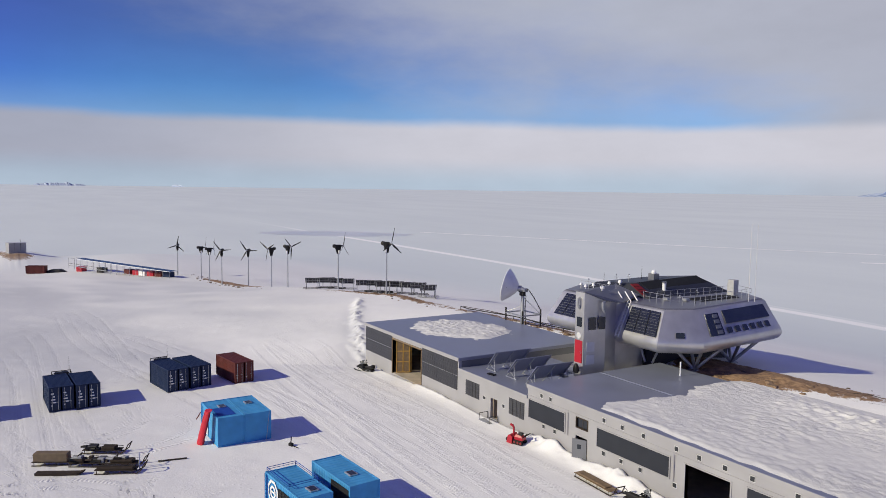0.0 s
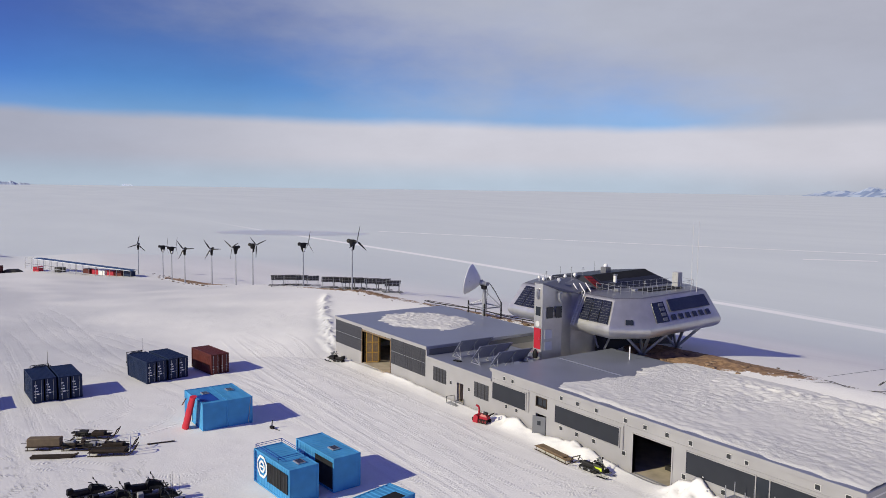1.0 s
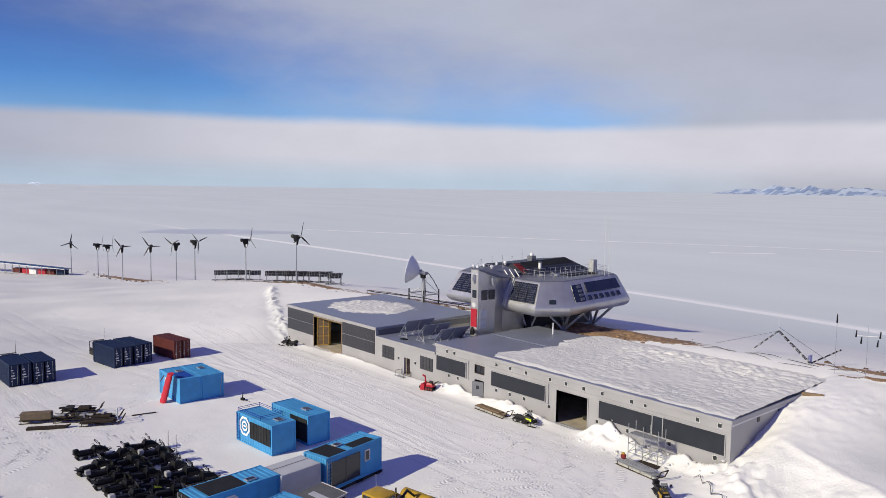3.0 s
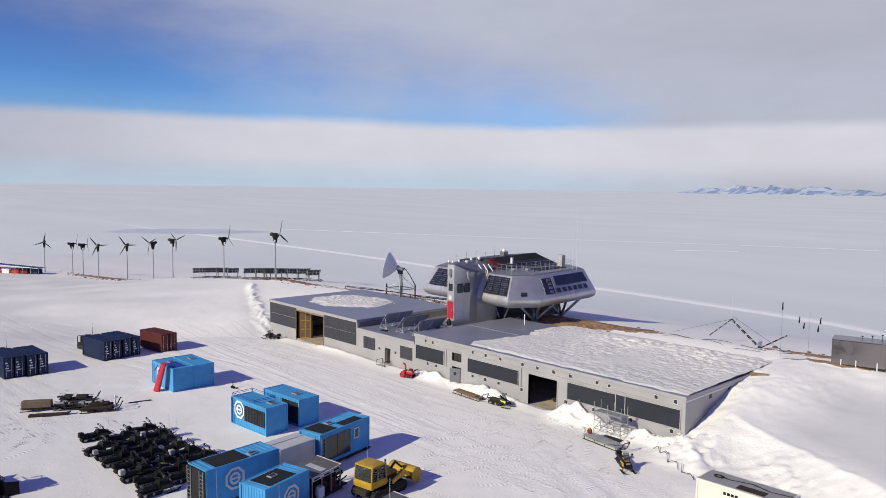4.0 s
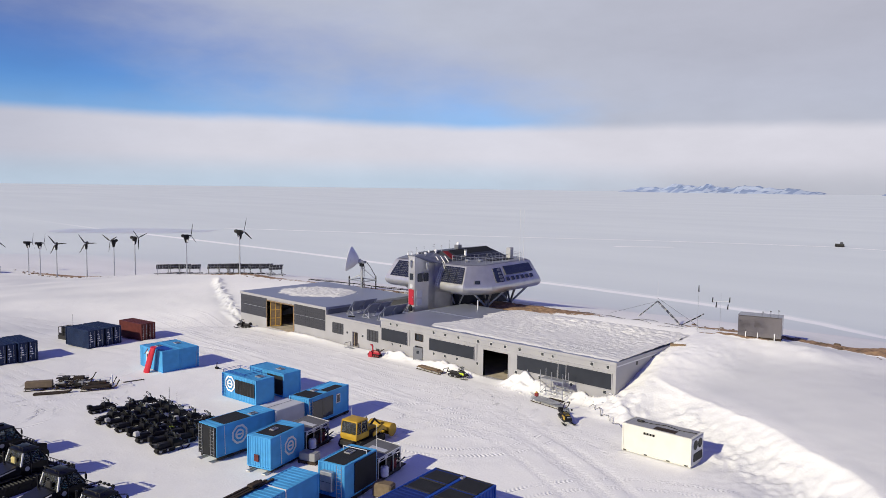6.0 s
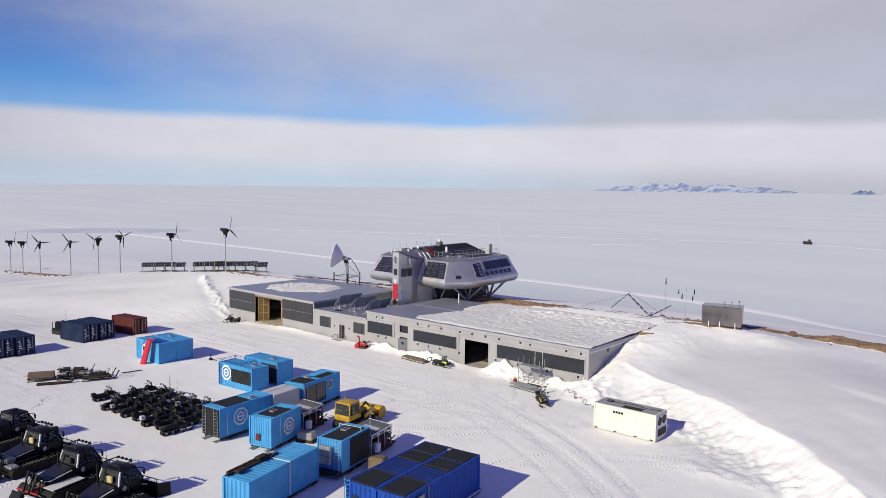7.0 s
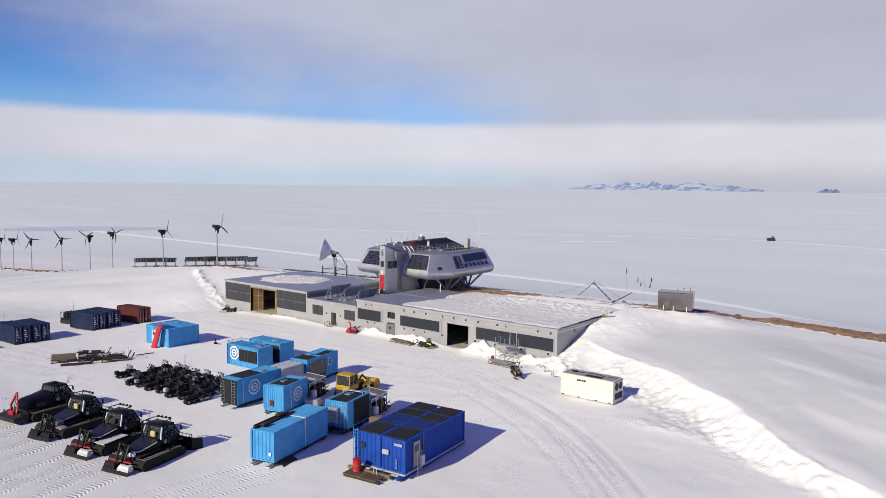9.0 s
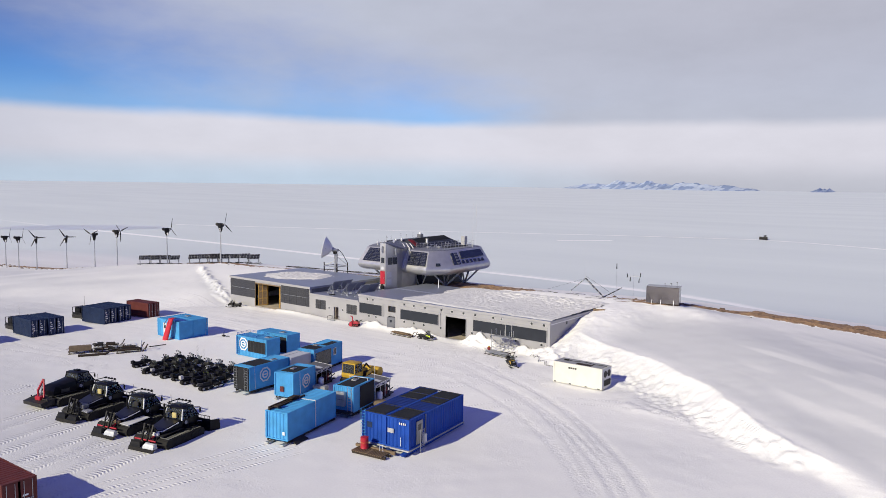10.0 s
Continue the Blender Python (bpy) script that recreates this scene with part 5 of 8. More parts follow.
part("yoke", Shape().box(-1.55, -0.75, -0.3, 0.3, 4.3, 4.9, None, 0.06).rod((-1.5, -0.35, 4.8), (-1.5, -0.35, 5.7), 0.1).rod((-1.5, 0.3, 4.8), (-1.5, -0.1, 5.7), 0.1), M["dark_steel"], dish)
part("drive_box", Shape().box(-1.0, -0.5, -0.2, 0.5, 4.9, 5.4, None, 0.05), M["galv"], dish)
part("counter_arm", Shape().tube([(-1.3, -0.2, 5.4), (-0.4, 0.5, 5.2), (0.3, 0.9, 4.2), (0.9, 1.7, 2.4)], 0.07, 6), M["dark_steel"], dish)
part("cable_bundle", Shape().tube([(-1.2, 0.1, 5.3), (-0.8, 0.35, 4.2), (-0.85, 0.3, 2.2), (-0.8, 0.4, 0.2)], 0.05, 5), M["black"], dish)
for x, y in ((-3.0, -1.5), (0.9, -1.5), (0.9, 1.7), (-3.0, 1.7)):
    part("post", Shape().rod((x, y, -0.6), (x, y, 2.5), 0.12, n=8), M["dark_steel"], dish)
part("platform", Shape().box(-3.1, 1.0, -1.6, -1.4, 1.7, 1.85).box(-3.1, 1.0, 1.6, 1.8, 1.7, 1.85).box(-3.1, -2.9, -1.4, 1.6, 1.7, 1.85).box(0.8, 1.0, -1.4, 1.6, 1.7, 1.85), M["galv"], dish)
for k in ((-1.1, 0, 4.2, 0.9, -1.4, 1.9), (-1.1, 0, 4.2, 0.9, 1.6, 1.9), (-1.1, 0, 2.8, -3.0, -1.4, 1.9)):
    part("brace", Shape().rod(k[:3], k[3:], 0.06), M["galv"], dish)

# ---- containers ----
def place(name, x, y, rot, label, category, group="", sink=0.05, z=None):
    return thing(name, x, y, (ground_z(x, y) if z is None else z) - sink, rot, label, category, group)


def ring_logo(parent, m, r, material):
    """An eight-sided ring with a plain disc ring inside it, flat on a wall; m puts it there."""
    def octo(k, z):
        return [(k * r * math.cos(a), k * r * math.sin(a), z) for a in [math.pi / 8 + i * math.pi / 4 for i in range(8)]]

    def disc(k, z):
        return [(k * r * math.cos(a), k * r * math.sin(a), z) for a in [i * math.pi / 12 for i in range(24)]]
    s = Shape()
    for f, a, b in ((octo, 1.0, 0.78), (disc, 0.52, 0.33)):
        s.loft([f(a, 0), f(a, 0.015), f(b, 0.015), f(b, 0)], cap=False)
    s.box(-0.45 * r, 0.45 * r, -0.08 * r, 0.08 * r, 0, 0.015)
    ob = part("emblem", s, material, parent, "pale eight-sided emblem")
    ob.matrix_basis = m
    return ob


SIDE = {"-y": lambda L, W: ((-L / 2, -W / 2), (L / 2, -W / 2)), "+x": lambda L, W: ((L / 2, -W / 2), (L / 2, W / 2)), "+y": lambda L, W: ((L / 2, W / 2), (-L / 2, W / 2)), "-x": lambda L, W: ((-L / 2, W / 2), (-L / 2, -W / 2))}


def wall_pose(L, W, side, u, z, out=0.0):
    """The pose of something flat on a container's side: its x along the wall, its y up, its z outwards."""
    a, b = (Vector((*p, 0)) for p in SIDE[side](L, W))
    way = (b - a).normalized()
    nrm = Vector((way.y, -way.x, 0))
    p = a.lerp(b, u) + nrm * out + Vector((0, 0, z))
    return Matrix(((way.x, 0, nrm.x, p.x), (way.y, 0, nrm.y, p.y), (0, 1, 0, p.z), (0, 0, 0, 1)))


def container(name, x, y, rot, L, W, H, paint, label, group, lift=0.15, doors="", flat=(), frame_paint=None, sled=False, roof_paint=None, z=None, pitch=0.28, marks=0):
    ob = place(name, x, y, rot, label, "container", group, 0.04, z)
    frame_paint = frame_paint or paint
    z0, z1 = lift, lift + H
    inset = 0.05
    for side in ("-y", "+x", "+y", "-x"):
        if side == doors:
            continue
        a, b = SIDE[side](L - 0.1, W - 0.1)
        if side in flat:
            (ax, ay), (bx, by) = a, b
            way = Vector((bx - ax, by - ay, 0)).normalized()
            nrm = Vector((way.y, -way.x, 0)) * 0.02
            s = Shape().slab((ax + nrm.x, ay + nrm.y, z0 + 0.1), (bx + nrm.x, by + nrm.y, z0 + 0.1), (bx + nrm.x, by + nrm.y, z1 - 0.08), (ax + nrm.x, ay + nrm.y, z1 - 0.08), 0.04)
        else:
            s = Shape().ribbed(a, b, z0 + 0.1, z1 - 0.08, 0.045 if pitch < 0.4 else 0.07, pitch)
        part("side_panel", s, paint, ob)
    roof = Shape()
    n = max(3, round(L / 0.42))
    prof = []
    for i in range(n):
        for f, up in ((0.0, 0), (0.35, 0), (0.5, 0.03), (0.85, 0.03)):
            prof.append((-L / 2 + 0.06 + (L - 0.12) * (i + f) / n, z1 - 0.05 + up))
    prof.append((L / 2 - 0.06, z1 - 0.05))
    k = len(prof)
    roof.add([(px, -W / 2 + 0.06, pz) for px, pz in prof] + [(px, W / 2 - 0.06, pz) for px, pz in prof], [(i, i + 1, k + i + 1, k + i) for i in range(k - 1)])
    part("roof_sheet", roof, roof_paint or paint, ob)
    part("underframe", Shape().box(-L / 2, L / 2, -W / 2, W / 2, z0, z0 + 0.12), frame_paint, ob)
    for sx in (-1, 1):
        for sy in (-1, 1):
            x0, y0 = sx * (L / 2 - 0.06), sy * (W / 2 - 0.06)
            part("corner_post", Shape().box(x0 - 0.075, x0 + 0.075, y0 - 0.075, y0 + 0.075, z0 + 0.121, z1, None, 0.012), frame_paint, ob)
    for sy in (-1, 1):
        part("top_rail", Shape().box(-L / 2 + 0.136, L / 2 - 0.136, sy * (W / 2 - 0.055) - 0.05, sy * (W / 2 - 0.055) + 0.05, z1 - 0.09, z1 - 0.005), frame_paint, ob)
    for sx in (-1, 1):
        part("top_rail", Shape().box(sx * (L / 2 - 0.055) - 0.05, sx * (L / 2 - 0.055) + 0.05, -W / 2 + 0.136, W / 2 - 0.136, z1 - 0.09, z1 - 0.005), frame_paint, ob)
    if doors:
        length = W if doors in ("+x", "-x") else L
        for k in (0, 1):
            m = wall_pose(L, W, doors, 0.25 + 0.5 * k, z0 + 0.13, -0.06)
            w = length / 2 - 0.16
            d = part("door", Shape().box(-w / 2, w / 2, 0, H - 0.24, 0, 0.04, None, 0.01), paint, ob)
            d.matrix_basis = m
            for t in (-0.28, 0.28):
                part("lock_bar", Shape().rod((t * w, 0.05, 0.07), (t * w, H - 0.3, 0.07), 0.022, n=6), M["galv"], d)
                part("lock_handle", Shape().box(t * w - 0.16, t * w + 0.06, 0.9, 0.95, 0.05, 0.1), M["galv"], d)
            for q in range(marks):
                part("marking", Shape().box(-w * 0.38 + 0.2 * (q % 2), -w * 0.38 + 0.2 * (q % 2) + 0.16 + 0.12 * (q % 3), 0.5 + q * 0.33, 0.5 + q * 0.33 + 0.13, 0.041, 0.048), M["white_paint"], d)
    if sled:
        for sy in (-1, 1):
            run = Shape().prism([(-L / 2 - 0.45, 0.10), (-L / 2 - 0.3, 0.0), (L / 2 + 0.3, 0.0), (L / 2 + 0.5, 0.22), (L / 2 + 0.4, 0.26), (L / 2 + 0.2, 0.12), (-L / 2 - 0.2, 0.12), (-L / 2 - 0.42, 0.14)], "y", sy * W * 0.34 - 0.2, sy * W * 0.34 + 0.2)
            part("sled_runner", run, M["galv"], ob)
            part("side_beam", Shape().box(-L / 2 + 0.1, L / 2 - 0.1, sy * W * 0.44 - 0.06, sy * W * 0.44 + 0.06, 0.16, z0 - 0.003), M["dark_steel"], ob)
            for px in (-L * 0.36, 0, L * 0.36):
                part("sled_box", Shape().box(px + 0.25, px + 0.95, sy * W * 0.46 - 0.12, sy * W * 0.46 + 0.12, 0.18, z0 - 0.02, None, 0.03), M["black"], ob) if sy < 0 else None
                part("sled_post", Shape().box(px - 0.1, px + 0.1, sy * W * 0.34 - 0.08, sy * W * 0.34 + 0.08, 0.121, z0), M["dark_steel"], ob)
    return ob


def ladder(parent, m, h, w=0.42, material=None, step=0.3):
    lad = part("ladder", Shape().rod((-w / 2, 0, 0.06), (-w / 2, h, 0.06), 0.025, n=6).rod((w / 2, 0, 0.06), (w / 2, h, 0.06), 0.025, n=6), material or M["galv"], parent)
    lad.matrix_basis = m
    first = None
    for k in range(1, int(h / step) + 1):
        if first is None:
            first = part("rung", Shape().rod((-w / 2, 0, 0.06), (w / 2, 0, 0.06), 0.018, n=5), material or M["galv"], lad)
            first.matrix_basis = Matrix.Translation((0, k * step - 0.1, 0))
        else:
            twin(first, lad, Matrix.Translation((0, k * step - 0.1, 0)))
    return lad


def roof_hatch(parent, x, y, z, w=0.9, d=0.7):
    h = part("roof_hatch", Shape().box(x - w / 2, x + w / 2, y - d / 2, y + d / 2, z - 0.02, z + 0.09, None, 0.02), M["steel"], parent)
    part("hatch_pane", Shape().box(x - w / 2 + 0.1, x + w / 2 - 0.1, y - d / 2 + 0.1, y + d / 2 - 0.1, z + 0.091, z + 0.11), M["glass"], h)


# dark pairs at the west of the yard
G = "dark containers in the yard"
container("shipping_container", -0.4, -47.0, 3, 6.06, 2.44, 2.75, M["navy"], "navy-blue steel shipping container with white-marked doors", G, 0.1, "+x", marks=5)
for x, y, rot in ((-0.55, -38.0, 3), (-0.3, -35.35, 3)):
    container("shipping_container", x, y, rot, 6.06, 2.44, 2.75, M["navy"], "navy-blue steel shipping container with white-marked doors", G, 0.1, "+x", marks=5)
for x, y, rot in ((-2.2, -25.75, 10), (-2.65, -22.95, 10)):
    container("shipping_container", x, y, rot, 6.06, 2.5, 2.75, M["navy"], "navy-blue steel shipping container with white-marked doors", G, 0.1, "+x", marks=5)
container("shipping_container", -2.0, -17.7, 8, 6.06, 2.44, 2.65, M["brown_red"], "rust-red steel shipping container beside navy ones", G, 0.1, "+x", marks=1)
container("shipping_container", 65.45, -66.65, 3, 6.06, 2.44, 2.6, M["brown_red"], "rust-red steel shipping container with worn doors", G, 0.1, "+x", marks=3)

# sky-blue station units
GB = "blue station units in the yard"
for k, y in enumerate((-25.2, -22.65)):
    c = container("field_container", 21.2, y, 1, 6.0, 2.5, 2.75, M["blue"], "sky-blue container hut joined to its twin", GB, 0.1, flat=("+x", "-y"))
    roof_hatch(c, -0.6, 0.1, 2.85)
    if k == 0:
        ladder(c, wall_pose(6.0, 2.5, "-y", 0.10, 0.2, 0.03), 2.5, 0.5, M["blue"])
        dw = part("entry_door", Shape().box(-0.45, 0.45, 0, 2.05, 0, 0.05), M["frame_pale"], c, "pale entry door")
        dw.matrix_basis = wall_pose(6.0, 2.5, "-y", 0.36, 0.25, 0.0)
        part("door_window", Shape().box(-0.25, 0.25, 1.2, 1.75, 0.051, 0.065), M["glass"], dw)
        part("roof_mat", Shape().box(-0.2, 2.4, -1.0, 0.6, 2.84, 2.862), M["blue_deep"], c)
    else:
        part("strap", Shape().tube([(2.95, 1.1, 2.85), (3.1, 0.75, 0.15)], 0.025, 5), M["galv"], c)

c = container("field_container", 41.9, -25.1, 5, 6.06, 2.5, 2.75, M["blue"], "sky-blue container hut with roof rails and vent grille", GB, 0.1, flat=("+x",))
ladder(c, wall_pose(6.06, 2.5, "-y", 0.07, 0.2, 0.03), 2.6, 0.5, M["blue_deep"])
ring_logo(c, wall_pose(6.06, 2.5, "-y", 0.24, 1.75, 0.0), 0.95, M["white_paint"])
grille = part("vent_grille", Shape().box(-1.65, 1.65, 0, 1.55, 0, 0.03), M["bitumen"], c, "dark vent grille in six bays")
grille.matrix_basis = wall_pose(6.06, 2.5, "-y", 0.68, 0.85, 0.0)
for k in range(7):
    part("grille_bar", Shape().box(-1.65 + k * 0.545 - 0.025, -1.65 + k * 0.545 + 0.025, 0, 1.55, 0.031, 0.06), M["slat"], grille)
roof_hatch(c, 1.9, 0.2, 2.85)
for a, b in (((-2.9, -1.15), (1.0, -1.15)), ((-2.9, 1.15), (1.0, 1.15)), ((-2.9, -1.15), (-2.9, 1.15)), ((1.0, -1.15), (1.0, 1.15))):
    part("roof_rail", Shape().rod((*a, 3.2), (*b, 3.2), 0.025, n=5).rod((*a, 3.05), (*b, 3.05), 0.018, n=5).rod((*a, 2.82), (*a, 3.2), 0.025, n=5).rod((*b, 2.82), (*b, 3.2), 0.025, n=5), M["blue_deep"], c)
c = container("field_container", 41.6, -21.3, 5, 6.06, 2.5, 2.75, M["blue"], "sky-blue container hut with one open dark side", GB, 0.1, flat=("+x",))
roof_hatch(c, 1.0, 0.0, 2.85)
# black sheet paints the shaded inside of the open side on the closed wall
part("open_front", Shape().box(0.2, 2.9, -1.285, -1.255, 0.35, 2.5), M["bitumen"], c)

# train of sledge units: dark-ended hut, grey link, hut with big window
c = container("sled_hut", 55.05, -34.45, 96, 6.4, 2.5, 2.75, M["blue"], "sky-blue sledge hut with black gable and roof mat", GB, 0.45, flat=("-y",), sled=True)
ring_logo(c, wall_pose(6.4, 2.5, "-y", 0.38, 1.95, 0.0), 0.9, M["frame_pale"])
part("gable_cover", Shape().box(-3.3, -3.21, -1.2, 1.2, 0.5, 3.1), M["bitumen"], c, "black gable panel")
for y in (-0.85, 0.85):
    ladder(c, wall_pose(6.4, 2.5, "-x", 0.5 + y / 2.5, 0.5, 0.12), 2.6, 0.5, M["galv"])
part("roof_mat", Shape().box(-2.3, 0.6, -1.1, 1.1, 3.19, 3.215), M["bitumen"], c)
roof_hatch(c, 1.2, -0.6, 3.2, 0.8, 0.5)
part("strap", Shape().tube([(-2.35, -1.2, 3.2), (-2.35, -1.3, 0.6)], 0.03, 5), M["frame_pale"], c)
c = container("sled_hut", 54.7, -29.45, 98, 3.6, 2.4, 2.6, M["grey_van"], "pale grey link hut between two blue ones", GB, 0.45, flat=("-y", "+y", "-x", "+x"), sled=True, roof_paint=M["grey_van"])
part("roof_cover", Shape().box(-1.74, 1.74, -1.14, 1.14, 3.035, 3.06, None, 0.008), M["grey_van"], c, "smooth pale roof cover")
part("roof_seam", Shape().box(-1.7, 1.7, 0.2, 0.24, 3.061, 3.085), M["parapet"], c)
c = container("sled_hut", 53.85, -24.25, 103, 6.4, 2.5, 2.75, M["blue"], "sky-blue sledge hut with a wide dark window", GB, 0.45, flat=("-y",), sled=True)
w = part("window", Shape().box(-1.65, 1.65, 0, 2.0, 0, 0.04), M["glass"], c, "wide dark window")
w.matrix_basis = wall_pose(6.4, 2.5, "-y", 0.33, 0.75, 0.0)
for t in (-1.65, 0, 1.6):
    part("mullion", Shape().box(t, t + 0.05, 0, 2.0, 0.041, 0.06), M["slat"], w)
w = part("side_window", Shape().box(-0.32, 0.32, 0, 0.95, 0, 0.05), M["frame_pale"], c)
w.matrix_basis = wall_pose(6.4, 2.5, "-y", 0.72, 1.7, 0.0)
part("pane", Shape().box(-0.22, 0.22, 0.1, 0.85, 0.051, 0.06), M["glass_blue"], w)
ladder(c, wall_pose(6.4, 2.5, "-y", 0.03, 0.5, 0.1), 2.5, 0.45)
part("roof_mat", Shape().box(-2.8, -0.9, -1.1, 1.1, 3.19, 3.215), M["bitumen"], c)
part("roof_mat", Shape().box(-0.1, 2.4, -1.1, -0.1, 3.19, 3.215), M["bitumen"], c)
roof_hatch(c, -0.5, 0.3, 3.2, 0.7, 0.6)


def engine_shelter(x, y, rot, label, L=3.4):
    """An open sledge with tanks and crates under a grey flat roof."""
    ob = place("equipment_sled", x, y, rot, label, "sled", GB)
    part("roof", Shape().slab((-L / 2, -1.25, 2.2), (L / 2, -1.25, 2.2), (L / 2, 1.25, 2.4), (-L / 2, 1.25, 2.4), 0.05), M["grey_roof"], ob, "weathered grey sheet roof")
    part("roof_edge", Shape().rod((-L / 2, -1.25, 2.21), (L / 2, -1.25, 2.21), 0.035, n=4).rod((L / 2, -1.25, 2.21), (L / 2, 1.25, 2.41), 0.035, n=4).rod((-L / 2, -1.25, 2.21), (-L / 2, 1.25, 2.41), 0.035, n=4), M["frame_pale"], ob)
    part("roof_patch", Shape().slab((-L * 0.1, -0.9, 2.235), (L * 0.08, -0.9, 2.235), (L * 0.08, 0.7, 2.363), (-L * 0.1, 0.7, 2.363), 0.01), M["grey_van"], ob)
    part("fascia", Shape().box(-L / 2, L / 2, -1.22, -1.17, 1.86, 2.14), M["grey_van"], ob)
    for k in range(3):
        part("fascia_slot", Shape().box(-L / 2 + 0.25 + k * L / 3, -L / 2 + 0.85 + k * L / 3, -1.235, -1.222, 1.93, 2.05), M["bitumen"], ob)
    for k in range(4):
        px = -L / 2 + 0.06 + k * (L - 0.12) / 3
        part("post", Shape().box(px - 0.04, px + 0.04, -1.2, -1.12, 0.45, 1.86), M["galv"], ob)
        part("post", Shape().box(px - 0.04, px + 0.04, 1.12, 1.2, 0.45, 2.3), M["galv"], ob)
    part("deck", Shape().box(-L / 2 - 0.5, L / 2 + 0.8, -1.2, 1.2, 0.33, 0.45), M["dark_steel"], ob)
    part("back_board", Shape().box(-L / 2 + 0.1, L / 2 - 0.1, 0.2, 0.3, 0.45, 2.2), M["bitumen"], ob)
    part("end_board", Shape().box(-L / 2 + 0.02, -L / 2 + 0.08, -1.1, 1.1, 0.45, 2.15), M["bitumen"], ob)
    tank = part("tank", Shape().loft([[(-0.75 + r * math.cos(a), -1.15 + r * math.sin(a), z) for a in [i * math.pi / 9 for i in range(18)]] for r, z in ((0.34, 0.46), (0.36, 0.5), (0.36, 1.15), (0.30, 1.25), (0.12, 1.28))]), M["white_paint"], ob, "white plastic tank", True)
    part("tank_lid", Shape().rod((-0.75, -1.15, 1.28), (-0.75, -1.15, 1.34), 0.13, n=12), M["crate"], tank)
    for k, (px, py, r, h, mt) in enumerate(((0.15, -0.75, 0.29, 0.9, "dark_steel"), (0.75, -0.8, 0.29, 0.9, "brown_red"), (1.3, -0.7, 0.27, 0.8, "red_dark"), (0.5, -0.25, 0.29, 0.9, "navy"))):
        dr = part("drum", Shape().loft([[(px + q * math.cos(a), py + q * math.sin(a), z) for a in [i * math.pi / 7 for i in range(14)]] for q, z in ((r, 0.45), (r + 0.015, 0.45 + h / 3), (r, 0.47 + h / 3), (r + 0.015, 0.45 + 2 * h / 3), (r, 0.47 + 2 * h / 3), (r, 0.45 + h))]), M[mt], ob, "", True)
    part("draped_cover", Shape().loft([[(0.3 + dx * w, -1.0 + dy, z) for dx, dy in ((-0.5, 0.1), (0.0, 0.0), (0.6, 0.05), (1.3, 0.12), (1.2, 0.7), (0.2, 0.75), (-0.4, 0.7))] for w, z in ((1.0, 0.95), (1.05, 1.3), (0.9, 1.6), (0.7, 1.68))]), M["black"], ob, "black draped cover", True)
    for k in range(3):
        part("jerry_can", Shape().box(-L / 2 - 0.42 + 0.24 * (k % 2), -L / 2 - 0.22 + 0.24 * (k % 2), -0.9 + 0.42 * k, -0.6 + 0.42 * k, 0.45, 0.9, None, 0.04), M["crate"] if k else M["brown_red"], ob)
    part("pipe", Shape().tube([(0.9, -1.0, 1.5), (0.9, -1.3, 1.7), (1.4, -1.35, 1.0)], 0.05, 6), M["black"], ob)
    for k in range(4):
        part("stowed_pole", Shape().rod((L / 2 - 0.2, -0.9 + 0.3 * k, 0.6 + 0.1 * k), (L / 2 + 1.0, -1.0 + 0.4 * k, 0.9 + 0.18 * (k % 2)), 0.05, n=6), M["black"], ob)
    for sy in (-1, 1):
        part("sled_runner", Shape().box(-L / 2 - 0.3, L / 2 + 0.4, sy * 0.85 - 0.15, sy * 0.85 + 0.15, 0.03, 0.2).box(-L / 2, L / 2, sy * 0.85 - 0.06, sy * 0.85 + 0.06, 0.2, 0.33), M["dark_steel"], ob)
    part("tow_bar", Shape().rod((L / 2 + 0.3, -0.7, 0.3), (L / 2 + 1.6, 0, 0.9), 0.06).rod((L / 2 + 0.3, 0.7, 0.3), (L / 2 + 1.6, 0, 0.9), 0.06), M["dark_steel"], ob)
    return ob


c = container("sled_hut", 60.5, -34.05, 106, 4.5, 2.5, 2.7, M["blue"], "short sky-blue sledge hut with an emblem", GB, 0.35, flat=("-y",), sled=True)
ring_logo(c, wall_pose(4.5, 2.5, "-y", 0.58, 1.7, 0.0), 0.84, M["frame_pale"])
part("roof_mat", Shape().box(-1.6, 1.1, -1.0, 0.9, 3.034, 3.055), M["bitumen"], c)
part("sticker", Shape().box(-2.33, -2.27, 0.0, 0.45, 0.9, 1.5), M["brown_red"], c)
roof_hatch(c, -0.2, 0.1, 3.06, 0.7, 0.5)
part("strap", Shape().tube([(-0.9, -1.2, 3.0), (-0.9, -1.3, 0.5)], 0.03, 5), M["frame_pale"], c)
engine_shelter(59.3, -29.9, 106, "open equipment sledge with grey roof, tank and generator")
case = place("crate", 62.5, -32.0, 20, "grey plastic crate on the snow beside a sledge hut", "crate", "loose crates")
part("body", Shape().box(-0.8, 0.8, -0.45, 0.45, 0.3, 1.0, None, 0.05), M["crate"], case)
part("pallet", Shape().box(-0.9, 0.9, -0.5, 0.5, 0.0, 0.3), M["timber_dark"], case)

c = container("sled_hut", 70.65, -41.7, 104, 8.1, 2.5, 2.65, M["blue"], "long sky-blue ribbed sledge container", GB, 0.4, sled=True, flat=("-y",), pitch=0.4)
part("strap", Shape().tube([(0.4, 1.2, 3.07), (0.4, -1.27, 3.08), (0.4, -1.3, 0.5)], 0.04, 5), M["frame_pale"], c)
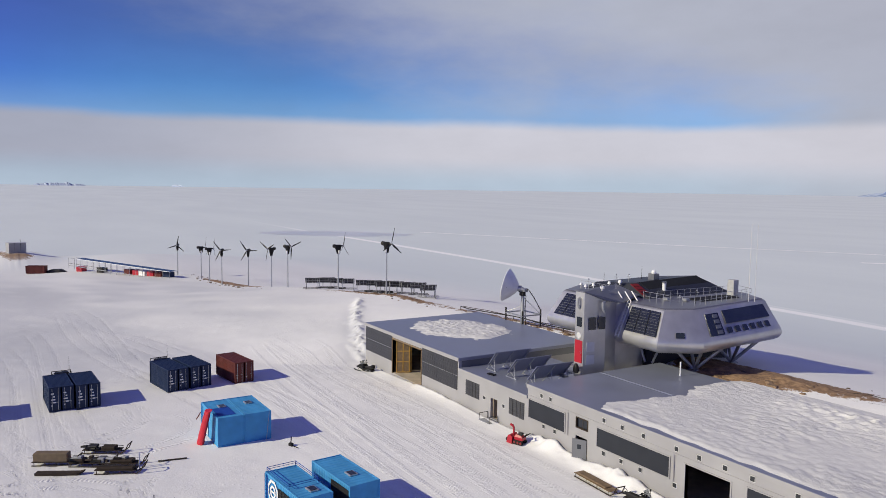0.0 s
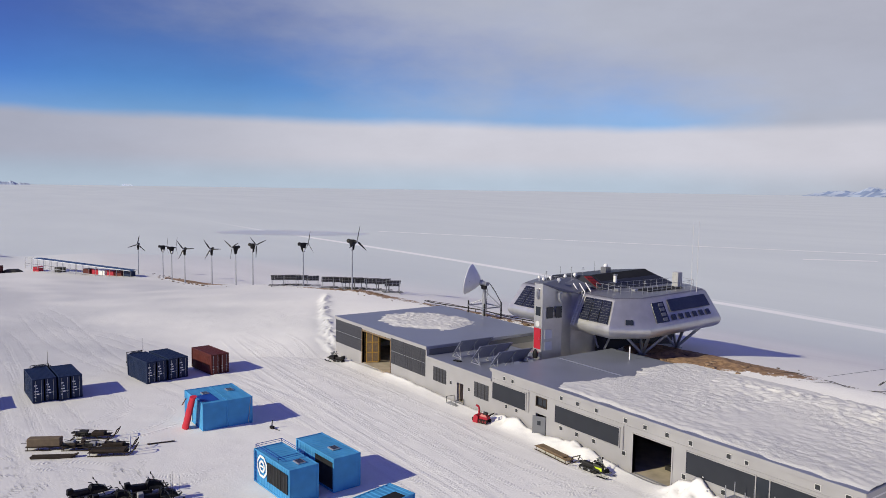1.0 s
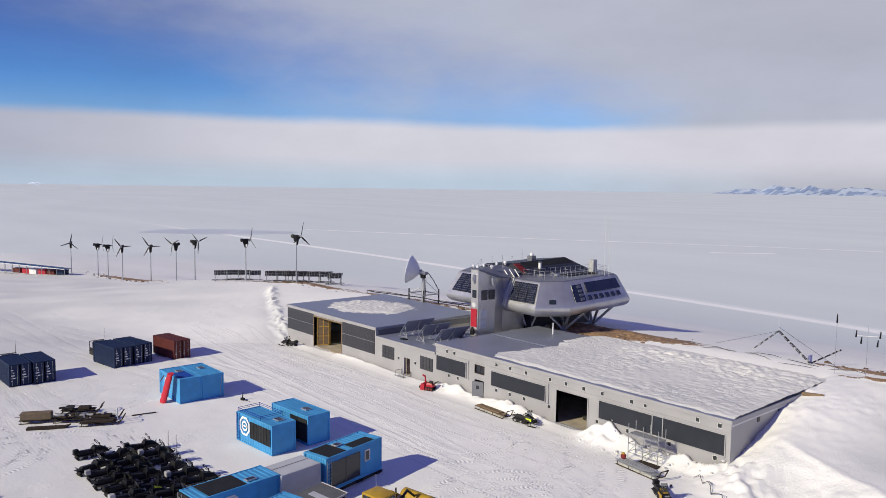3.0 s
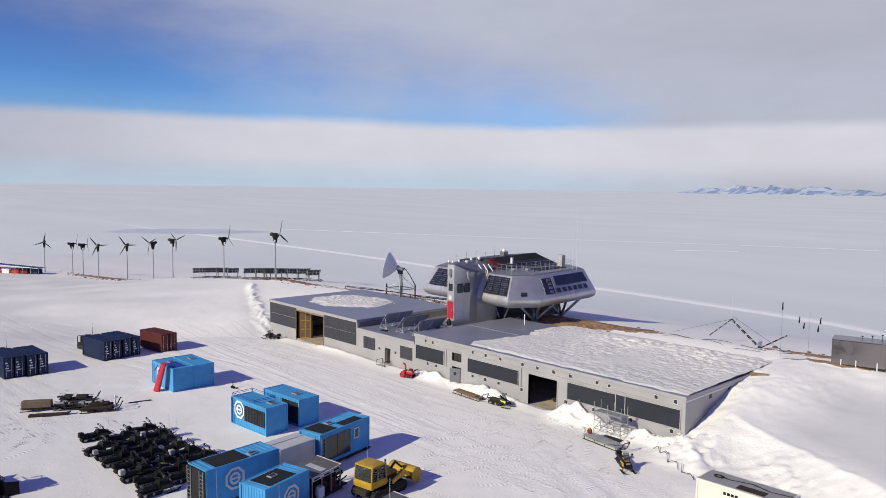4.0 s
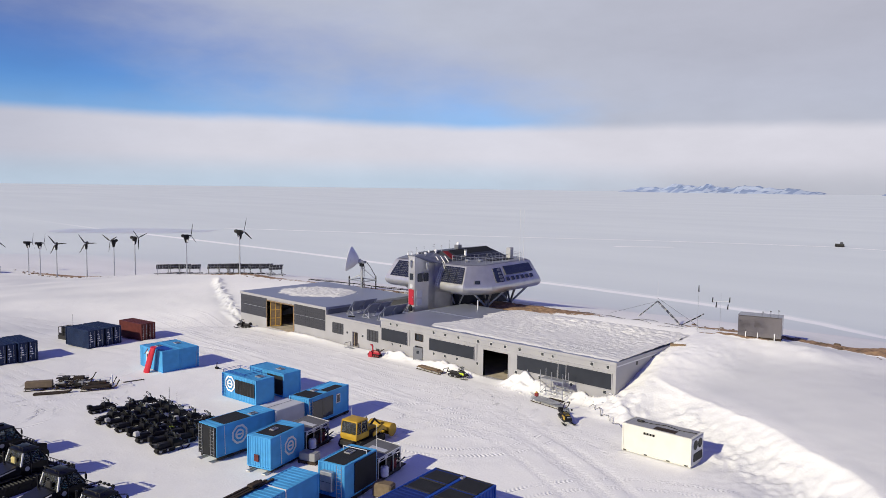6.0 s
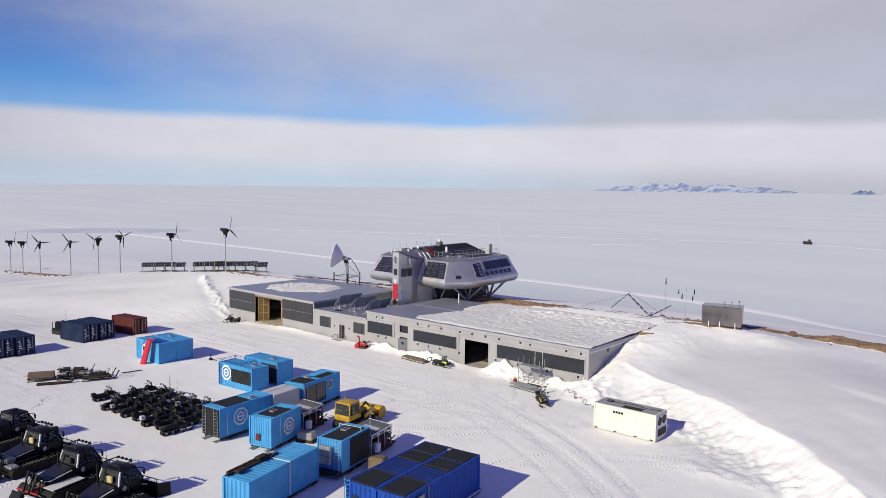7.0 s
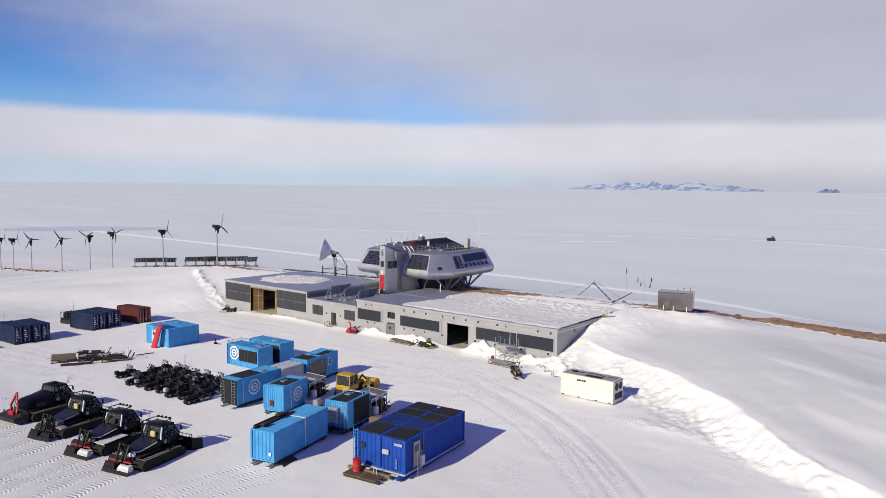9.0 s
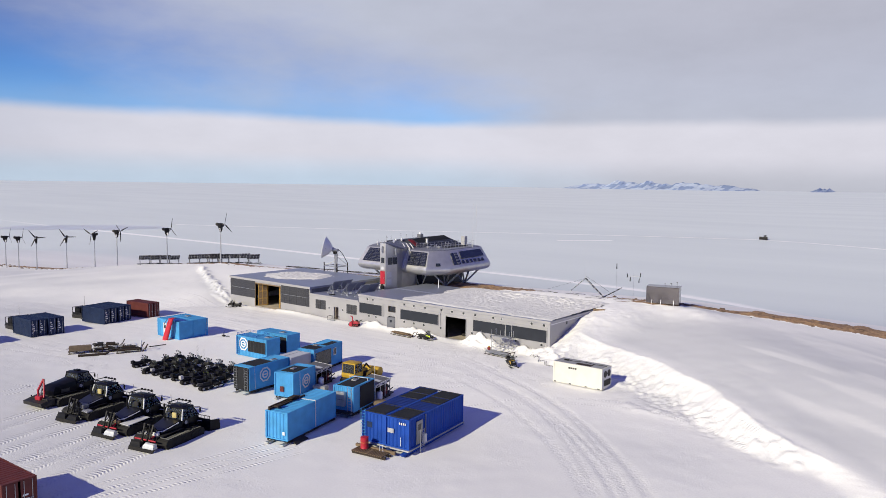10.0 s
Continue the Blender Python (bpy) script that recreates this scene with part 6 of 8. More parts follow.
part("roof_tray", Shape().box(-3.95, 0.9, 0.85, 1.05, 3.07, 3.2).box(-3.7, 0.6, 1.06, 1.22, 3.07, 3.26).box(-2.9, 1.4, 0.62, 0.82, 3.07, 3.16).box(-3.4, -2.6, 0.3, 0.8, 3.17, 3.34, None, 0.04).box(-0.9, 0.1, 0.55, 1.1, 3.27, 3.45, None, 0.05), M["timber_dark"], c, "timber and boxes stowed on the roof")
part("note", Shape().box(-4.09, -4.075, -0.95, -0.7, 0.95, 1.25), M["white_paint"], c)
part("side_ramp", Shape().slab((-3.4, -1.3, 0.35), (-1.8, -1.3, 0.35), (-1.6, -1.9, 0.02), (-3.6, -1.9, 0.02), 0.06), M["dark_steel"], c)

c = container("sled_hut", 69.9, -33.9, 104, 4.2, 2.5, 2.65, M["blue"], "short sky-blue sledge hut with a steel cabinet and ladder", GB, 0.5, flat=("-y",), sled=True)
part("roof_mat", Shape().box(-1.9, 1.7, -1.0, 0.9, 3.134, 3.155), M["bitumen"], c)
part("side_mat", Shape().box(-0.9, 2.0, -1.29, -1.255, 0.65, 3.0), M["bitumen"], c, "black side cover")
cab = part("steel_cabinet", Shape().box(-2.55, -2.13, -0.35, 0.75, 1.1, 2.6, None, 0.03), M["galv"], c, "two-door steel cabinet")
part("cabinet_seam", Shape().box(-2.556, -2.551, -0.3, 0.7, 1.8, 1.83), M["dark_steel"], cab)
ladder(c, wall_pose(4.2, 2.5, "-x", 0.85, 0.3, 0.2), 2.9, 0.45)
part("platform", Shape().box(-2.8, -2.1, -1.2, 1.2, 0.5, 0.6), M["dark_steel"], c)
roof_hatch(c, 0.5, 0.2, 3.16, 0.8, 0.6)
part("roof_rail", Shape().tube([(0.9, -1.1, 3.1), (0.9, -1.1, 3.4), (0.9, 1.1, 3.4), (0.9, 1.1, 3.1)], 0.03, 5), M["frame_pale"], c)
part("aerial", Shape().rod((2.1, -1.25, 0.5), (2.1, -1.25, 5.2), 0.03, 0.015, 5), M["frame_pale"], c)
engine_shelter(68.9, -29.9, 104, "open equipment sledge with grey roof and red cans")
g2 = place("generator", 72.4, -32.4, 20, "olive generator set standing beside the sledge hut", "generator")
part("body", Shape().box(-0.8, 0.8, -0.5, 0.5, 0.1, 1.2, None, 0.12), M["tarp"], g2)
part("panel", Shape().box(0.801, 0.83, -0.3, 0.3, 0.5, 1.0), M["black"], g2)

# big deep-blue double unit
GD = "deep-blue double unit"
for k, (x, y) in enumerate(((78.85, -36.05), (81.42, -35.75))):
    c = container("station_unit", x, y, 97.5, 9.7, 2.6, 2.75, M["blue_deep"], "deep-blue ribbed container unit with black roof mats", GD, 0.55, pitch=0.42, roof_paint=M["blue_roof"])
    for a, b in (((-4.5, -1.0), (-2.2, 1.0)), ((1.0, -1.1), (2.6, 1.0)), ((2.9, -1.1), (4.5, 1.0))) if k == 0 else (((-4.4, -1.0), (-1.8, 1.0)), ((0.6, -1.1), (2.4, 1.0)), ((2.7, -1.1), (4.6, 1.1))):
        part("roof_mat", Shape().box(a[0], b[0], a[1], b[1], 3.27, 3.30), M["bitumen"], c, "black roof mat")
    part("sled_base", Shape().box(-4.95, 4.95, -1.36, -1.2, 0.42, 0.55).box(-4.95, 4.95, 1.2, 1.36, 0.42, 0.55).box(-5.0, -4.86, -1.3, 1.3, 0.42, 0.55), M["crate"], c)
    for px in (-4.2, -2.1, 0.0, 2.1, 4.2):
        part("cross_member", Shape().box(px - 0.12, px + 0.12, -1.25, 1.25, 0.3, 0.42), M["dark_steel"], c)
    for q, px in enumerate((-4.7, -2.0, 0.8, 2.6, 4.7)):
        part("mat_batten", Shape().box(px - 0.04, px + 0.04, -1.15, 1.1, 3.3, 3.345), M["dark_steel"], c)
    for sy in (-0.9, 0.9):
        part("sled_runner", Shape().prism([(-5.5, 0.34), (-5.2, 0.03), (5.2, 0.03), (5.5, 0.34), (5.2, 0.30), (-5.2, 0.30)], "y", sy - 0.2, sy + 0.2), M["blue_deep"], c)
    if k == 0:
        ladder(c, wall_pose(9.7, 2.6, "-x", 0.08, 0.5, 0.1), 3.1, 0.45, M["blue"])
        part("grid_plate", Shape().box(-4.87, -4.835, 0.2, 0.75, 1.9, 2.4), M["navy"], c)
    else:
        ob = part("side_door", Shape().box(-0.5, 0.5, 0, 2.1, 0, 0.05), M["steel_dark"], c, "grey side door")
        ob.matrix_basis = wall_pose(9.7, 2.6, "-y", 0.17, 0.75, 0.0)
        part("door_window", Shape().box(-0.25, 0.25, 1.25, 1.8, 0.051, 0.065), M["glass"], ob)
        ladder(c, wall_pose(9.7, 2.6, "-y", 0.16, 0.1, 0.35), 2.1, 0.6)
        part("meter_box", Shape().box(-2.75, -2.35, -1.6, -1.32, 0.7, 1.5), M["frame_pale"], c)
        part("cable_duct", Shape().rod((-2.2, -1.36, 0.6), (-2.2, -1.36, 3.2), 0.05), M["parapet"], c)
        part("vent_plate", Shape().box(-4.88, -4.835, 0.35, 1.0, 1.85, 2.25), M["crate"], c)
        for q in range(4):
            part("marking", Shape().box(-4.88, -4.84, -0.95 + 0.2 * q, -0.85 + 0.2 * q, 2.75, 2.95), M["frame_pale"], c)
        part("marking", Shape().box(-4.88, -4.84, -0.45, -0.4, 0.8, 1.6), M["frame_pale"], c)
        roof_hatch(c, 4.4, 1.2, 3.3, 0.3, 0.3)
deck = place("boarding_deck", 80.3, -42.0, 8, "grating platform with timber edge in front of the blue unit", "platform")
part("edge_beam", Shape().box(-2.1, 2.2, 0.45, 0.7, 0.25, 0.5), M["timber"], deck)
sl = part("grating_bar", Shape().box(-0.05, 0.05, -0.85, 0.45, 0.32, 0.4), M["timber"], deck)
for k in range(16):
    twin(sl, deck, Matrix.Translation((-1.55 + k * 0.21, 0, 0)))
part("under_beam", Shape().box(-1.7, 1.9, -0.6, -0.45, 0.0, 0.32).box(-1.7, 1.9, 0.2, 0.35, 0.0, 0.25), M["timber_dark"], deck)
part("step_frame", Shape().tube([(0.7, 0.3, 0.4), (0.7, 0.3, 0.95), (1.05, 0.3, 0.95), (1.05, 0.3, 0.4)], 0.03, 5), M["frame_pale"], deck)
drum = place("fuel_drum", 79.45, -42.0, 0, "red steel drum standing on the grating", "drum", "", 0, ground_z(80.3, -42.0) + 0.36)
part("body", Shape().loft([[(r * math.cos(a), r * math.sin(a), z) for a in [i * math.pi / 9 for i in range(18)]] for r, z in ((0.36, 0), (0.38, 0.03), (0.36, 0.06), (0.36, 0.36), (0.38, 0.38), (0.36, 0.4), (0.36, 0.7), (0.38, 0.72), (0.36, 0.74), (0.36, 1.0), (0.38, 1.02), (0.34, 1.04))]), M["red"], drum, "", True)
part("strap", Shape().rod((0, 0, 0.56), (0, 0, 0.6), 0.375, n=18), M["yellow"], drum)

# white container by the bank
c = container("shipping_container", 84.2, -9.9, 1, 6.4, 2.5, 2.5, M["white"], "cream-white refrigerated shipping container by the snow bank", "single containers", 0.12, flat=("-y", "+x"))
part("roof_cover", Shape().box(-3.0, 3.0, -1.1, 1.1, 2.610, 2.625), M["crate"], c)
part("roof_patch", Shape().box(-0.4, 1.6, -1.0, -0.2, 2.626, 2.640), M["timber_dark"], c)
part("cable_coil", Shape().tube([(-2.1 + 0.35 * math.cos(a), 0.1 + 0.22 * math.sin(a), 2.68) for a in [i * 0.5 for i in range(13)]], 0.05, 5), M["black"], c)
part("cable_tangle", Shape().tube([(-2.0, 0.2, 2.65), (-1.2, 0.1, 2.65), (0.2, 0.5, 2.66), (1.6, 0.1, 2.65), (3.0, 0.3, 2.67), (3.3, 0.4, 1.6)], 0.035, 5), M["black"], c)
for k in range(4):
    part("writing_bar", Shape().box(-1.15 + k * 0.28, -0.95 + k * 0.28, -1.262, -1.256, 2.0, 2.2), M["black"], c)
mach = part("cooling_unit", Shape().box(3.2, 3.24, -1.1, 1.1, 0.3, 2.45), M["frame_pale"], c)
for y, z, r in ((-0.45, 1.9, 0.42), (0.5, 1.9, 0.42)):
    part("fan_guard", Shape().rod((3.241, y, z), (3.27, y, z), r, n=18), M["black"], mach)
part("control_box", Shape().box(3.241, 3.3, -0.8, 0.9, 0.5, 1.2), M["black"], mach)
for x in (-2.9, -0.9, 1.2, 2.8):
    part("fork_pocket", Shape().box(x - 0.15, x + 0.15, -1.262, -1.24, 0.14, 0.24), M["black"], c)

# ---- snow groomers ----
def track_belt(parent, x0, x1, y, wide, r, cleat_gap=0.26, dark=False):
    """A crawler track along x with its cleats."""
    def belt(rr):
        a = [(x1 + rr * math.cos(t), r + rr * math.sin(t)) for t in [-math.pi / 2 + i * math.pi / 8 for i in range(9)]]
        b = [(x0 + rr * math.cos(t), r + rr * math.sin(t)) for t in [math.pi / 2 + i * math.pi / 8 for i in range(9)]]
        return a + b
    out, inn = belt(r), belt(r - 0.07)
    s = Shape().loft([[(px, y - wide / 2, pz) for px, pz in out], [(px, y + wide / 2, pz) for px, pz in out]])
    tr = part("track", s, M["rubber"], parent, "rubber crawler track with cleats")
    n = int((x1 - x0) / cleat_gap)
    c = part("cleat", Shape().prism([(-0.04, -0.01), (0.04, -0.01), (0.012, 0.07), (-0.012, 0.07)], "y", y - wide * 0.46, y + wide * 0.46), M["dark_steel"] if dark else M["cleat"], tr)
    c.matrix_basis = Matrix.Translation((x0, 0, 2 * r))
    for k in range(1, n + 1):
        twin(c, tr, Matrix.Translation((x0 + k * cleat_gap, 0, 2 * r)))
    for k in range(n + 1):
        twin(c, tr, pose(x0 + k * cleat_gap, 0, 0.0, 180, 0, 0) @ Matrix.Translation((0, -2 * y, -0.03)))
    for k in range(5):
        wx = x0 + (x1 - x0) * k / 4
        part("road_wheel", Shape().rod((wx, y - wide * 0.52, r), (wx, y + wide * 0.52, r), r - 0.12, n=12), M["black"], tr)
    return tr


def framed_cab(parent, low, high, z0, z1, paint, roof_paint, rear_post=None, pane="glass_clear"):
    """A glazed cab: solid roof, slim corner and door posts, see-through panes. low and high: (x0, x1, half width)."""
    def at(fx, sy, fz):
        x0, x1, w = (low[i] + (high[i] - low[i]) * fz for i in range(3))
        return Vector((x0 + (x1 - x0) * fx, sy * w, z0 + (z1 - z0) * fz))
    roof = part("cab_roof", Shape().loft([[(high[0] - 0.06, -high[2] - 0.05, z1), (high[1] + 0.10, -high[2] - 0.05, z1), (high[1] + 0.10, high[2] + 0.05, z1), (high[0] - 0.06, high[2] + 0.05, z1)],
                                          [(high[0] - 0.04, -high[2] - 0.04, z1 + 0.12), (high[1] + 0.06, -high[2] - 0.04, z1 + 0.10), (high[1] + 0.06, high[2] + 0.04, z1 + 0.10), (high[0] - 0.04, high[2] + 0.04, z1 + 0.12)],
                                          [(high[0] + 0.18, -high[2] + 0.2, z1 + 0.2), (high[1] - 0.2, -high[2] + 0.2, z1 + 0.18), (high[1] - 0.2, high[2] - 0.2, z1 + 0.18), (high[0] + 0.18, high[2] - 0.2, z1 + 0.2)]]), roof_paint, parent, "", True)
    for sy in (-1, 1):
        for fx, r in ((0.0, 0.07), (0.42, 0.045), (1.0, 0.055)):
            mat = rear_post if rear_post and fx == 0.0 else paint
            part("cab_post", Shape().rod(at(fx, sy, 0), at(fx, sy, 1), r, n=6), mat, parent)
        for a, b in ((0.03, 0.40), (0.44, 0.97)):
            part("side_window", Shape().slab(at(a, sy * 0.98, 0.02), at(b, sy * 0.98, 0.02), at(b, sy * 0.98, 0.98), at(a, sy * 0.98, 0.98), 0.02 * sy), M[pane], parent)
    part("windscreen", Shape().slab(at(1, -0.94, 0.02), at(1, 0.94, 0.02), at(1, 0.94, 0.98), at(1, -0.94, 0.98), 0.02), M[pane], parent)
    part("rear_window", Shape().slab(at(0, 0.94, 0.02), at(0, -0.94, 0.02), at(0, -0.94, 0.98), at(0, 0.94, 0.98), 0.02), M[pane], parent)
    mid = (low[0] + low[1]) / 2
    part("driver_seat", Shape().box(mid - 0.35, mid + 0.2, -0.3, 0.3, z0 - 0.1, z0 + 0.18, None, 0.05).box(mid - 0.45, mid - 0.28, -0.28, 0.28, z0 + 0.1, z0 + 0.75, None, 0.05), M["seat"], parent)
    part("dashboard", Shape().box(low[1] - 0.5, low[1] - 0.12, -low[2] * 0.7, low[2] * 0.7, z0 - 0.05, z0 + 0.2, None, 0.05), M["black"], parent)
    return roof


def groomer(kind, x, y, rot, label):
    """Local +x is the front, where the blade is."""
    ob = place("snow_groomer", x, y, rot, label, "snow groomer", "row of snow groomers", 0.08)
    ob.scale = (1.08, 1.06, 1.12)
    for sy in (-1, 1):
        track_belt(ob, -1.75, 1.95, sy * 1.35, 1.15, 0.42)
    part("chassis", Shape().box(-2.1, 2.4, -0.75, 0.75, 0.42, 0.98, None, 0.05), M["dark_steel"], ob)
    # cab: tub below, glazed frame above
    tub = part("cab_tub", Shape().loft([[(0.55, -0.95, 0.95), (2.35, -0.9, 0.95), (2.35, 0.9, 0.95), (0.55, 0.95, 0.95)],
                                        [(0.48, -1.10, 1.3), (2.62, -1.02, 1.25), (2.62, 1.02, 1.25), (0.48, 1.10, 1.3)],
                                        [(0.5, -1.10, 1.72), (2.6, -1.0, 1.62), (2.6, 1.0, 1.62), (0.5, 1.10, 1.72)]]), M["dark_body"], ob, "black cab tub", True)
    post = M["frame_pale"] if kind != 0 else M["dark_body"]
    framed_cab(tub, (0.52, 2.56, 1.05), (0.78, 1.98, 0.9), 1.66, 2.56, M["dark_body"], M["dark_body"], post)
    for sy in (-1, 1):
        part("mirror", Shape().rod((2.1, sy * 0.95, 2.45), (2.35, sy * 1.38, 2.45), 0.03, n=5).rod((2.35, sy * 1.38, 2.0), (2.35, sy * 1.38, 2.5), 0.025, n=5), M["black"], tub)
        part("mirror_glass", Shape().loft([[(2.33 + d, sy * 1.42 + 0.10 * math.cos(a), 2.2 + 0.22 * math.sin(a)) for a in [i * math.pi / 5 for i in range(10)]] for d in (0.0, 0.06)]), M["black"], tub)
        part("door_badge", Shape().rod((0.95, sy * 1.085, 1.42), (0.95, sy * 1.13, 1.42), 0.17, n=14), M["crate"], tub, "round grey emblem")
        part("door_seam", Shape().box(1.25, 1.27, sy * 1.09 - 0.02, sy * 1.09 + 0.02, 1.0, 1.68), M["cleat"], tub)
        part("head_lamp", Shape().rod((2.58, sy * 0.75, 1.35), (2.66, sy * 0.75, 1.35), 0.11, n=10), M["crate"], tub)
        part("step", Shape().tube([(0.7, sy * 1.05, 0.95), (0.7, sy * 1.75, 0.98), (1.3, sy * 1.75, 0.98), (1.3, sy * 1.05, 0.95)], 0.035, 5), M["dark_steel"], ob)
    if kind:
        rack = part("roof_rack", Shape().tube([(0.75, -0.85, 2.95), (1.9, -0.8, 2.95), (1.9, 0.8, 2.95), (0.75, 0.85, 2.95), (0.75, -0.85, 2.95)], 0.03, 5), M["dark_steel"], tub)
        for px, py in ((0.8, -0.8), (0.8, 0.8), (1.85, -0.75), (1.85, 0.75)):
            part("rack_foot", Shape().rod((px, py, 2.66), (px, py, 2.95), 0.025, n=5), M["dark_steel"], rack)
        lamp = part("work_lamp", Shape().box(1.82, 1.98, -0.72, -0.52, 2.9, 3.06, None, 0.03), M["black"], rack)
        for k in range(1, 4):
            twin(lamp, rack, Matrix.Translation((0, k * 0.42, 0)))
        lamp = part("rear_lamp", Shape().box(0.66, 0.8, -0.7, -0.52, 2.86, 3.02, None, 0.03), M["dark_steel"], rack)
        twin(lamp, rack, Matrix.Translation((0, 1.2, 0)))
        part("aerial", Shape().rod((0.8, 0.4, 2.9), (0.7, 0.4, 3.7), 0.014, n=5), M["black"], rack)
    else:
        lamp = part("roof_vent", Shape().box(1.1, 1.6, -0.3, 0.3, 2.74, 2.86, None, 0.04), M["black"], tub)
    # engine deck: glossy lid with a bright rim, sloping to the rear
    if kind == 0:
        part("engine_hood", Shape().loft([[(-1.9, -0.85, 0.98), (0.48, -1.08, 0.98), (0.48, 1.08, 0.98), (-1.9, 0.85, 0.98)],
                                          [(-2.0, -0.95, 1.45), (0.46, -1.12, 1.6), (0.46, 1.12, 1.6), (-2.0, 0.95, 1.45)],
                                          [(-1.7, -0.8, 1.85), (0.46, -1.0, 2.05), (0.46, 1.0, 2.05), (-1.7, 0.8, 1.85)],
                                          [(-1.3, -0.45, 2.0), (0.46, -0.6, 2.25), (0.46, 0.6, 2.25), (-1.3, 0.45, 2.0)]]), M["dark_body"], ob, "high rounded black engine hood", True)
        part("hood_grille", Shape().box(-1.2, -0.3, -1.06, -1.0, 1.15, 1.5), M["vent"], ob)
    else:
        part("engine_hood", Shape().loft([[(-1.5, -0.8, 0.98), (0.48, -1.05, 0.98), (0.48, 1.05, 0.98), (-1.5, 0.8, 0.98)],
                                          [(-1.65, -0.85, 1.22), (0.46, -1.1, 1.5), (0.46, 1.1, 1.5), (-1.65, 0.85, 1.22)],
                                          [(-1.5, -0.8, 1.33), (0.46, -1.02, 1.72), (0.46, 1.02, 1.72), (-1.5, 0.8, 1.33)]]), M["dark_body"], ob, "black engine hood", True)
        part("deck_lid", Shape().slab((-1.5, -0.74, 1.36), (0.3, -0.95, 1.73), (0.3, 0.95, 1.73), (-1.5, 0.74, 1.36), 0.03), M["deck_gloss"], ob, "glossy sloping deck lid")
        part("deck_rim", Shape().tube([(0.1, -1.06, 1.62), (-0.9, -0.99, 1.44), (-1.5, -0.86, 1.32), (-1.66, -0.5, 1.27), (-1.66, 0.5, 1.27), (-1.5, 0.86, 1.32)], 0.045, 6), M["frame_pale"] if kind > 1 else M["galv"], ob, "bright deck rim", True)
        part("exhaust", Shape().rod((0.25, 0.72, 1.6), (0.25, 0.72, 3.0 if kind == 3 else 2.55), 0.085, n=10), M["black"], ob, "", True)
        part("rear_box", Shape().box(0.32, 0.5, -0.55, -0.05, 1.85, 2.3, None, 0.04), M["cream"] if kind in (1, 3) else M["dark_steel"], ob)
        part("wiper_motor", Shape().box(0.4, 0.52, 0.2, 0.5, 2.2, 2.4, None, 0.03), M["dark_steel"], ob)
    for sy in (-1, 1):
        part("track_guard", Shape().loft([[(-1.95, sy * 0.82, 1.0), (0.5, sy * 0.82, 1.06), (0.5, sy * (1.9 if kind == 2 else 1.25), 1.04), (-1.95, sy * (1.9 if kind == 2 else 1.25), 0.98)],
                                          [(-1.95, sy * 0.82, 1.05), (0.5, sy * 0.82, 1.11), (0.5, sy * (1.9 if kind == 2 else 1.25), 1.09), (-1.95, sy * (1.9 if kind == 2 else 1.25), 1.03)]]), M["frame_pale"] if kind == 2 else M["dark_steel"], ob)
    # rear gear
    if kind == 0:
        part("rear_bin", Shape().loft([[(-3.6, -1.5, 0.35), (-2.3, -1.5, 0.35), (-2.3, 1.5, 0.35), (-3.6, 1.5, 0.35)], [(-3.7, -1.4, 0.72), (-2.2, -1.5, 0.95), (-2.2, 1.5, 0.95), (-3.7, 1.4, 0.72)]]), M["dark_steel"], ob)
        crane = part("crane", Shape().tube([(-2.9, 0.1, 0.8), (-2.95, 0.1, 1.7), (-2.5, -0.2, 2.75)], 0.11, 8).tube([(-2.5, -0.2, 2.75), (-2.75, -0.6, 1.5), (-2.9, -0.7, 1.05)], 0.085, 8), M["red"], ob, "red folding crane", True)
        part("crane_base", Shape().box(-3.15, -2.6, -0.45, 0.4, 0.75, 1.15, None, 0.06), M["red"], crane)
        part("ram", Shape().rod((-2.85, 0.0, 1.0), (-2.62, -0.15, 2.2), 0.055), M["galv"], crane)
        part("outrigger", Shape().rod((-2.9, -1.3, 0.2), (-2.9, -1.3, 1.05), 0.07).rod((-2.9, 1.3, 0.2), (-2.9, 1.3, 1.05), 0.07).rod((-2.9, -1.3, 0.9), (-2.9, 1.3, 0.9), 0.07), M["dark_steel"], crane)
    else:
        part("lift_frame", Shape().tube([(-1.75, -0.5, 0.9), (-2.2, -0.5, 1.95), (-2.65, -0.4, 0.7)], 0.07, 6).tube([(-1.75, 0.5, 0.9), (-2.2, 0.5, 1.95), (-2.65, 0.4, 0.7)], 0.07, 6).rod((-2.2, -0.5, 1.95), (-2.2, 0.5, 1.95), 0.06), M["dark_steel"], ob)
        for sy in (-1, 1):
            part("lift_ram", Shape().rod((-1.7, sy * 0.25, 0.9), (-2.3, sy * 0.28, 2.05), 0.09, n=8).rod((-2.3, sy * 0.28, 2.05), (-2.75, sy * 0.3, 0.8), 0.06, n=8), M["black"], ob, "", True)
            part("tiller_hood", Shape().loft([[(-3.12, sy * 0.15, 0.30), (-2.7, sy * 0.15, 0.34), (-2.7, sy * 1.45, 0.34), (-3.12, sy * 1.38, 0.30)], [(-3.08, sy * 0.18, 0.52), (-2.75, sy * 0.18, 0.66), (-2.75, sy * 1.42, 0.66), (-3.04, sy * 1.34, 0.52)], [(-2.98, sy * 0.3, 0.66), (-2.85, sy * 0.3, 0.76), (-2.85, sy * 1.4, 0.76), (-2.98, sy * 1.3, 0.66)]]), M["black"] if kind == 1 or sy > 0 else M["galv"], ob, "", True)
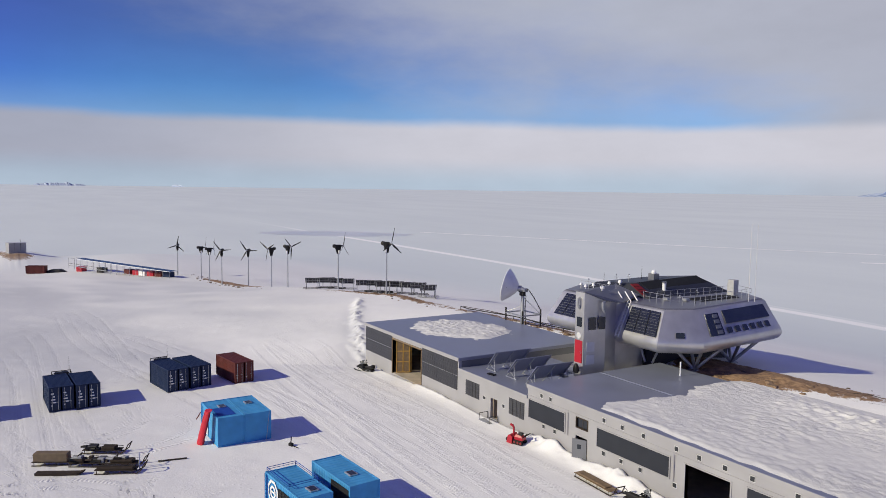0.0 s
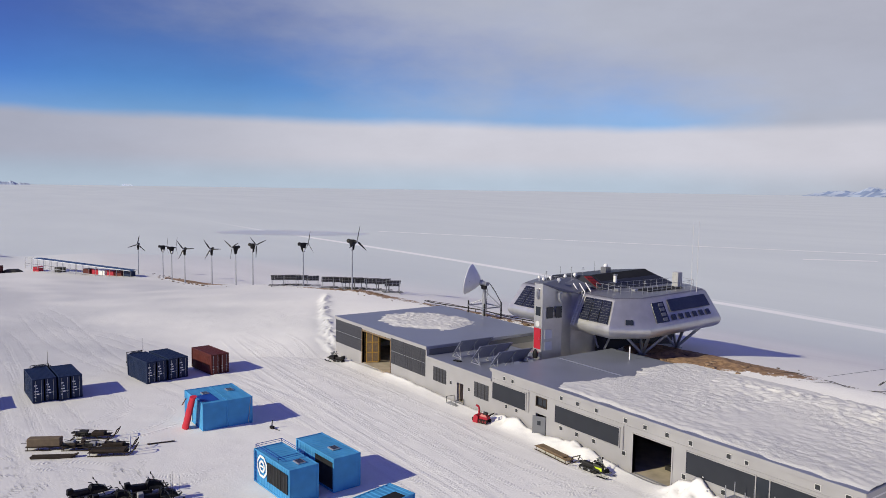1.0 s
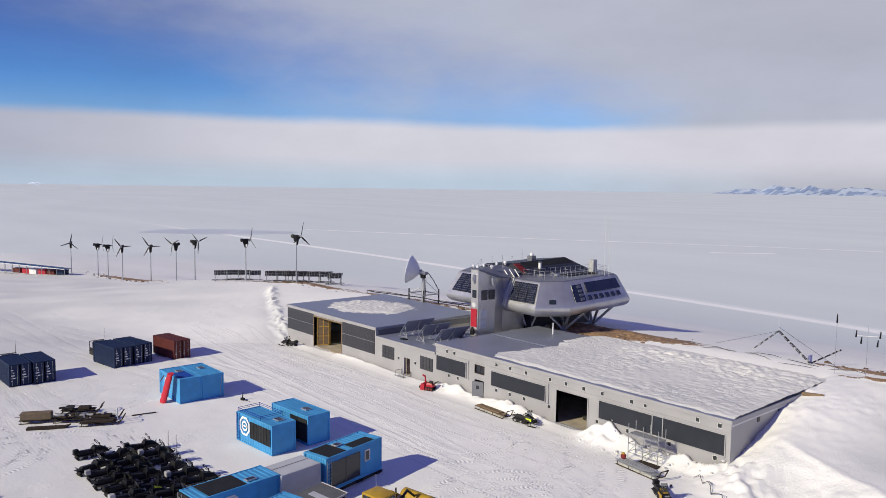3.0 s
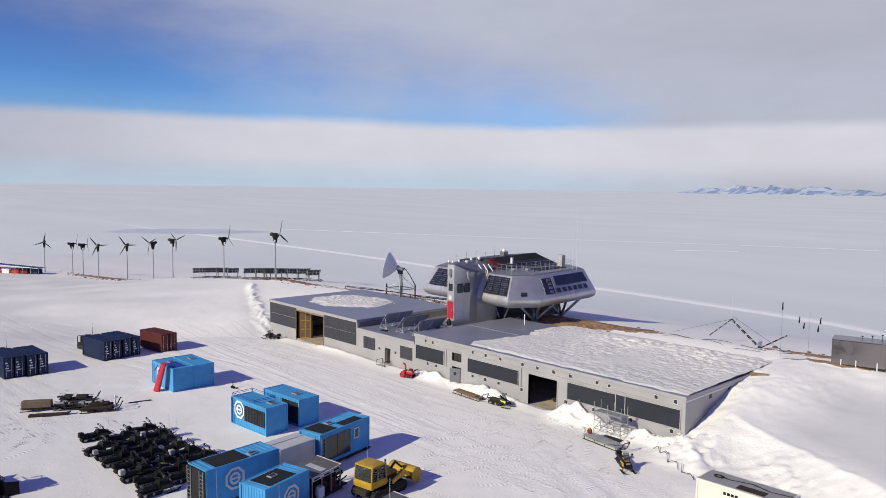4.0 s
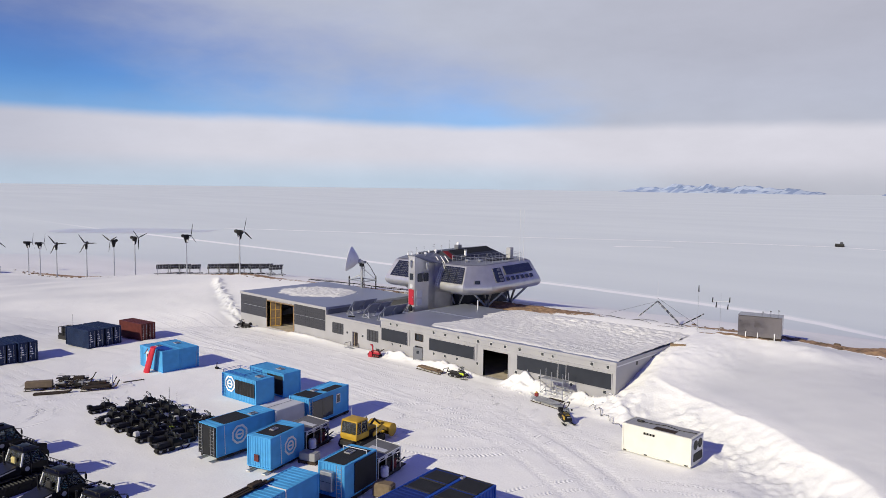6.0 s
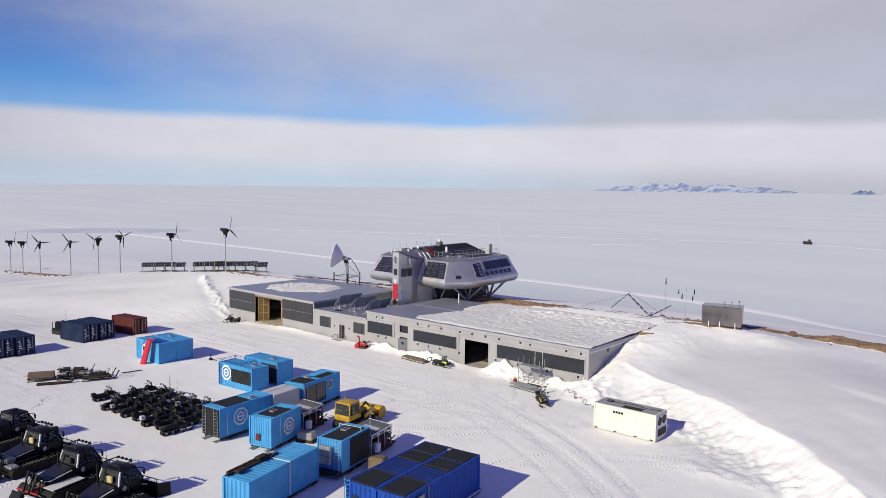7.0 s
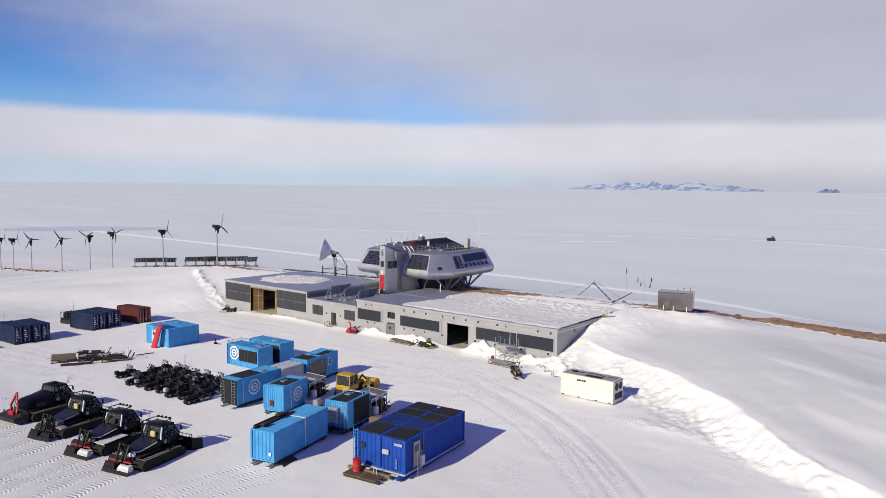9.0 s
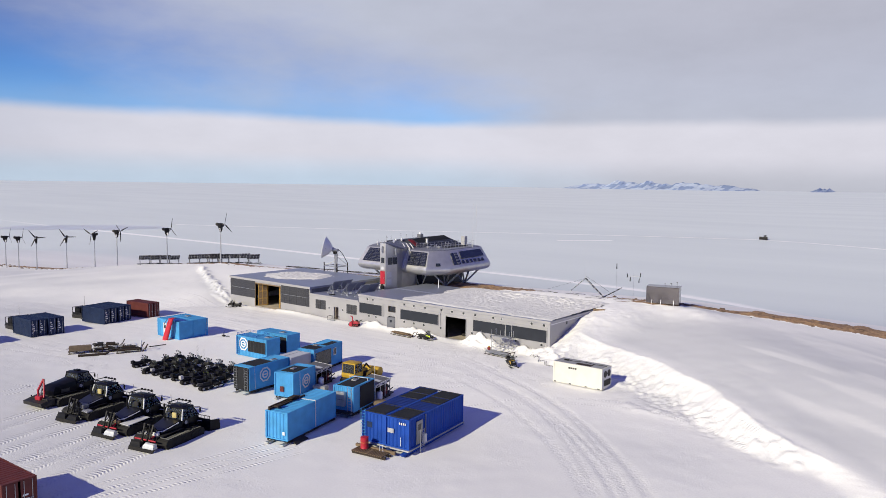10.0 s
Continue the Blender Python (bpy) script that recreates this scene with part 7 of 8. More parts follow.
        flap = part("finisher_flap", Shape().slab((-3.26, -1.4, 0.06), (-3.03, -1.5, 0.32), (-3.03, 1.5, 0.32), (-3.26, 1.4, 0.06), 0.03), M["rubber"], ob, "rubber finisher comb")
        part("tiller_beam", Shape().rod((-2.62, -1.2, 0.82), (-2.62, 1.2, 0.82), 0.065, n=8).rod((-2.62, -0.4, 0.82), (-2.0, -0.4, 0.95), 0.09), M["red"] if kind != 1 else M["dark_steel"], ob)
        if kind == 1:
            for a, b in ((-1.0, -0.35), (-0.25, 0.3), (0.4, 1.0)):
                part("storage_case", Shape().box(-2.0, -1.3, a, b, 1.06, 1.42, None, 0.05), M["parapet"], ob, "blue-grey storage case")
            for k in range(6):
                part("comb_bar", Shape().rod((-2.75, -1.5 + 0.25 * k, 0.3), (-2.35 - 0.06 * (k % 3), -1.25 + 0.2 * k, 1.75 - 0.1 * (k % 2)), 0.04, n=5), M["black"], ob)
            part("tiller_hood", Shape().loft([[(-2.2, -1.8, 0.9), (-1.5, -1.8, 0.9), (-1.5, -0.95, 0.95), (-2.2, -0.95, 0.95)], [(-2.1, -1.7, 1.0), (-1.55, -1.7, 1.02), (-1.55, -1.0, 1.06), (-2.1, -1.0, 1.04)]]), M["crate"], ob, "pale rear fender")
        else:
            part("bed_load", Shape().box(-2.05, -1.72, -0.75, -0.1, 0.99, 1.3, None, 0.06), M["white_paint"] if kind == 3 else M["timber"], ob)
            part("bed_load", Shape().box(-2.1, -1.74, 0.05, 0.75, 0.99, 1.22, None, 0.05), M["crate"], ob)
        for k in range(4):
            part("hose", Shape().tube([(-1.5, -0.35 + 0.2 * k, 1.15), (-1.9, -0.4 + 0.25 * k, 1.65 + 0.08 * (k % 2)), (-2.35, -0.45 + 0.3 * k, 1.25), (-2.7, -0.5 + 0.35 * k, 0.75)], 0.03, 5), M["black"], ob)
    # front blade on its push frame
    prof = [(2.95, 0.12), (3.15, 0.1), (3.32, 0.5), (3.25, 0.95), (3.1, 1.2), (3.0, 1.15), (3.08, 0.9), (3.12, 0.5)]
    bl = part("blade", Shape().prism(prof, "y", -1.9, 1.9), M["dark_body"], ob, "black dozer blade")
    part("blade_arm", Shape().rod((2.0, -0.5, 0.6), (3.05, -0.6, 0.5), 0.08).rod((2.0, 0.5, 0.6), (3.05, 0.6, 0.5), 0.08), M["dark_steel"], ob)
    part("blade_ram", Shape().rod((2.3, -0.35, 1.1), (3.05, -0.9, 0.95), 0.06).rod((2.3, 0.35, 1.1), (3.05, 0.9, 0.95), 0.06), M["galv"], ob)
    part("blade_grid", Shape().tube([(3.1, -1.8, 1.2), (3.15, -1.8, 1.42), (3.15, 1.8, 1.42), (3.1, 1.8, 1.2)], 0.03, 5), M["dark_steel"], bl)
    for k in range(9):
        part("grid_bar", Shape().rod((3.1, -1.6 + 0.4 * k, 1.18), (3.15, -1.6 + 0.4 * k, 1.42), 0.02, n=4), M["dark_steel"], bl)
    for sy in (-1, 1):
        part("wing", Shape().slab((3.1, sy * 1.92, 0.12), (3.95, sy * 2.3, 0.12), (3.9, sy * 2.3, 1.05), (3.05, sy * 1.92, 1.15), 0.06), M["dark_body"], bl)
    return ob


groomer(0, 41.9, -51.3, 101, "black snow groomer with a high hood and rear red crane")
groomer(1, 49.1, -51.6, 102, "black snow groomer with blue-grey cases on its bed")
groomer(2, 56.2, -51.4, 103, "black snow groomer with pale track guards and red tiller beam")
groomer(3, 62.4, -51.0, 104, "black snow groomer with tall exhaust and yellow box")

# ---- bulldozer ----
doz = place("bulldozer", 62.3, -25.9, 100, "small yellow crawler bulldozer with worn paint", "bulldozer", "", 0.05)
for sy in (-1, 1):
    track_belt(doz, -1.5, 1.6, sy * 0.95, 0.5, 0.42, 0.24, True)
part("chassis", Shape().box(-1.9, 2.0, -0.65, 0.65, 0.5, 1.0, None, 0.05), M["dark_steel"], doz)
cab = part("cab_tub", Shape().loft([[(-1.9, -0.9, 1.0), (-0.1, -0.9, 1.0), (-0.1, 0.9, 1.0), (-1.9, 0.9, 1.0)], [(-1.95, -0.95, 1.3), (-0.1, -0.95, 1.3), (-0.1, 0.95, 1.3), (-1.95, 0.95, 1.3)], [(-1.9, -0.92, 1.55), (-0.15, -0.92, 1.55), (-0.15, 0.92, 1.55), (-1.9, 0.92, 1.55)]]), M["yellow"], doz, "yellow cab base")
framed_cab(cab, (-1.88, -0.2, 0.9), (-1.75, -0.3, 0.86), 1.5, 2.62, M["yellow"], M["yellow"], M["yellow"])
part("hood", Shape().loft([[(-0.1, -0.45, 1.0), (1.6, -0.42, 1.0), (1.6, 0.42, 1.0), (-0.1, 0.45, 1.0)], [(-0.1, -0.48, 1.55), (1.6, -0.45, 1.45), (1.6, 0.45, 1.45), (-0.1, 0.48, 1.55)], [(-0.1, -0.35, 1.68), (1.5, -0.32, 1.56), (1.5, 0.32, 1.56), (-0.1, 0.35, 1.68)]]), M["yellow"], doz, "yellow engine hood", True)
part("hood_grille", Shape().box(1.61, 1.66, -0.4, 0.4, 1.02, 1.42), M["vent"], doz)
for sy in (-1, 1):
    part("engine_side", Shape().box(0.1, 1.4, sy * 0.5 - 0.05, sy * 0.5 + 0.05, 0.95, 1.3), M["dark_steel"], doz)
    part("track_frame", Shape().box(-1.4, 1.5, sy * 1.22 - 0.04, sy * 1.22 + 0.04, 0.3, 0.55, None, 0.02), M["timber_dark"], doz)
    part("lift_arm", Shape().loft([[(0.1, sy * 1.28 - 0.07, 1.0), (0.1, sy * 1.28 + 0.07, 1.0), (0.1, sy * 1.28 + 0.07, 1.35), (0.1, sy * 1.28 - 0.07, 1.35)], [(1.5, sy * 1.2 - 0.07, 1.35), (1.5, sy * 1.2 + 0.07, 1.35), (1.5, sy * 1.2 + 0.07, 1.75), (1.5, sy * 1.2 - 0.07, 1.75)], [(2.7, sy * 1.0 - 0.07, 0.7), (2.7, sy * 1.0 + 0.07, 0.7), (2.7, sy * 1.0 + 0.07, 0.95), (2.7, sy * 1.0 - 0.07, 0.95)]]), M["yellow"], doz)
    part("arm_ram", Shape().rod((0.5, sy * 1.0, 0.95), (2.2, sy * 0.95, 1.2), 0.06, n=8), M["galv"], doz)
part("tilt_link", Shape().tube([(1.2, 0.0, 1.5), (1.9, 0.0, 1.95), (2.7, 0.0, 1.25)], 0.09, 8), M["dark_steel"], doz)
arc = [(3.05 + 0.62 * math.cos(a), 0.82 + 0.62 * math.sin(a)) for a in [radians(d) for d in range(-80, 171, 25)]]
arc += [(3.05 + 0.5 * math.cos(a), 0.82 + 0.5 * math.sin(a)) for a in [radians(d) for d in range(170, -81, -25)]]
bucket = part("bucket", Shape().prism(arc, "y", -1.25, 1.25), M["yellow"], doz, "rounded yellow bucket", True)
for sy in (-1, 1):
    part("bucket_end", Shape().rod((3.05, sy * 1.25, 0.82), (3.05, sy * 1.30, 0.82), 0.62, n=18), M["yellow"], bucket)
part("exhaust", Shape().rod((0.9, 0.2, 1.6), (0.9, 0.2, 2.4), 0.06, n=8), M["dark_steel"], doz)
part("rear_hitch", Shape().box(-2.3, -1.9, -0.7, 0.7, 0.55, 0.95, None, 0.04).rod((-2.2, -0.4, 0.3), (-2.2, -0.4, 0.7), 0.07).rod((-2.2, 0.4, 0.3), (-2.2, 0.4, 0.7), 0.07), M["dark_steel"], doz)
part("flag_rod", Shape().rod((-0.4, 0.9, 2.7), (-0.4, 0.95, 3.6), 0.012, n=4), M["frame_pale"], doz)


# ---- snowmobiles ----
def snowmobile(x, y, rot, label, body, group="parked snowmobiles", box=True, screen=True):
    ob = place("snowmobile", x, y, rot, label, "snowmobile", group, 0.03)
    part("track", Shape().prism([(-1.45, 0.28), (-1.3, 0.06), (0.25, 0.02), (0.45, 0.2), (0.3, 0.42), (-1.3, 0.46)], "y", -0.25, 0.25), M["rubber"], ob)
    for sy in (-1, 1):
        part("ski", Shape().prism([(0.55, 0.02), (1.5, 0.02), (1.78, 0.22), (1.72, 0.24), (1.45, 0.08), (0.55, 0.06)], "y", sy * 0.48 - 0.08, sy * 0.48 + 0.08), M["black"], ob)
        part("spindle", Shape().rod((1.05, sy * 0.48, 0.06), (0.85, sy * 0.3, 0.5), 0.035, n=6), M["dark_steel"], ob)
    part("cowl", Shape().loft([[(0.05, -0.42, 0.4), (1.35, -0.3, 0.36), (1.35, 0.3, 0.36), (0.05, 0.42, 0.4)], [(0.0, -0.44, 0.7), (1.25, -0.32, 0.58), (1.25, 0.32, 0.58), (0.0, 0.44, 0.7)], [(0.15, -0.3, 0.98), (0.85, -0.22, 0.82), (0.85, 0.22, 0.82), (0.15, 0.3, 0.98)]]), body, ob, "", True)
    part("seat", Shape().loft([[(-1.15, -0.2, 0.46), (0.05, -0.24, 0.46), (0.05, 0.24, 0.46), (-1.15, 0.2, 0.46)], [(-1.2, -0.22, 0.68), (0.0, -0.24, 0.66), (0.0, 0.24, 0.66), (-1.2, 0.22, 0.68)], [(-1.1, -0.16, 0.8), (-0.1, -0.18, 0.74), (-0.1, 0.18, 0.74), (-1.1, 0.16, 0.8)]]), M["seat"], ob, "", True)
    part("handlebar", Shape().tube([(0.05, -0.42, 1.05), (0.2, -0.2, 1.1), (0.2, 0.2, 1.1), (0.05, 0.42, 1.05)], 0.03, 6).rod((0.2, 0, 1.1), (0.35, 0, 0.9), 0.03), M["black"], ob)
    if screen:
        part("windscreen", Shape().slab((0.75, -0.3, 0.85), (0.75, 0.3, 0.85), (0.38, 0.27, 1.45), (0.38, -0.27, 1.45), 0.015), M["glass_clear"], ob)
    part("mirror", Shape().rod((0.6, -0.3, 0.95), (0.45, -0.52, 1.25), 0.02, n=5).box(0.4, 0.46, -0.62, -0.46, 1.2, 1.36), M["black"], ob)
    part("mirror", Shape().rod((0.6, 0.3, 0.95), (0.45, 0.52, 1.25), 0.02, n=5).box(0.4, 0.46, 0.46, 0.62, 1.2, 1.36), M["black"], ob)
    part("rack", Shape().box(-1.6, -1.1, -0.24, 0.24, 0.58, 0.63), M["dark_steel"], ob)
    for sy in (-1, 1):
        part("running_board", Shape().box(-1.25, 0.2, sy * 0.36 - 0.09, sy * 0.36 + 0.09, 0.36, 0.40, None, 0.01), M["cleat"], ob)
        part("track_wheel", Shape().rod((-1.05, sy * 0.26, 0.26), (-1.05, sy * 0.30, 0.26), 0.14, n=10).rod((-0.35, sy * 0.26, 0.2), (-0.35, sy * 0.30, 0.2), 0.1, n=10), M["crate"], ob)
        part("side_cover", Shape().slab((0.15, sy * 0.455, 0.48), (1.15, sy * 0.345, 0.42), (1.1, sy * 0.345, 0.56), (0.2, sy * 0.455, 0.66), 0.02 * sy), M["dark_steel"], ob)
    part("front_bumper", Shape().tube([(1.3, -0.28, 0.4), (1.62, -0.22, 0.46), (1.62, 0.22, 0.46), (1.3, 0.28, 0.4)], 0.025, 5), M["cleat"], ob)
    part("headlamp", Shape().box(1.08, 1.16, -0.17, 0.17, 0.66, 0.78, None, 0.02), M["crate"], ob)
    part("rear_grab_bar", Shape().tube([(-1.3, -0.2, 0.62), (-1.55, -0.2, 0.85), (-1.55, 0.2, 0.85), (-1.3, 0.2, 0.62)], 0.02, 5), M["cleat"], ob)
    if box:
        part("luggage_box", Shape().box(-1.58, -1.15, -0.23, 0.23, 0.64, 1.0, None, 0.04), M["crate"] if box == 2 else M["black"], ob)
    return ob


rnd = random.Random(11)
proto = {}
for row, (y0, n) in enumerate(((-38.7, 7), (-36.2, 7), (-33.8, 6))):
    for k in range(n):
        x = 38.4 - 0.9 * row + k * 2.1 + rnd.uniform(-0.3, 0.3)
        y = y0 + 0.1 * (k - 4) + rnd.uniform(-0.4, 0.4)
        rot = 96 + rnd.uniform(-12, 12)
        style = rnd.choice((0, 1, 0, 1, 2))
        if style not in proto:
            proto[style] = snowmobile(x, y, rot, ("black snowmobile with a rear luggage box", "black snowmobile with a bare rear rack", "black snowmobile with a grey luggage box")[style], M["black"], "parked snowmobiles", (True, False, 2)[style])
        else:
            copy_thing(proto[style], pose(x, y, ground_z(x, y) - 0.03, 0, 0, rot) @ Matrix.Diagonal((1, 1, rnd.uniform(1.05, 1.25), 1)))
copy_thing(proto[0], pose(34.6, -38.2, ground_z(34.6, -38.2) - 0.03, 0, 0, 95))
s = snowmobile(47.2, -37.4, 88, "black snowmobile with a lime-green hood stripe", M["black"], "parked snowmobiles", False)
part("hood_stripe", Shape().slab((0.3, -0.25, 1.0), (0.8, -0.2, 0.86), (0.8, 0.2, 0.86), (0.3, 0.25, 1.0), 0.02), M["lime"], s)
for x, y, h in ((39.5, -33.2, 2.6), (40.2, -33.5, 2.7), (40.8, -33.0, 2.5), (50.8, -35.0, 2.4)):
    fl = place("marker_rod", x, y, 0, "thin marker rod standing among the snowmobiles", "marker rod", "marker rods")
    part("rod", Shape().rod((0, 0, 0), (0.05, 0, h), 0.016, 0.01, 5), M["dark_steel"], fl)
snowmobile(3.6, -1.7, 200, "black snowmobile beside the garage hall", M["black"], "single snowmobiles", True)
s = snowmobile(53.4, -2.3, 8, "black and lime snowmobile parked by the workshop", M["black"], "single snowmobiles", False)
part("side_cover", Shape().box(0.3, 1.0, -0.40, -0.36, 0.5, 0.75), M["lime"], s)
s = snowmobile(72.6, -7.6, 322, "black and yellow snowmobile hitched to a sled", M["black"], "single snowmobiles", True)
part("side_cover", Shape().box(0.3, 1.05, -0.42, -0.37, 0.45, 0.78), M["yellow"], s)
part("hood_stripe", Shape().slab((0.2, -0.28, 1.0), (0.85, -0.2, 0.85), (0.85, 0.2, 0.85), (0.2, 0.28, 1.0), 0.02), M["yellow"], s)

# red snow blower
bl = place("snow_blower", 37.9, -1.9, 20, "red tracked snow blower beside the facade", "snow blower")
bl.scale = (0.8, 0.8, 0.95)
for sy in (-1, 1):
    tr = part("track", Shape().prism([(-0.7, 0.3), (-0.6, 0.05), (0.5, 0.05), (0.65, 0.3), (0.5, 0.5), (-0.6, 0.5)], "y", sy * 0.4 - 0.15, sy * 0.4 + 0.15), M["rubber"], bl)
    for px in (-0.45, 0.0, 0.4):
        part("track_wheel", Shape().rod((px, sy * 0.55, 0.27), (px, sy * 0.58, 0.27), 0.14, n=10), M["red_dark"], tr)
part("body", Shape().loft([[(-0.6, -0.42, 0.5), (0.55, -0.4, 0.5), (0.55, 0.4, 0.5), (-0.6, 0.42, 0.5)], [(-0.55, -0.44, 0.8), (0.5, -0.42, 0.78), (0.5, 0.42, 0.78), (-0.55, 0.44, 0.8)], [(-0.4, -0.3, 1.02), (0.3, -0.28, 0.95), (0.3, 0.28, 0.95), (-0.4, 0.3, 1.02)]]), M["red"], bl, "red engine cover", True)
part("engine", Shape().box(-0.15, 0.35, -0.25, 0.25, 0.95, 1.2, None, 0.05), M["dark_steel"], bl)
part("muffler", Shape().rod((-0.3, 0.2, 1.0), (-0.3, 0.2, 1.25), 0.1, n=10), M["galv"], bl)
part("auger_housing", Shape().prism([(-1.5, 0.1), (-0.75, 0.05), (-0.7, 0.75), (-1.0, 0.95), (-1.3, 0.85)], "y", -0.65, 0.65), M["red"], bl)
part("auger", Shape().rod((-1.42, -0.62, 0.42), (-1.42, 0.62, 0.42), 0.2, n=10), M["dark_steel"], bl)
part("chute", Shape().tube([(-0.9, 0, 0.85), (-0.9, 0, 1.55), (-1.0, -0.05, 1.75), (-1.3, -0.15, 1.85)], 0.12, 8), M["red"], bl, "discharge chute", True)
part("handle", Shape().tube([(0.5, -0.35, 0.8), (1.15, -0.38, 1.25), (1.15, 0.38, 1.25), (0.5, 0.35, 0.8)], 0.03, 6), M["black"], bl)
part("control_panel", Shape().box(0.75, 1.0, -0.3, 0.3, 1.05, 1.15, None, 0.03), M["black"], bl)

# ---- sleds ----
def cargo_sled(x, y, rot, L, label, load, deck_mat="timber_dark", group="cargo sleds"):
    ob = place("cargo_sled", x, y, rot, label, "sled", group, 0.02)
    for sy in (-0.42, 0.42):
        part("runner", Shape().tube([(-L / 2, sy, 0.05), (L / 2, sy, 0.05), (L / 2 + 0.45, sy, 0.35), (L / 2 + 0.75, sy, 0.95)], 0.05, 6), M["timber_dark"], ob)
        for k in range(4):
            px = -L / 2 + 0.2 + k * (L - 0.4) / 3
            part("stanchion", Shape().rod((px, sy, 0.06), (px, sy, 0.32), 0.03, n=5), M["timber_dark"], ob)
    part("bow", Shape().tube([(L / 2 + 0.75, -0.42, 0.95), (L / 2 + 0.85, 0, 1.0), (L / 2 + 0.75, 0.42, 0.95)], 0.045, 6), M["timber_dark"], ob)
    for k in range(5):
        y0 = -0.46 + k * 0.19
        part("deck_slat", Shape().box(-L / 2, L / 2, y0, y0 + 0.16, 0.33, 0.37), M[deck_mat], ob)
    pick = random.Random(int(x * 10) + int(L * 10))
    for k in range(7 if len(load) > 1 else 0):       # odds and ends lashed on top
        px, py, pz = pick.uniform(-L / 2, L / 2 - 0.5), pick.uniform(-0.4, 0.3), 0.375 + pick.uniform(0.0, 0.25)
        q = Matrix.Translation((px, py, pz)) @ Euler((pick.uniform(-0.3, 0.3), pick.uniform(-0.2, 0.2), pick.uniform(-0.5, 0.5))).to_matrix().to_4x4()
        a, b, c = pick.uniform(0.15, 0.5), pick.uniform(0.1, 0.3), pick.uniform(0.08, 0.3)
        part("lashed_box", Shape().box(-a, a, -b, b, 0, c, q, 0.03), M[pick.choice(("black", "dark_steel", "timber_dark", "dark_steel", "crate"))], ob)
    for k in range(2 if deck_mat == "timber_dark" else 0):
        part("pole", Shape().rod((-L / 2 - pick.uniform(0, 0.5), pick.uniform(-0.3, 0.3), 0.7 + 0.2 * k), (L / 2, pick.uniform(-0.4, 0.4), 0.55), 0.025, n=5), M["dark_steel"], ob)
    for bx in load:
        x0, x1, h, mt = bx
        part("cargo", Shape().box(x0, x1, -0.4, 0.4, 0.375, 0.375 + h, None, 0.05), M[mt], ob)
    return ob


cargo_sled(20.6, -39.7, 62, 3.2, "wooden cargo sled with an olive canvas box", ((-1.5, 1.4, 0.75, "tarp"),))
cargo_sled(19.8, -35.6, 60, 3.4, "dark wooden cargo sled with grey cases", ((-1.2, -0.8, 0.35, "crate"), (0.0, 1.2, 0.3, "timber_dark")))
cargo_sled(22.6, -37.0, 60, 3.2, "dark wooden cargo sled with tied boxes", ((-1.3, -0.3, 0.3, "timber_dark"), (0.2, 0.9, 0.3, "dark_steel")))
cargo_sled(23.9, -34.9, 60, 3.6, "dark wooden cargo sled with a grey case", ((-1.6, -1.0, 0.4, "crate"), (-0.5, 1.4, 0.25, "timber_dark")))
cargo_sled(25.6, -35.2, 62, 3.4, "dark wooden cargo sled with tied planks", ((-1.5, 1.5, 0.22, "timber_dark"),))
pulk = place("pulk_sled", 23.6, -39.4, 62, "long dark plastic pulk sled on the snow", "sled", "", 0.02)
part("hull", Shape().loft([[(-1.9, y, z) for y, z in ((-0.3, 0.25), (-0.25, 0.02), (0.25, 0.02), (0.3, 0.25), (0.2, 0.22), (-0.2, 0.22))], [(1.6, y, z) for y, z in ((-0.32, 0.25), (-0.27, 0.02), (0.27, 0.02), (0.32, 0.25), (0.22, 0.2), (-0.22, 0.2))], [(2.1, y, z) for y, z in ((-0.2, 0.42), (-0.15, 0.3), (0.15, 0.3), (0.2, 0.42), (0.12, 0.41), (-0.12, 0.41))]]), M["timber_dark"], pulk)
cargo_sled(48.6, -2.4, -3, 4.4, "long pale wooden freight sled beside the facade", ((-2.0, 1.6, 0.12, "timber"),), "timber", "freight sleds")
s = cargo_sled(68.1, -4.2, 352, 4.2, "freight sled loaded with scaffold parts and a red can", ((-1.9, 1.0, 0.08, "galv"),), "galv", "freight sleds")
for k in range(5):
    part("scaffold_tube", Shape().rod((-2.2 + 0.2 * k, -0.35 + 0.17 * k, 0.5 + 0.03 * k), (1.6 + 0.15 * (k % 3), -0.4 + 0.2 * k, 0.55), 0.04, n=6), M["galv"], s)
can = thing("fuel_can", 66.5, -4.0, ground_z(68.1, -4.2) + 0.56, 20, "small red can with a yellow top on the sled", "can")
part("body", Shape().box(-0.22, 0.22, -0.18, 0.18, 0, 0.42, None, 0.08), M["red_dark"], can)
part("cap", Shape().rod((0, 0, 0.42), (0, 0, 0.54), 0.16, 0.1, 10), M["yellow"], can)

# scaffold
scaf = place("scaffold_tower", 67.3, -1.8, 0, "low galvanised scaffold tower by the facade", "scaffold")
for x in (-1.5, 0.0, 1.5):
    for y in (-0.55, 0.55):
        part("standard", Shape().rod((x, y, -0.3), (x, y, 3.1), 0.035, n=6), M["galv"], scaf)
for z in (0.5, 1.3, 2.1):
    for y in (-0.55, 0.55):
        part("ledger", Shape().rod((-1.5, y, z), (1.5, y, z), 0.03, n=6), M["galv"], scaf)
    for x in (-1.5, 0.0, 1.5):
        part("transom", Shape().rod((x, -0.55, z), (x, 0.55, z), 0.03, n=6), M["galv"], scaf)
part("platform", Shape().box(-1.5, 1.5, -0.5, 0.5, 2.13, 2.19), M["galv"], scaf)
part("base_board", Shape().box(-0.2, 1.7, -1.2, -0.4, 0.0, 0.12), M["timber_dark"], scaf)
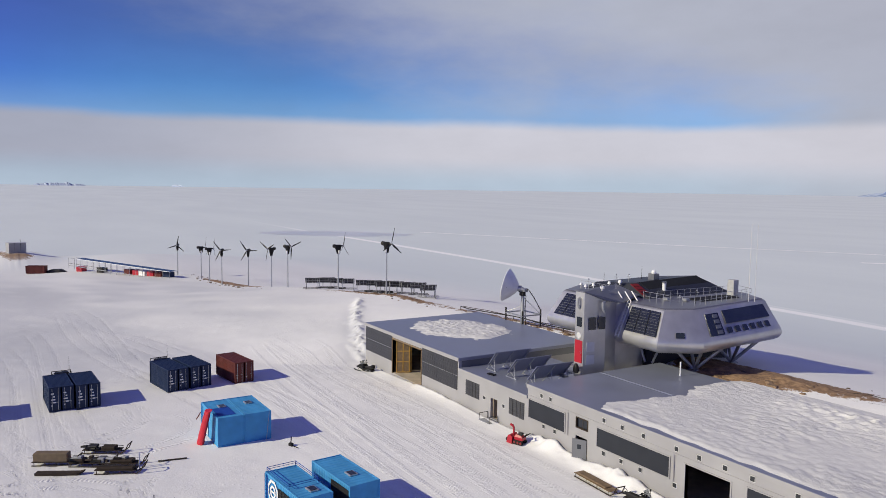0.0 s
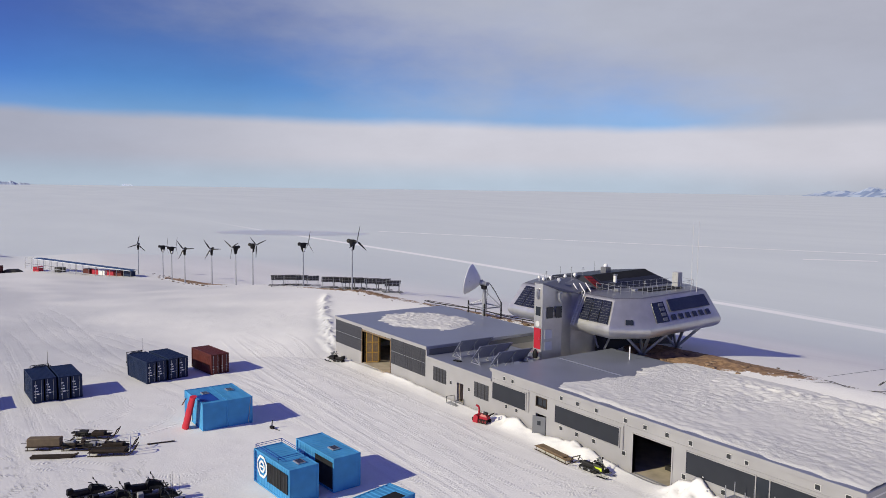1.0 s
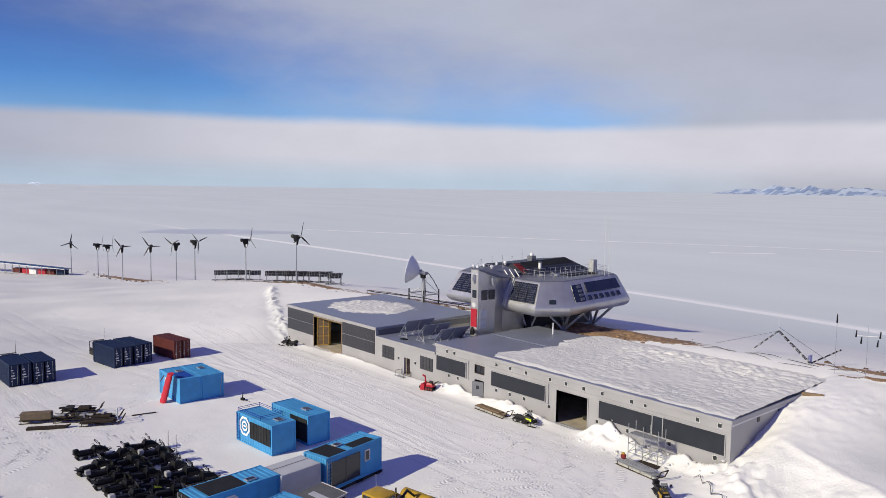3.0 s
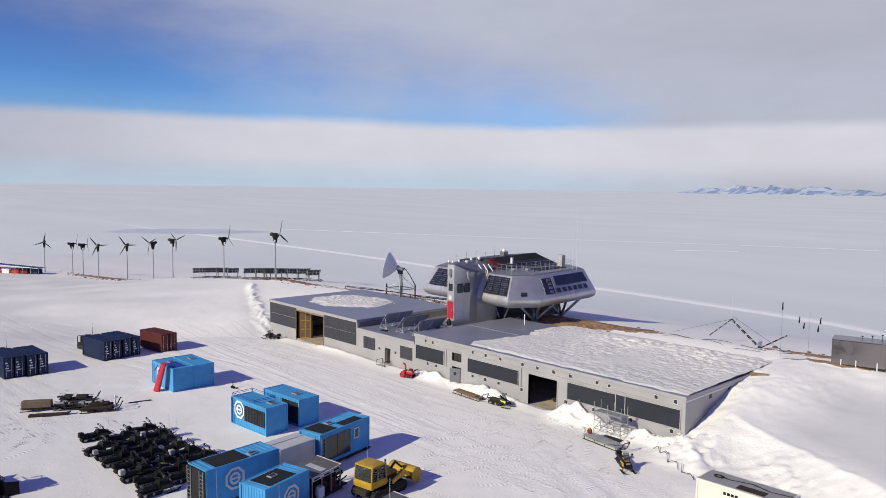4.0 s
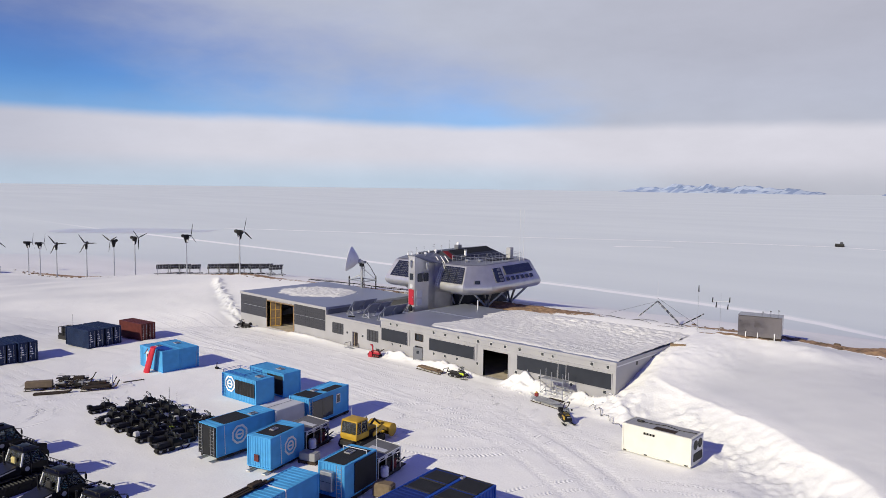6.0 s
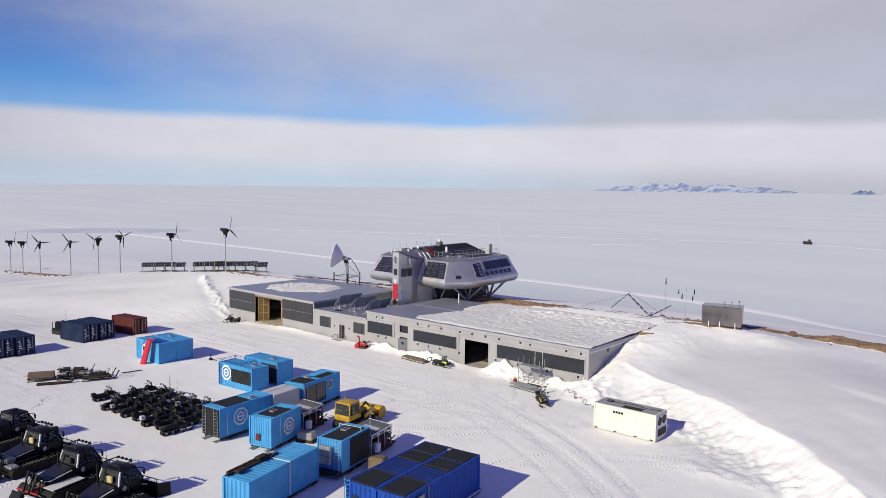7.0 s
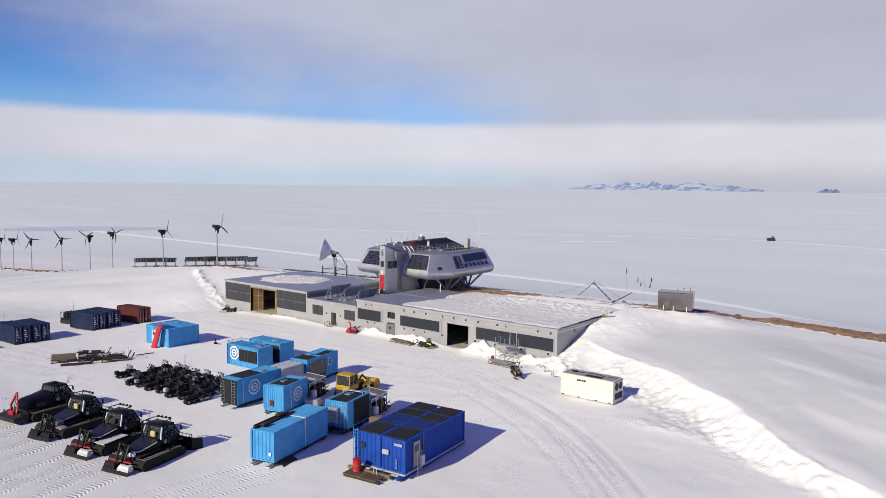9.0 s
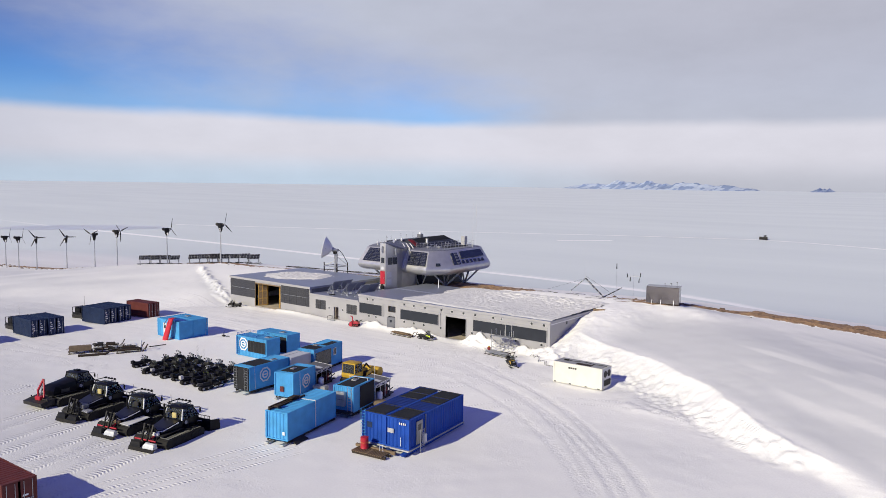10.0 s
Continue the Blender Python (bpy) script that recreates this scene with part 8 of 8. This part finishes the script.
part("brace", Shape().rod((-1.5, -0.56, 0.5), (0, -0.56, 2.1), 0.025).rod((0, -0.56, 2.1), (1.5, -0.56, 0.5), 0.025), M["galv"], scaf)

# small things in the yard
slide = place("red_cover_roll", 22.6, -27.2, 0, "long red inflatable roll leaning on the blue hut", "cover roll")
body, rg = Shape(), []
for k in range(13):
    t = k / 12
    bend = 0.16 * max(0.0, t - 0.72) / 0.28
    cx, cy, cz = -0.55 + 0.95 * t, -0.3 + 0.55 * t + 1.3 * bend ** 1.5, 0.05 + 3.55 * min(t, 0.92) + 0.35 * math.sin(bend * 1.6)
    r = 0.62 - 0.08 * t + 0.03 * math.sin(k * 2.4)
    rg.append([(cx + r * math.cos(a), cy + (0.5 + 0.3 * bend) * r * math.sin(a) * (1 - bend * 0.7), cz + 0.6 * bend * r * math.sin(a)) for a in [i * math.pi / 6 for i in range(12)]])
part("roll", body.loft(rg), M["red_plastic"], slide, "", True)
part("strap", Shape().rod((0.0, -0.75, 2.6), (0.25, -0.4, 3.3), 0.05, n=6), M["brown_red"], slide)
stk = place("marker_stake", 25.7, -33.4, 0, "white marker stake in the snow", "stake")
part("stake", Shape().box(-0.05, 0.05, -0.05, 0.05, 0, 1.5), M["white_paint"], stk)
brd = place("board", 25.2, -30.6, 80, "dark board lying flat on the snow", "board", "", -0.02)
part("plank", Shape().box(-1.2, 1.2, -0.12, 0.12, 0, 0.06, None, 0.01), M["timber_dark"], brd)
tri_ob = place("ice_auger", 27.0, -20.4, 20, "small dark hand tool standing in the snow", "tool")
part("stem", Shape().rod((0, 0, 0), (0.1, 0, 0.9), 0.05, n=6).rod((0, 0, 0.1), (1.1, 0, 0.06), 0.04, n=6), M["black"], tri_ob)
part("head", Shape().box(-0.2, 0.3, -0.15, 0.15, 0.0, 0.3, None, 0.05), M["black"], tri_ob)
# dark equipment behind the navy containers
for x, y, rot in ((-9.4, -25.0, 12), (-8.0, -37.0, 4)):
    eq = place("equipment_trailer", x, y, rot, "dark equipment trailer with racks behind the containers", "trailer", "equipment trailers")
    part("deck", Shape().box(-2.0, 2.0, -1.1, 1.1, 0.5, 0.7), M["dark_steel"], eq)
    part("rack", Shape().box(-1.9, 1.9, -1.05, -0.95, 0.7, 1.1).box(-1.9, 1.9, 0.95, 1.05, 0.7, 1.1), M["black"], eq)
    part("load", Shape().box(-1.6, -0.2, -0.8, 0.8, 0.7, 2.0, None, 0.1), M["black"], eq)
    for px in (-1.8, -0.6, 0.6, 1.8):
        part("frame_hoop", Shape().tube([(px, -1.05, 0.7), (px, -1.05, 2.0), (px, 1.05, 2.0), (px, 1.05, 0.7)], 0.05, 5), M["black"], eq)
    part("load", Shape().box(0.1, 1.6, -0.8, 0.6, 0.7, 1.6, None, 0.1), M["dark_steel"], eq)
    for sy in (-0.8, 0.8):
        part("runner", Shape().box(-2.2, 2.3, sy - 0.12, sy + 0.12, 0.02, 0.5), M["dark_steel"], eq)
    part("aerial", Shape().rod((-0.9, 0.8, 1.9), (-0.9, 0.8, 3.9), 0.03, 0.015, 5), M["dark_steel"], eq)

# ---- wind turbines ----
def turbine(x, y, z, yaw, spin, label, h=9.4):
    """Local +x is the rotor's side; the dark shroud hangs round the top of the pole."""
    ob = thing("wind_turbine", x, y, z, yaw, label, "wind turbine", "wind turbines on the ridge")
    part("pole", Shape().rod((0, 0, -1.0), (0, 0, h), 0.17, 0.11, 12), M["galv"], ob, "slim grey steel pole", True)

    def oval(cx, rx, ry, zz):
        return [(cx + rx * math.cos(a), ry * math.sin(a), h + zz) for a in [i * math.pi / 7 for i in range(14)]]

    def round_x(px, r, zz):
        return [(px, r * math.cos(a), h + zz + r * math.sin(a)) for a in [i * math.pi / 6 for i in range(12)]]
    part("shroud", Shape().loft([oval(0.05, 0.30, 0.24, -1.55), oval(0.05, 0.34, 0.28, -1.5), oval(0.0, 0.62, 0.36, -0.5), oval(-0.05, 0.80, 0.42, 0.15), oval(-0.05, 0.78, 0.38, 0.42), oval(-0.05, 0.5, 0.2, 0.5)]), M["black"], ob, "black tapering shroud", True)
    part("nose", Shape().loft([round_x(-1.25, 0.12, 0.2), round_x(-1.2, 0.32, 0.2), round_x(-0.95, 0.42, 0.2), round_x(-0.6, 0.36, 0.2)]), M["dark_steel"], ob, "", True)
    part("shaft", Shape().rod((0.6, 0, h + 0.2), (1.15, 0, h + 0.2), 0.2, 0.14, 10), M["dark_steel"], ob)
    hub = part("hub", Shape().rod((1.1, 0, h + 0.2), (1.4, 0, h + 0.2), 0.24, 0.1, 12), M["galv"], ob)
    part("plate", Shape().rod((0.1, -0.3, h - 1.45), (0.1, -0.36, h - 0.75), 0.16, 0.2, 10), M["white_paint"], ob)
    for k in range(3):
        a = radians(spin + 120 * k)
        d, e = Vector((0.12, math.cos(a), math.sin(a))), Vector((0, -math.sin(a), math.cos(a)))
        c = Vector((1.2, 0, h + 0.2))
        rings = []
        for t, w in ((0.1, 0.12), (0.6, 0.32), (1.8, 0.25), (3.0, 0.10)):
            tw = Vector((0.35 * (1 - t / 4), 0, 0))
            rings.append([c + d * t + (e + tw) * w * 0.6, c + d * t + Vector((0.03, 0, 0)), c + d * t - (e + tw) * w * 0.5, c + d * t - Vector((0.03, 0, 0))])
        part("blade", Shape().loft(rings), M["dark_steel"], hub, "dark rotor blade")
    return ob


for (x, y, z), yaw, spin in (((-29.4, 18.0, 4.0), 22, 82), ((-57.3, 20.2, 1.9), 84, 95), ((-72.2, 13.9, 0.5), 25, 20), ((-87.2, 14.9, -1.5), 292, 25), ((-100.6, 12.9, -2.4), 325, 2), ((-111.0, 8.6, -2.6), 330, 5), ((-123.2, 8.2, -3.6), 78, 100), ((-132.6, 8.0, -3.9), 78, 100), ((-149.4, 4.6, -5.2), 340, 78)):
    turbine(x, y, ground_z(x, y), yaw, spin, "dark three-bladed wind turbine on a slim grey pole")


# ---- solar tables on the ridge ----
def solar_table(x, y, z, rot, label="dark solar table on a steel frame, tilted to the west"):
    """Long along local y, its upper edge to local +x."""
    ob = thing("solar_table", x, y, z, rot, label, "solar panel", "solar tables on the ridge")
    lo, hi, w = (-0.85, 1.35), (0.8, 2.65), 1.5
    def on(t, yy, out=0.0):
        return (lo[0] + (hi[0] - lo[0]) * t + out * 0.6, yy, lo[1] + (hi[1] - lo[1]) * t - out * 0.78)
    fr = part("frame", Shape().rod(on(0, -w, 0.04), on(0, w, 0.04), 0.04, n=4).rod(on(1, -w, 0.04), on(1, w, 0.04), 0.04, n=4).rod(on(0.5, -w, 0.06), on(0.5, w, 0.06), 0.04, n=4), M["crate"], ob)
    for k in range(4):
        a, b = -w + 0.75 * k + 0.03, -w + 0.75 * (k + 1) - 0.03
        for t0, t1 in ((0.015, 0.49), (0.51, 0.985)):
            part("module", Shape().slab(on(t0, a), on(t0, b), on(t1, b), on(t1, a), 0.04), M["module_back"], fr)
    for k in range(5):
        yy = -w + 0.75 * k
        part("rafter", Shape().rod(on(0, yy, 0.07), on(1, yy, 0.07), 0.025, n=4), M["crate"], fr)
    for yy in (-w + 0.25, w - 0.25):
        part("leg", Shape().rod((-0.75, yy, 1.4), (-0.75, yy, -0.6), 0.05, n=6).rod((0.7, yy, 2.5), (0.7, yy, -0.6), 0.05, n=6), M["galv"], ob)
        part("brace", Shape().rod((-0.75, yy, 0.15), (0.7, yy, 2.3), 0.035, n=5).rod((0.7, yy, 0.2), (-0.75, yy, 1.3), 0.03, n=5), M["dark_steel"], ob)
        part("base_rail", Shape().rod((-1.5, yy, 0.2), (1.9, yy, 0.2), 0.05, n=6), M["dark_steel"], ob)
    for xx in (-0.75, 0.7):
        part("cross_rail", Shape().rod((xx, -w - 0.5, 0.32), (xx, w + 0.5, 0.32), 0.05, n=6), M["dark_steel"], ob)
    return ob


first = solar_table(-59.7, 15.1, ground_z(-59.7, 15.1) - 0.1, -24)
for x, y in ((-61.5, 18.9), (-59.5, 20.8), (-58.9, 23.2), (-63.8, 20.6), (-44.2, 20.2), (-41.6, 21.4), (-38.6, 21.9), (-36.5, 23.7), (-33.6, 24.8), (-29.6, 24.9), (-25.2, 24.6), (-41.2, 25.0), (-36.0, 20.6)):
    copy_thing(first, pose(x, y, ground_z(x, y) - 0.1, 0, 0, -24))

# ---- pipe and cable run along the crest ----
run = thing("pipe_run", 0, 0, 0, 0, "thin dark pipe run on low stands along the ridge", "pipe run")
line = [(x, 21.5 + 0.06 * x + 0.8 * math.sin(x * 0.35), 0) for x in range(-8, 34, 3)]
line = [(x, y, ground_z(x, y) + 0.55) for x, y, _ in line]
part("pipe", Shape().tube(line, 0.09, 6), M["dark_steel"], run)
part("pipe", Shape().tube([(x, y + 0.5, z + 0.15 * math.sin(i)) for i, (x, y, z) in enumerate(line)], 0.05, 5), M["timber_dark"], run)
for x, y, z in line[::2]:
    part("stand", Shape().rod((x, y, z - 0.9), (x, y, z), 0.05, n=5), M["dark_steel"], run)
cab_run = thing("cable_run", 0, 0, 0, 0, "loose dark cable lying along the snowy crest", "cable")
for y0, wave, turn, x0, x1, r, mat in ((25.5, 0.7, 0, 47, 73, 0.028, "dark_steel"), (24.3, 0.5, 2, 56, 76, 0.022, "timber_dark")):
    part("cable", Shape().tube([(x, y0 + math.sin(x * wave + turn), ground_z(x, y0 + math.sin(x * wave + turn)) + 0.05 + 0.12 * math.sin(x * 1.3)) for x in np.arange(x0, x1, 1.5)], r, 5), M[mat], cab_run)

# ---- long solar rack with stores under it, far west ----
rack = thing("solar_rack", -163, -9, -5.2, 29, "long low steel rack roofed with solar panels", "solar rack")
rack.matrix_basis = pose(-163.0, -9.6, ground_z(-163, -9) + 0.35, 0, 0, 29) @ pose(0, 0, 0, 0, 1.6, 0)
RL = 50.0
for k in range(16):
    a = -RL / 2 + 4 + (RL - 4) * k / 16
    step = (RL - 4) / 16
    pane = part("solar_panel", Shape().slab((a + 0.12, -2.5, 2.98), (a + step - 0.12, -2.5, 2.98), (a + step - 0.12, 0.2, 3.06), (a + 0.12, 0.2, 3.06), 0.05), M["cells"], rack)
    part("panel_rim", Shape().box(a, a + step, -2.62, -2.52, 2.86, 2.99), M["white_paint"], pane)
    part("cross_beam", Shape().rod((a, -2.5, 2.9), (a, 0.25, 2.98), 0.06, n=5), M["galv"], pane)
for k in range(17):
    a = -RL / 2 + RL * k / 16
    part("post", Shape().rod((a, -2.5, -0.6), (a, -2.5, 2.92), 0.06, n=6), M["galv"], rack)
    part("post", Shape().rod((a, 0.25, -0.6), (a, 0.25, 2.98), 0.06, n=6), M["galv"], rack)
part("beam", Shape().box(-RL / 2, RL / 2, -2.56, -2.44, 0.25, 0.4), M["galv"], rack)
part("beam", Shape().box(-RL / 2, -RL / 2 + 5, -2.56, -2.44, 2.86, 2.98), M["galv"], rack)
part("beam", Shape().box(-RL / 2, RL / 2, 0.19, 0.31, 2.86, 2.97), M["galv"], rack)
part("hand_rail", Shape().rod((-RL / 2, -2.5, 1.1), (4.0, -2.5, 1.1), 0.05, n=5), M["dark_steel"], rack)
mats = ("brown_red", "red", "white_paint", "red", "brown_red", "navy", "dark_steel", "red")
for k, px in enumerate((2.0, 6.0, 9.0, 13.0, 16.5, 20.5, -12, -23)):
    w = pose(-163, -9, 0, 0, 0, 29) @ Vector((px, 0.1, 0))
    st = thing("storage_box", w.x, w.y, ground_z(w.x, w.y) - 0.1, 29, "low steel storage box under the solar rack", "storage box", "boxes under the rack")
    part("body", Shape().box(-1.5, 1.5, -1.0, 1.0, 0, 1.6, None, 0.05), M[mats[k]], st)
    part("lid", Shape().box(-1.55, 1.55, -1.05, 1.05, 1.601, 1.7), M[mats[k]], st)
# huts at the far west end
hut = thing("field_hut", -250, -38, 0, 12, "small grey field hut on a rocky rise", "hut")
hut.matrix_basis = pose(-247.5, -38.2, ground_z(-247.5, -38.2) + 0.4, 0, 0, 14)
part("wall", Shape().box(-2.3, 2.3, -3.1, 3.1, -1.4, 2.7), M["crate"], hut)
part("roof", Shape().box(-2.45, 2.45, -3.25, 3.25, 2.701, 2.85), M["grey_van"], hut)
for yy in (-1.0, 1.1):
    part("wall_seam", Shape().box(2.301, 2.34, yy - 0.05, yy + 0.05, -0.5, 2.7), M["dark_steel"], hut)
part("flue", Shape().rod((0.5, 1.5, 2.85), (0.5, 1.5, 4.1), 0.07, n=6), M["dark_steel"], hut)
container("shipping_container", -189.5, -33.2, 62, 6.06, 2.44, 2.6, M["brown_red"], "red steel container standing alone on the snow", "single containers", 0.1)
# far dark machinery, stood in for by a simple covered hull on runners
machinery = place("covered_sledge", -187.5, -27.4, 60, "low dark machinery drawn as a covered hull on runners", "sledge")
part("hull", Shape().loft([[(x, y * w, z) for y, z in ((-1.1, 0.0), (1.1, 0.0), (0.9, 0.9 * h), (-0.9, 0.9 * h))] for x, w, h in ((-3.0, 0.5, 0.6), (-1.5, 1, 1.2), (1.5, 1, 1.3), (3.2, 0.5, 0.5))]), M["dark_steel"], machinery)
part("runner", Shape().box(-3.4, 3.4, -0.9, -0.7, -0.1, 0.1).box(-3.4, 3.4, 0.7, 0.9, -0.1, 0.1), M["dark_steel"], machinery)

# ---- east end: silver cabin, masts ----
cz = ground_z(81.0, 22.9) + 0.2
cabin = thing("steel_cabin", 81.0, 22.9, cz, 14, "shiny stainless-steel instrument cabin on short legs", "cabin")
cabin.scale = (0.9, 0.9, 0.86)
part("body", Shape().box(-2.75, 2.75, -1.5, 1.5, 0.06, 3.05, None, 0.06), M["cabin_steel"], cabin, "stainless-steel clad body")
part("roof", Shape().box(-2.78, 2.78, -1.53, 1.53, 3.051, 3.11), M["cabin_steel"], cabin)
for x in (-2.5, 2.5):
    part("leg", Shape().box(x - 0.1, x + 0.1, -1.2, -1.0, -0.7, 0.05).box(x - 0.1, x + 0.1, 1.0, 1.2, -0.7, 0.05), M["dark_steel"], cabin)
for x in (-1.7, -0.2, 1.9):
    part("stake", Shape().rod((x, -1.75, -0.8), (x, -1.75, 0.8), 0.06, n=8), M["white_paint"], cabin)
part("base_frame", Shape().box(-2.7, 2.7, -1.45, -1.25, -0.7, 0.055).box(-2.7, 2.7, 1.25, 1.45, -0.7, 0.055), M["timber_dark"], cabin)
for x, h in ((1.2, 0.5), (2.2, 0.7), (0.2, 0.35)):
    part("sensor", Shape().rod((x, 0, 3.13), (x, 0, 3.13 + h), 0.03, n=5).box(x - 0.12, x + 0.12, -0.05, 0.05, 3.13 + h, 3.23 + h), M["dark_steel"], cabin)


def lattice_beam(parent, name, a, b, w, material):
    a, b = Vector(a), Vector(b)
    d = (b - a).normalized()
    u = d.orthogonal().normalized() * w
    v = d.cross(u).normalized() * w
    corners = [u, v, -u]
    leg, bands = Shape(), Shape()
    n = max(2, int((b - a).length / (w * 2.5)))
    for k in range(n):
        p, q = a.lerp(b, k / n), a.lerp(b, (k + 1) / n)
        for i in range(3):
            if k % 4 > 2:
                bands.rod(p + corners[i], q + corners[i], 0.038, n=4)
            leg.rod(p + corners[i], q + corners[(i + 1) % 3], 0.018, n=4)
    for c in corners:
        leg.rod(a + c, b + c, 0.03, n=4)
    ob = part(name, leg, material, parent)
    part("painted_band", bands, M["frame_pale"], ob, "white painted bands")


tz = ground_z(66.0, 26.5)
tw = thing("fallen_mast", 66.0, 26.5, tz, 0, "black and white lattice mast legs forming a low tripod", "lattice mast")
lattice_beam(tw, "lattice_leg", (-1.0, 1.0, 2.75), (3.4, -0.8, 0.1), 0.10, M["black"])
lattice_beam(tw, "lattice_leg", (-1.0, 1.0, 2.75), (-3.6, 0.4, 0.3), 0.07, M["black"])
lattice_beam(tw, "lattice_leg", (3.4, -0.8, 0.1), (5.6, 1.5, 1.7), 0.08, M["black"])
part("whip", Shape().rod((-1.0, 1.0, 2.75), (-1.0, 1.0, 5.6), 0.022, 0.015, 5), M["frame_pale"], tw)
part("guy_wire", Shape().rod((-1.0, 1.0, 2.75), (-8.5, 0.5, 0.1), 0.02, n=4).rod((-1.0, 1.0, 3.2), (6.5, -1.0, 0.1), 0.02, n=4), M["black"], tw)
for x, y, h, cross in ((73.0, 22.8, 6.2, False), (75.8, 23.2, 5.2, True)):
    ob = thing("weather_mast", x, y, ground_z(x, y), 0, "thin weather mast with small instruments", "mast", "weather masts")
    part("pole", Shape().rod((0, 0, -0.5), (0, 0, h), 0.026, 0.016, 6), M["galv"], ob)
    if cross:
        part("cross_arm", Shape().rod((-1.1, 0, h - 1.2), (1.1, 0, h - 1.0), 0.025, n=5), M["frame_pale"], ob)
        for px, pz in ((-1.1, h - 1.0), (-0.6, h - 1.6), (0.9, h - 1.7), (1.1, h - 0.8)):
            part("instrument", Shape().rod((px, 0, pz - 0.35), (px + 0.05, 0, pz + 0.35), 0.09, 0.05, 7), M["black"], ob)
    else:
        part("instrument", Shape().rod((0, 0, h - 0.9), (0, 0, h), 0.09, 0.05, 7), M["black"], ob)
ply = thing("timber_board", 75.1, 12.6, ground_z(75.1, 12.6) + 0.12, 25, "weathered timber board at the roof's corner", "board")
part("plank", Shape().box(-0.9, 0.9, -0.12, 0.12, -0.2, 0.1, None, 0.02), M["timber"], ply)

# tracked vehicle far out on the plain
vz = ground_z(-34, 515)
far = thing("tracked_vehicle", -34, 515, vz + 0.05, 15, "dark tracked vehicle far out on the ice plain", "vehicle")
part("body", Shape().box(-3.0, 3.0, -1.5, 1.5, 0.8, 2.2, None, 0.2), M["dark_steel"], far)
part("cab", Shape().box(0.2, 2.2, -1.3, 1.3, 2.2, 3.6, None, 0.2), M["glass_cab"], far)
for sy in (-1, 1):
    part("track", Shape().prism([(-3.2, 0.5), (-2.8, 0), (2.8, 0), (3.2, 0.5), (2.8, 1.0), (-2.8, 1.0)], "y", sy * 1.4 - 0.4, sy * 1.4 + 0.4), M["rubber"], far)

# ---- loose rock on the crest ----
def boulders(name, centre, spread, n, seed, label):
    rnd = random.Random(seed)
    s = Shape()
    for _ in range(n):
        x = rnd.gauss(centre[0], spread[0])
        y = rnd.gauss(centre[1] + 0.0 * x, spread[1])
        r = rnd.uniform(0.08, 0.3) * rnd.choice((0.6, 1, 1, 1.7))
        z = ground_z(x, y) + r * 0.1
        rot = rnd.uniform(0, 6.3)
        pts = []
        for k, (h, w) in enumerate(((-0.5, 0.7), (0.0, 1.0), (0.45, 0.75))):
            for i in range(6):
                a = rot + i * math.pi / 3
                q = r * w * rnd.uniform(0.75, 1.15)
                pts.append((x + q * math.cos(a) * 1.3, y + q * math.sin(a), z + r * h * rnd.uniform(0.8, 1.1)))
        fs = [(5, 4, 3, 2, 1, 0), (12, 13, 14, 15, 16, 17)]
        for k in range(2):
            fs += [(k * 6 + i, k * 6 + (i + 1) % 6, k * 6 + 6 + (i + 1) % 6, k * 6 + 6 + i) for i in range(6)]
        s.add(pts, fs)
    return tagged(new(name, mesh_of(name, s, M["rock"])), label, "rocks", kind="stuff")


boulders("loose_rocks", (43.0, 21.5), (4.5, 1.6), 90, 1, "brown granite rocks under the station")
boulders("loose_rocks", (96.0, 27.6), (12, 1.0), 120, 2, "brown granite rocks along the eastern crest")
boulders("loose_rocks", (-118, 9.0), (16, 1.2), 70, 3, "brown rocks at the feet of the turbines")
boulders("loose_rocks", (-28, 18.5), (7, 1.2), 50, 4, "brown rocks by the solar tables")
boulders("loose_rocks", (12, 20.5), (10, 0.9), 60, 5, "brown rocks behind the garage roof")


# broken snow blocks thrown up on the bank and by the drifts
def snow_blocks(name, seed, n, along, label):
    rnd = random.Random(seed)
    s = Shape()
    for _ in range(n):
        x, y = along(rnd)
        r = rnd.uniform(0.05, 0.15) * rnd.choice((0.6, 1, 1, 1.4))
        z = ground_z(x, y)
        m = Matrix.Translation((x, y, z + r * 0.25)) @ Euler((rnd.uniform(-0.6, 0.6), rnd.uniform(-0.6, 0.6), rnd.uniform(0, 6))).to_matrix().to_4x4()
        s.box(-r, r, -r * 0.7, r * 0.7, -r * 0.5, r * 0.5, m, r * 0.25)
    return tagged(new(name, mesh_of(name, s, M["snow"], True)), label, "snow", kind="stuff")


snow_blocks("snow_blocks", 4, 60, lambda r: (r.uniform(60, 75), -abs(r.gauss(0.9, 0.9)) - 0.1), "broken snow blocks at the foot of the facade")

# loose wire on the drift beside the workshop
wire = thing("loose_wire", 0, 0, 0, 0, "thin dark wires lying loose on the drift", "wire")
for k, (x0, y0) in enumerate(((72.2, -2.2), (74.0, -3.6), (76.2, -4.8))):
    pts = [(x0 + 0.45 * i, y0 - 0.3 * i + 0.3 * math.sin(1.7 * i + k)) for i in range(6)]
    part("wire", Shape().tube([(x, y, ground_z(x, y) + 0.05 + 0.25 * abs(math.sin(1.1 * i + k))) for i, (x, y) in enumerate(pts)], 0.025, 5), M["dark_steel"], wire)
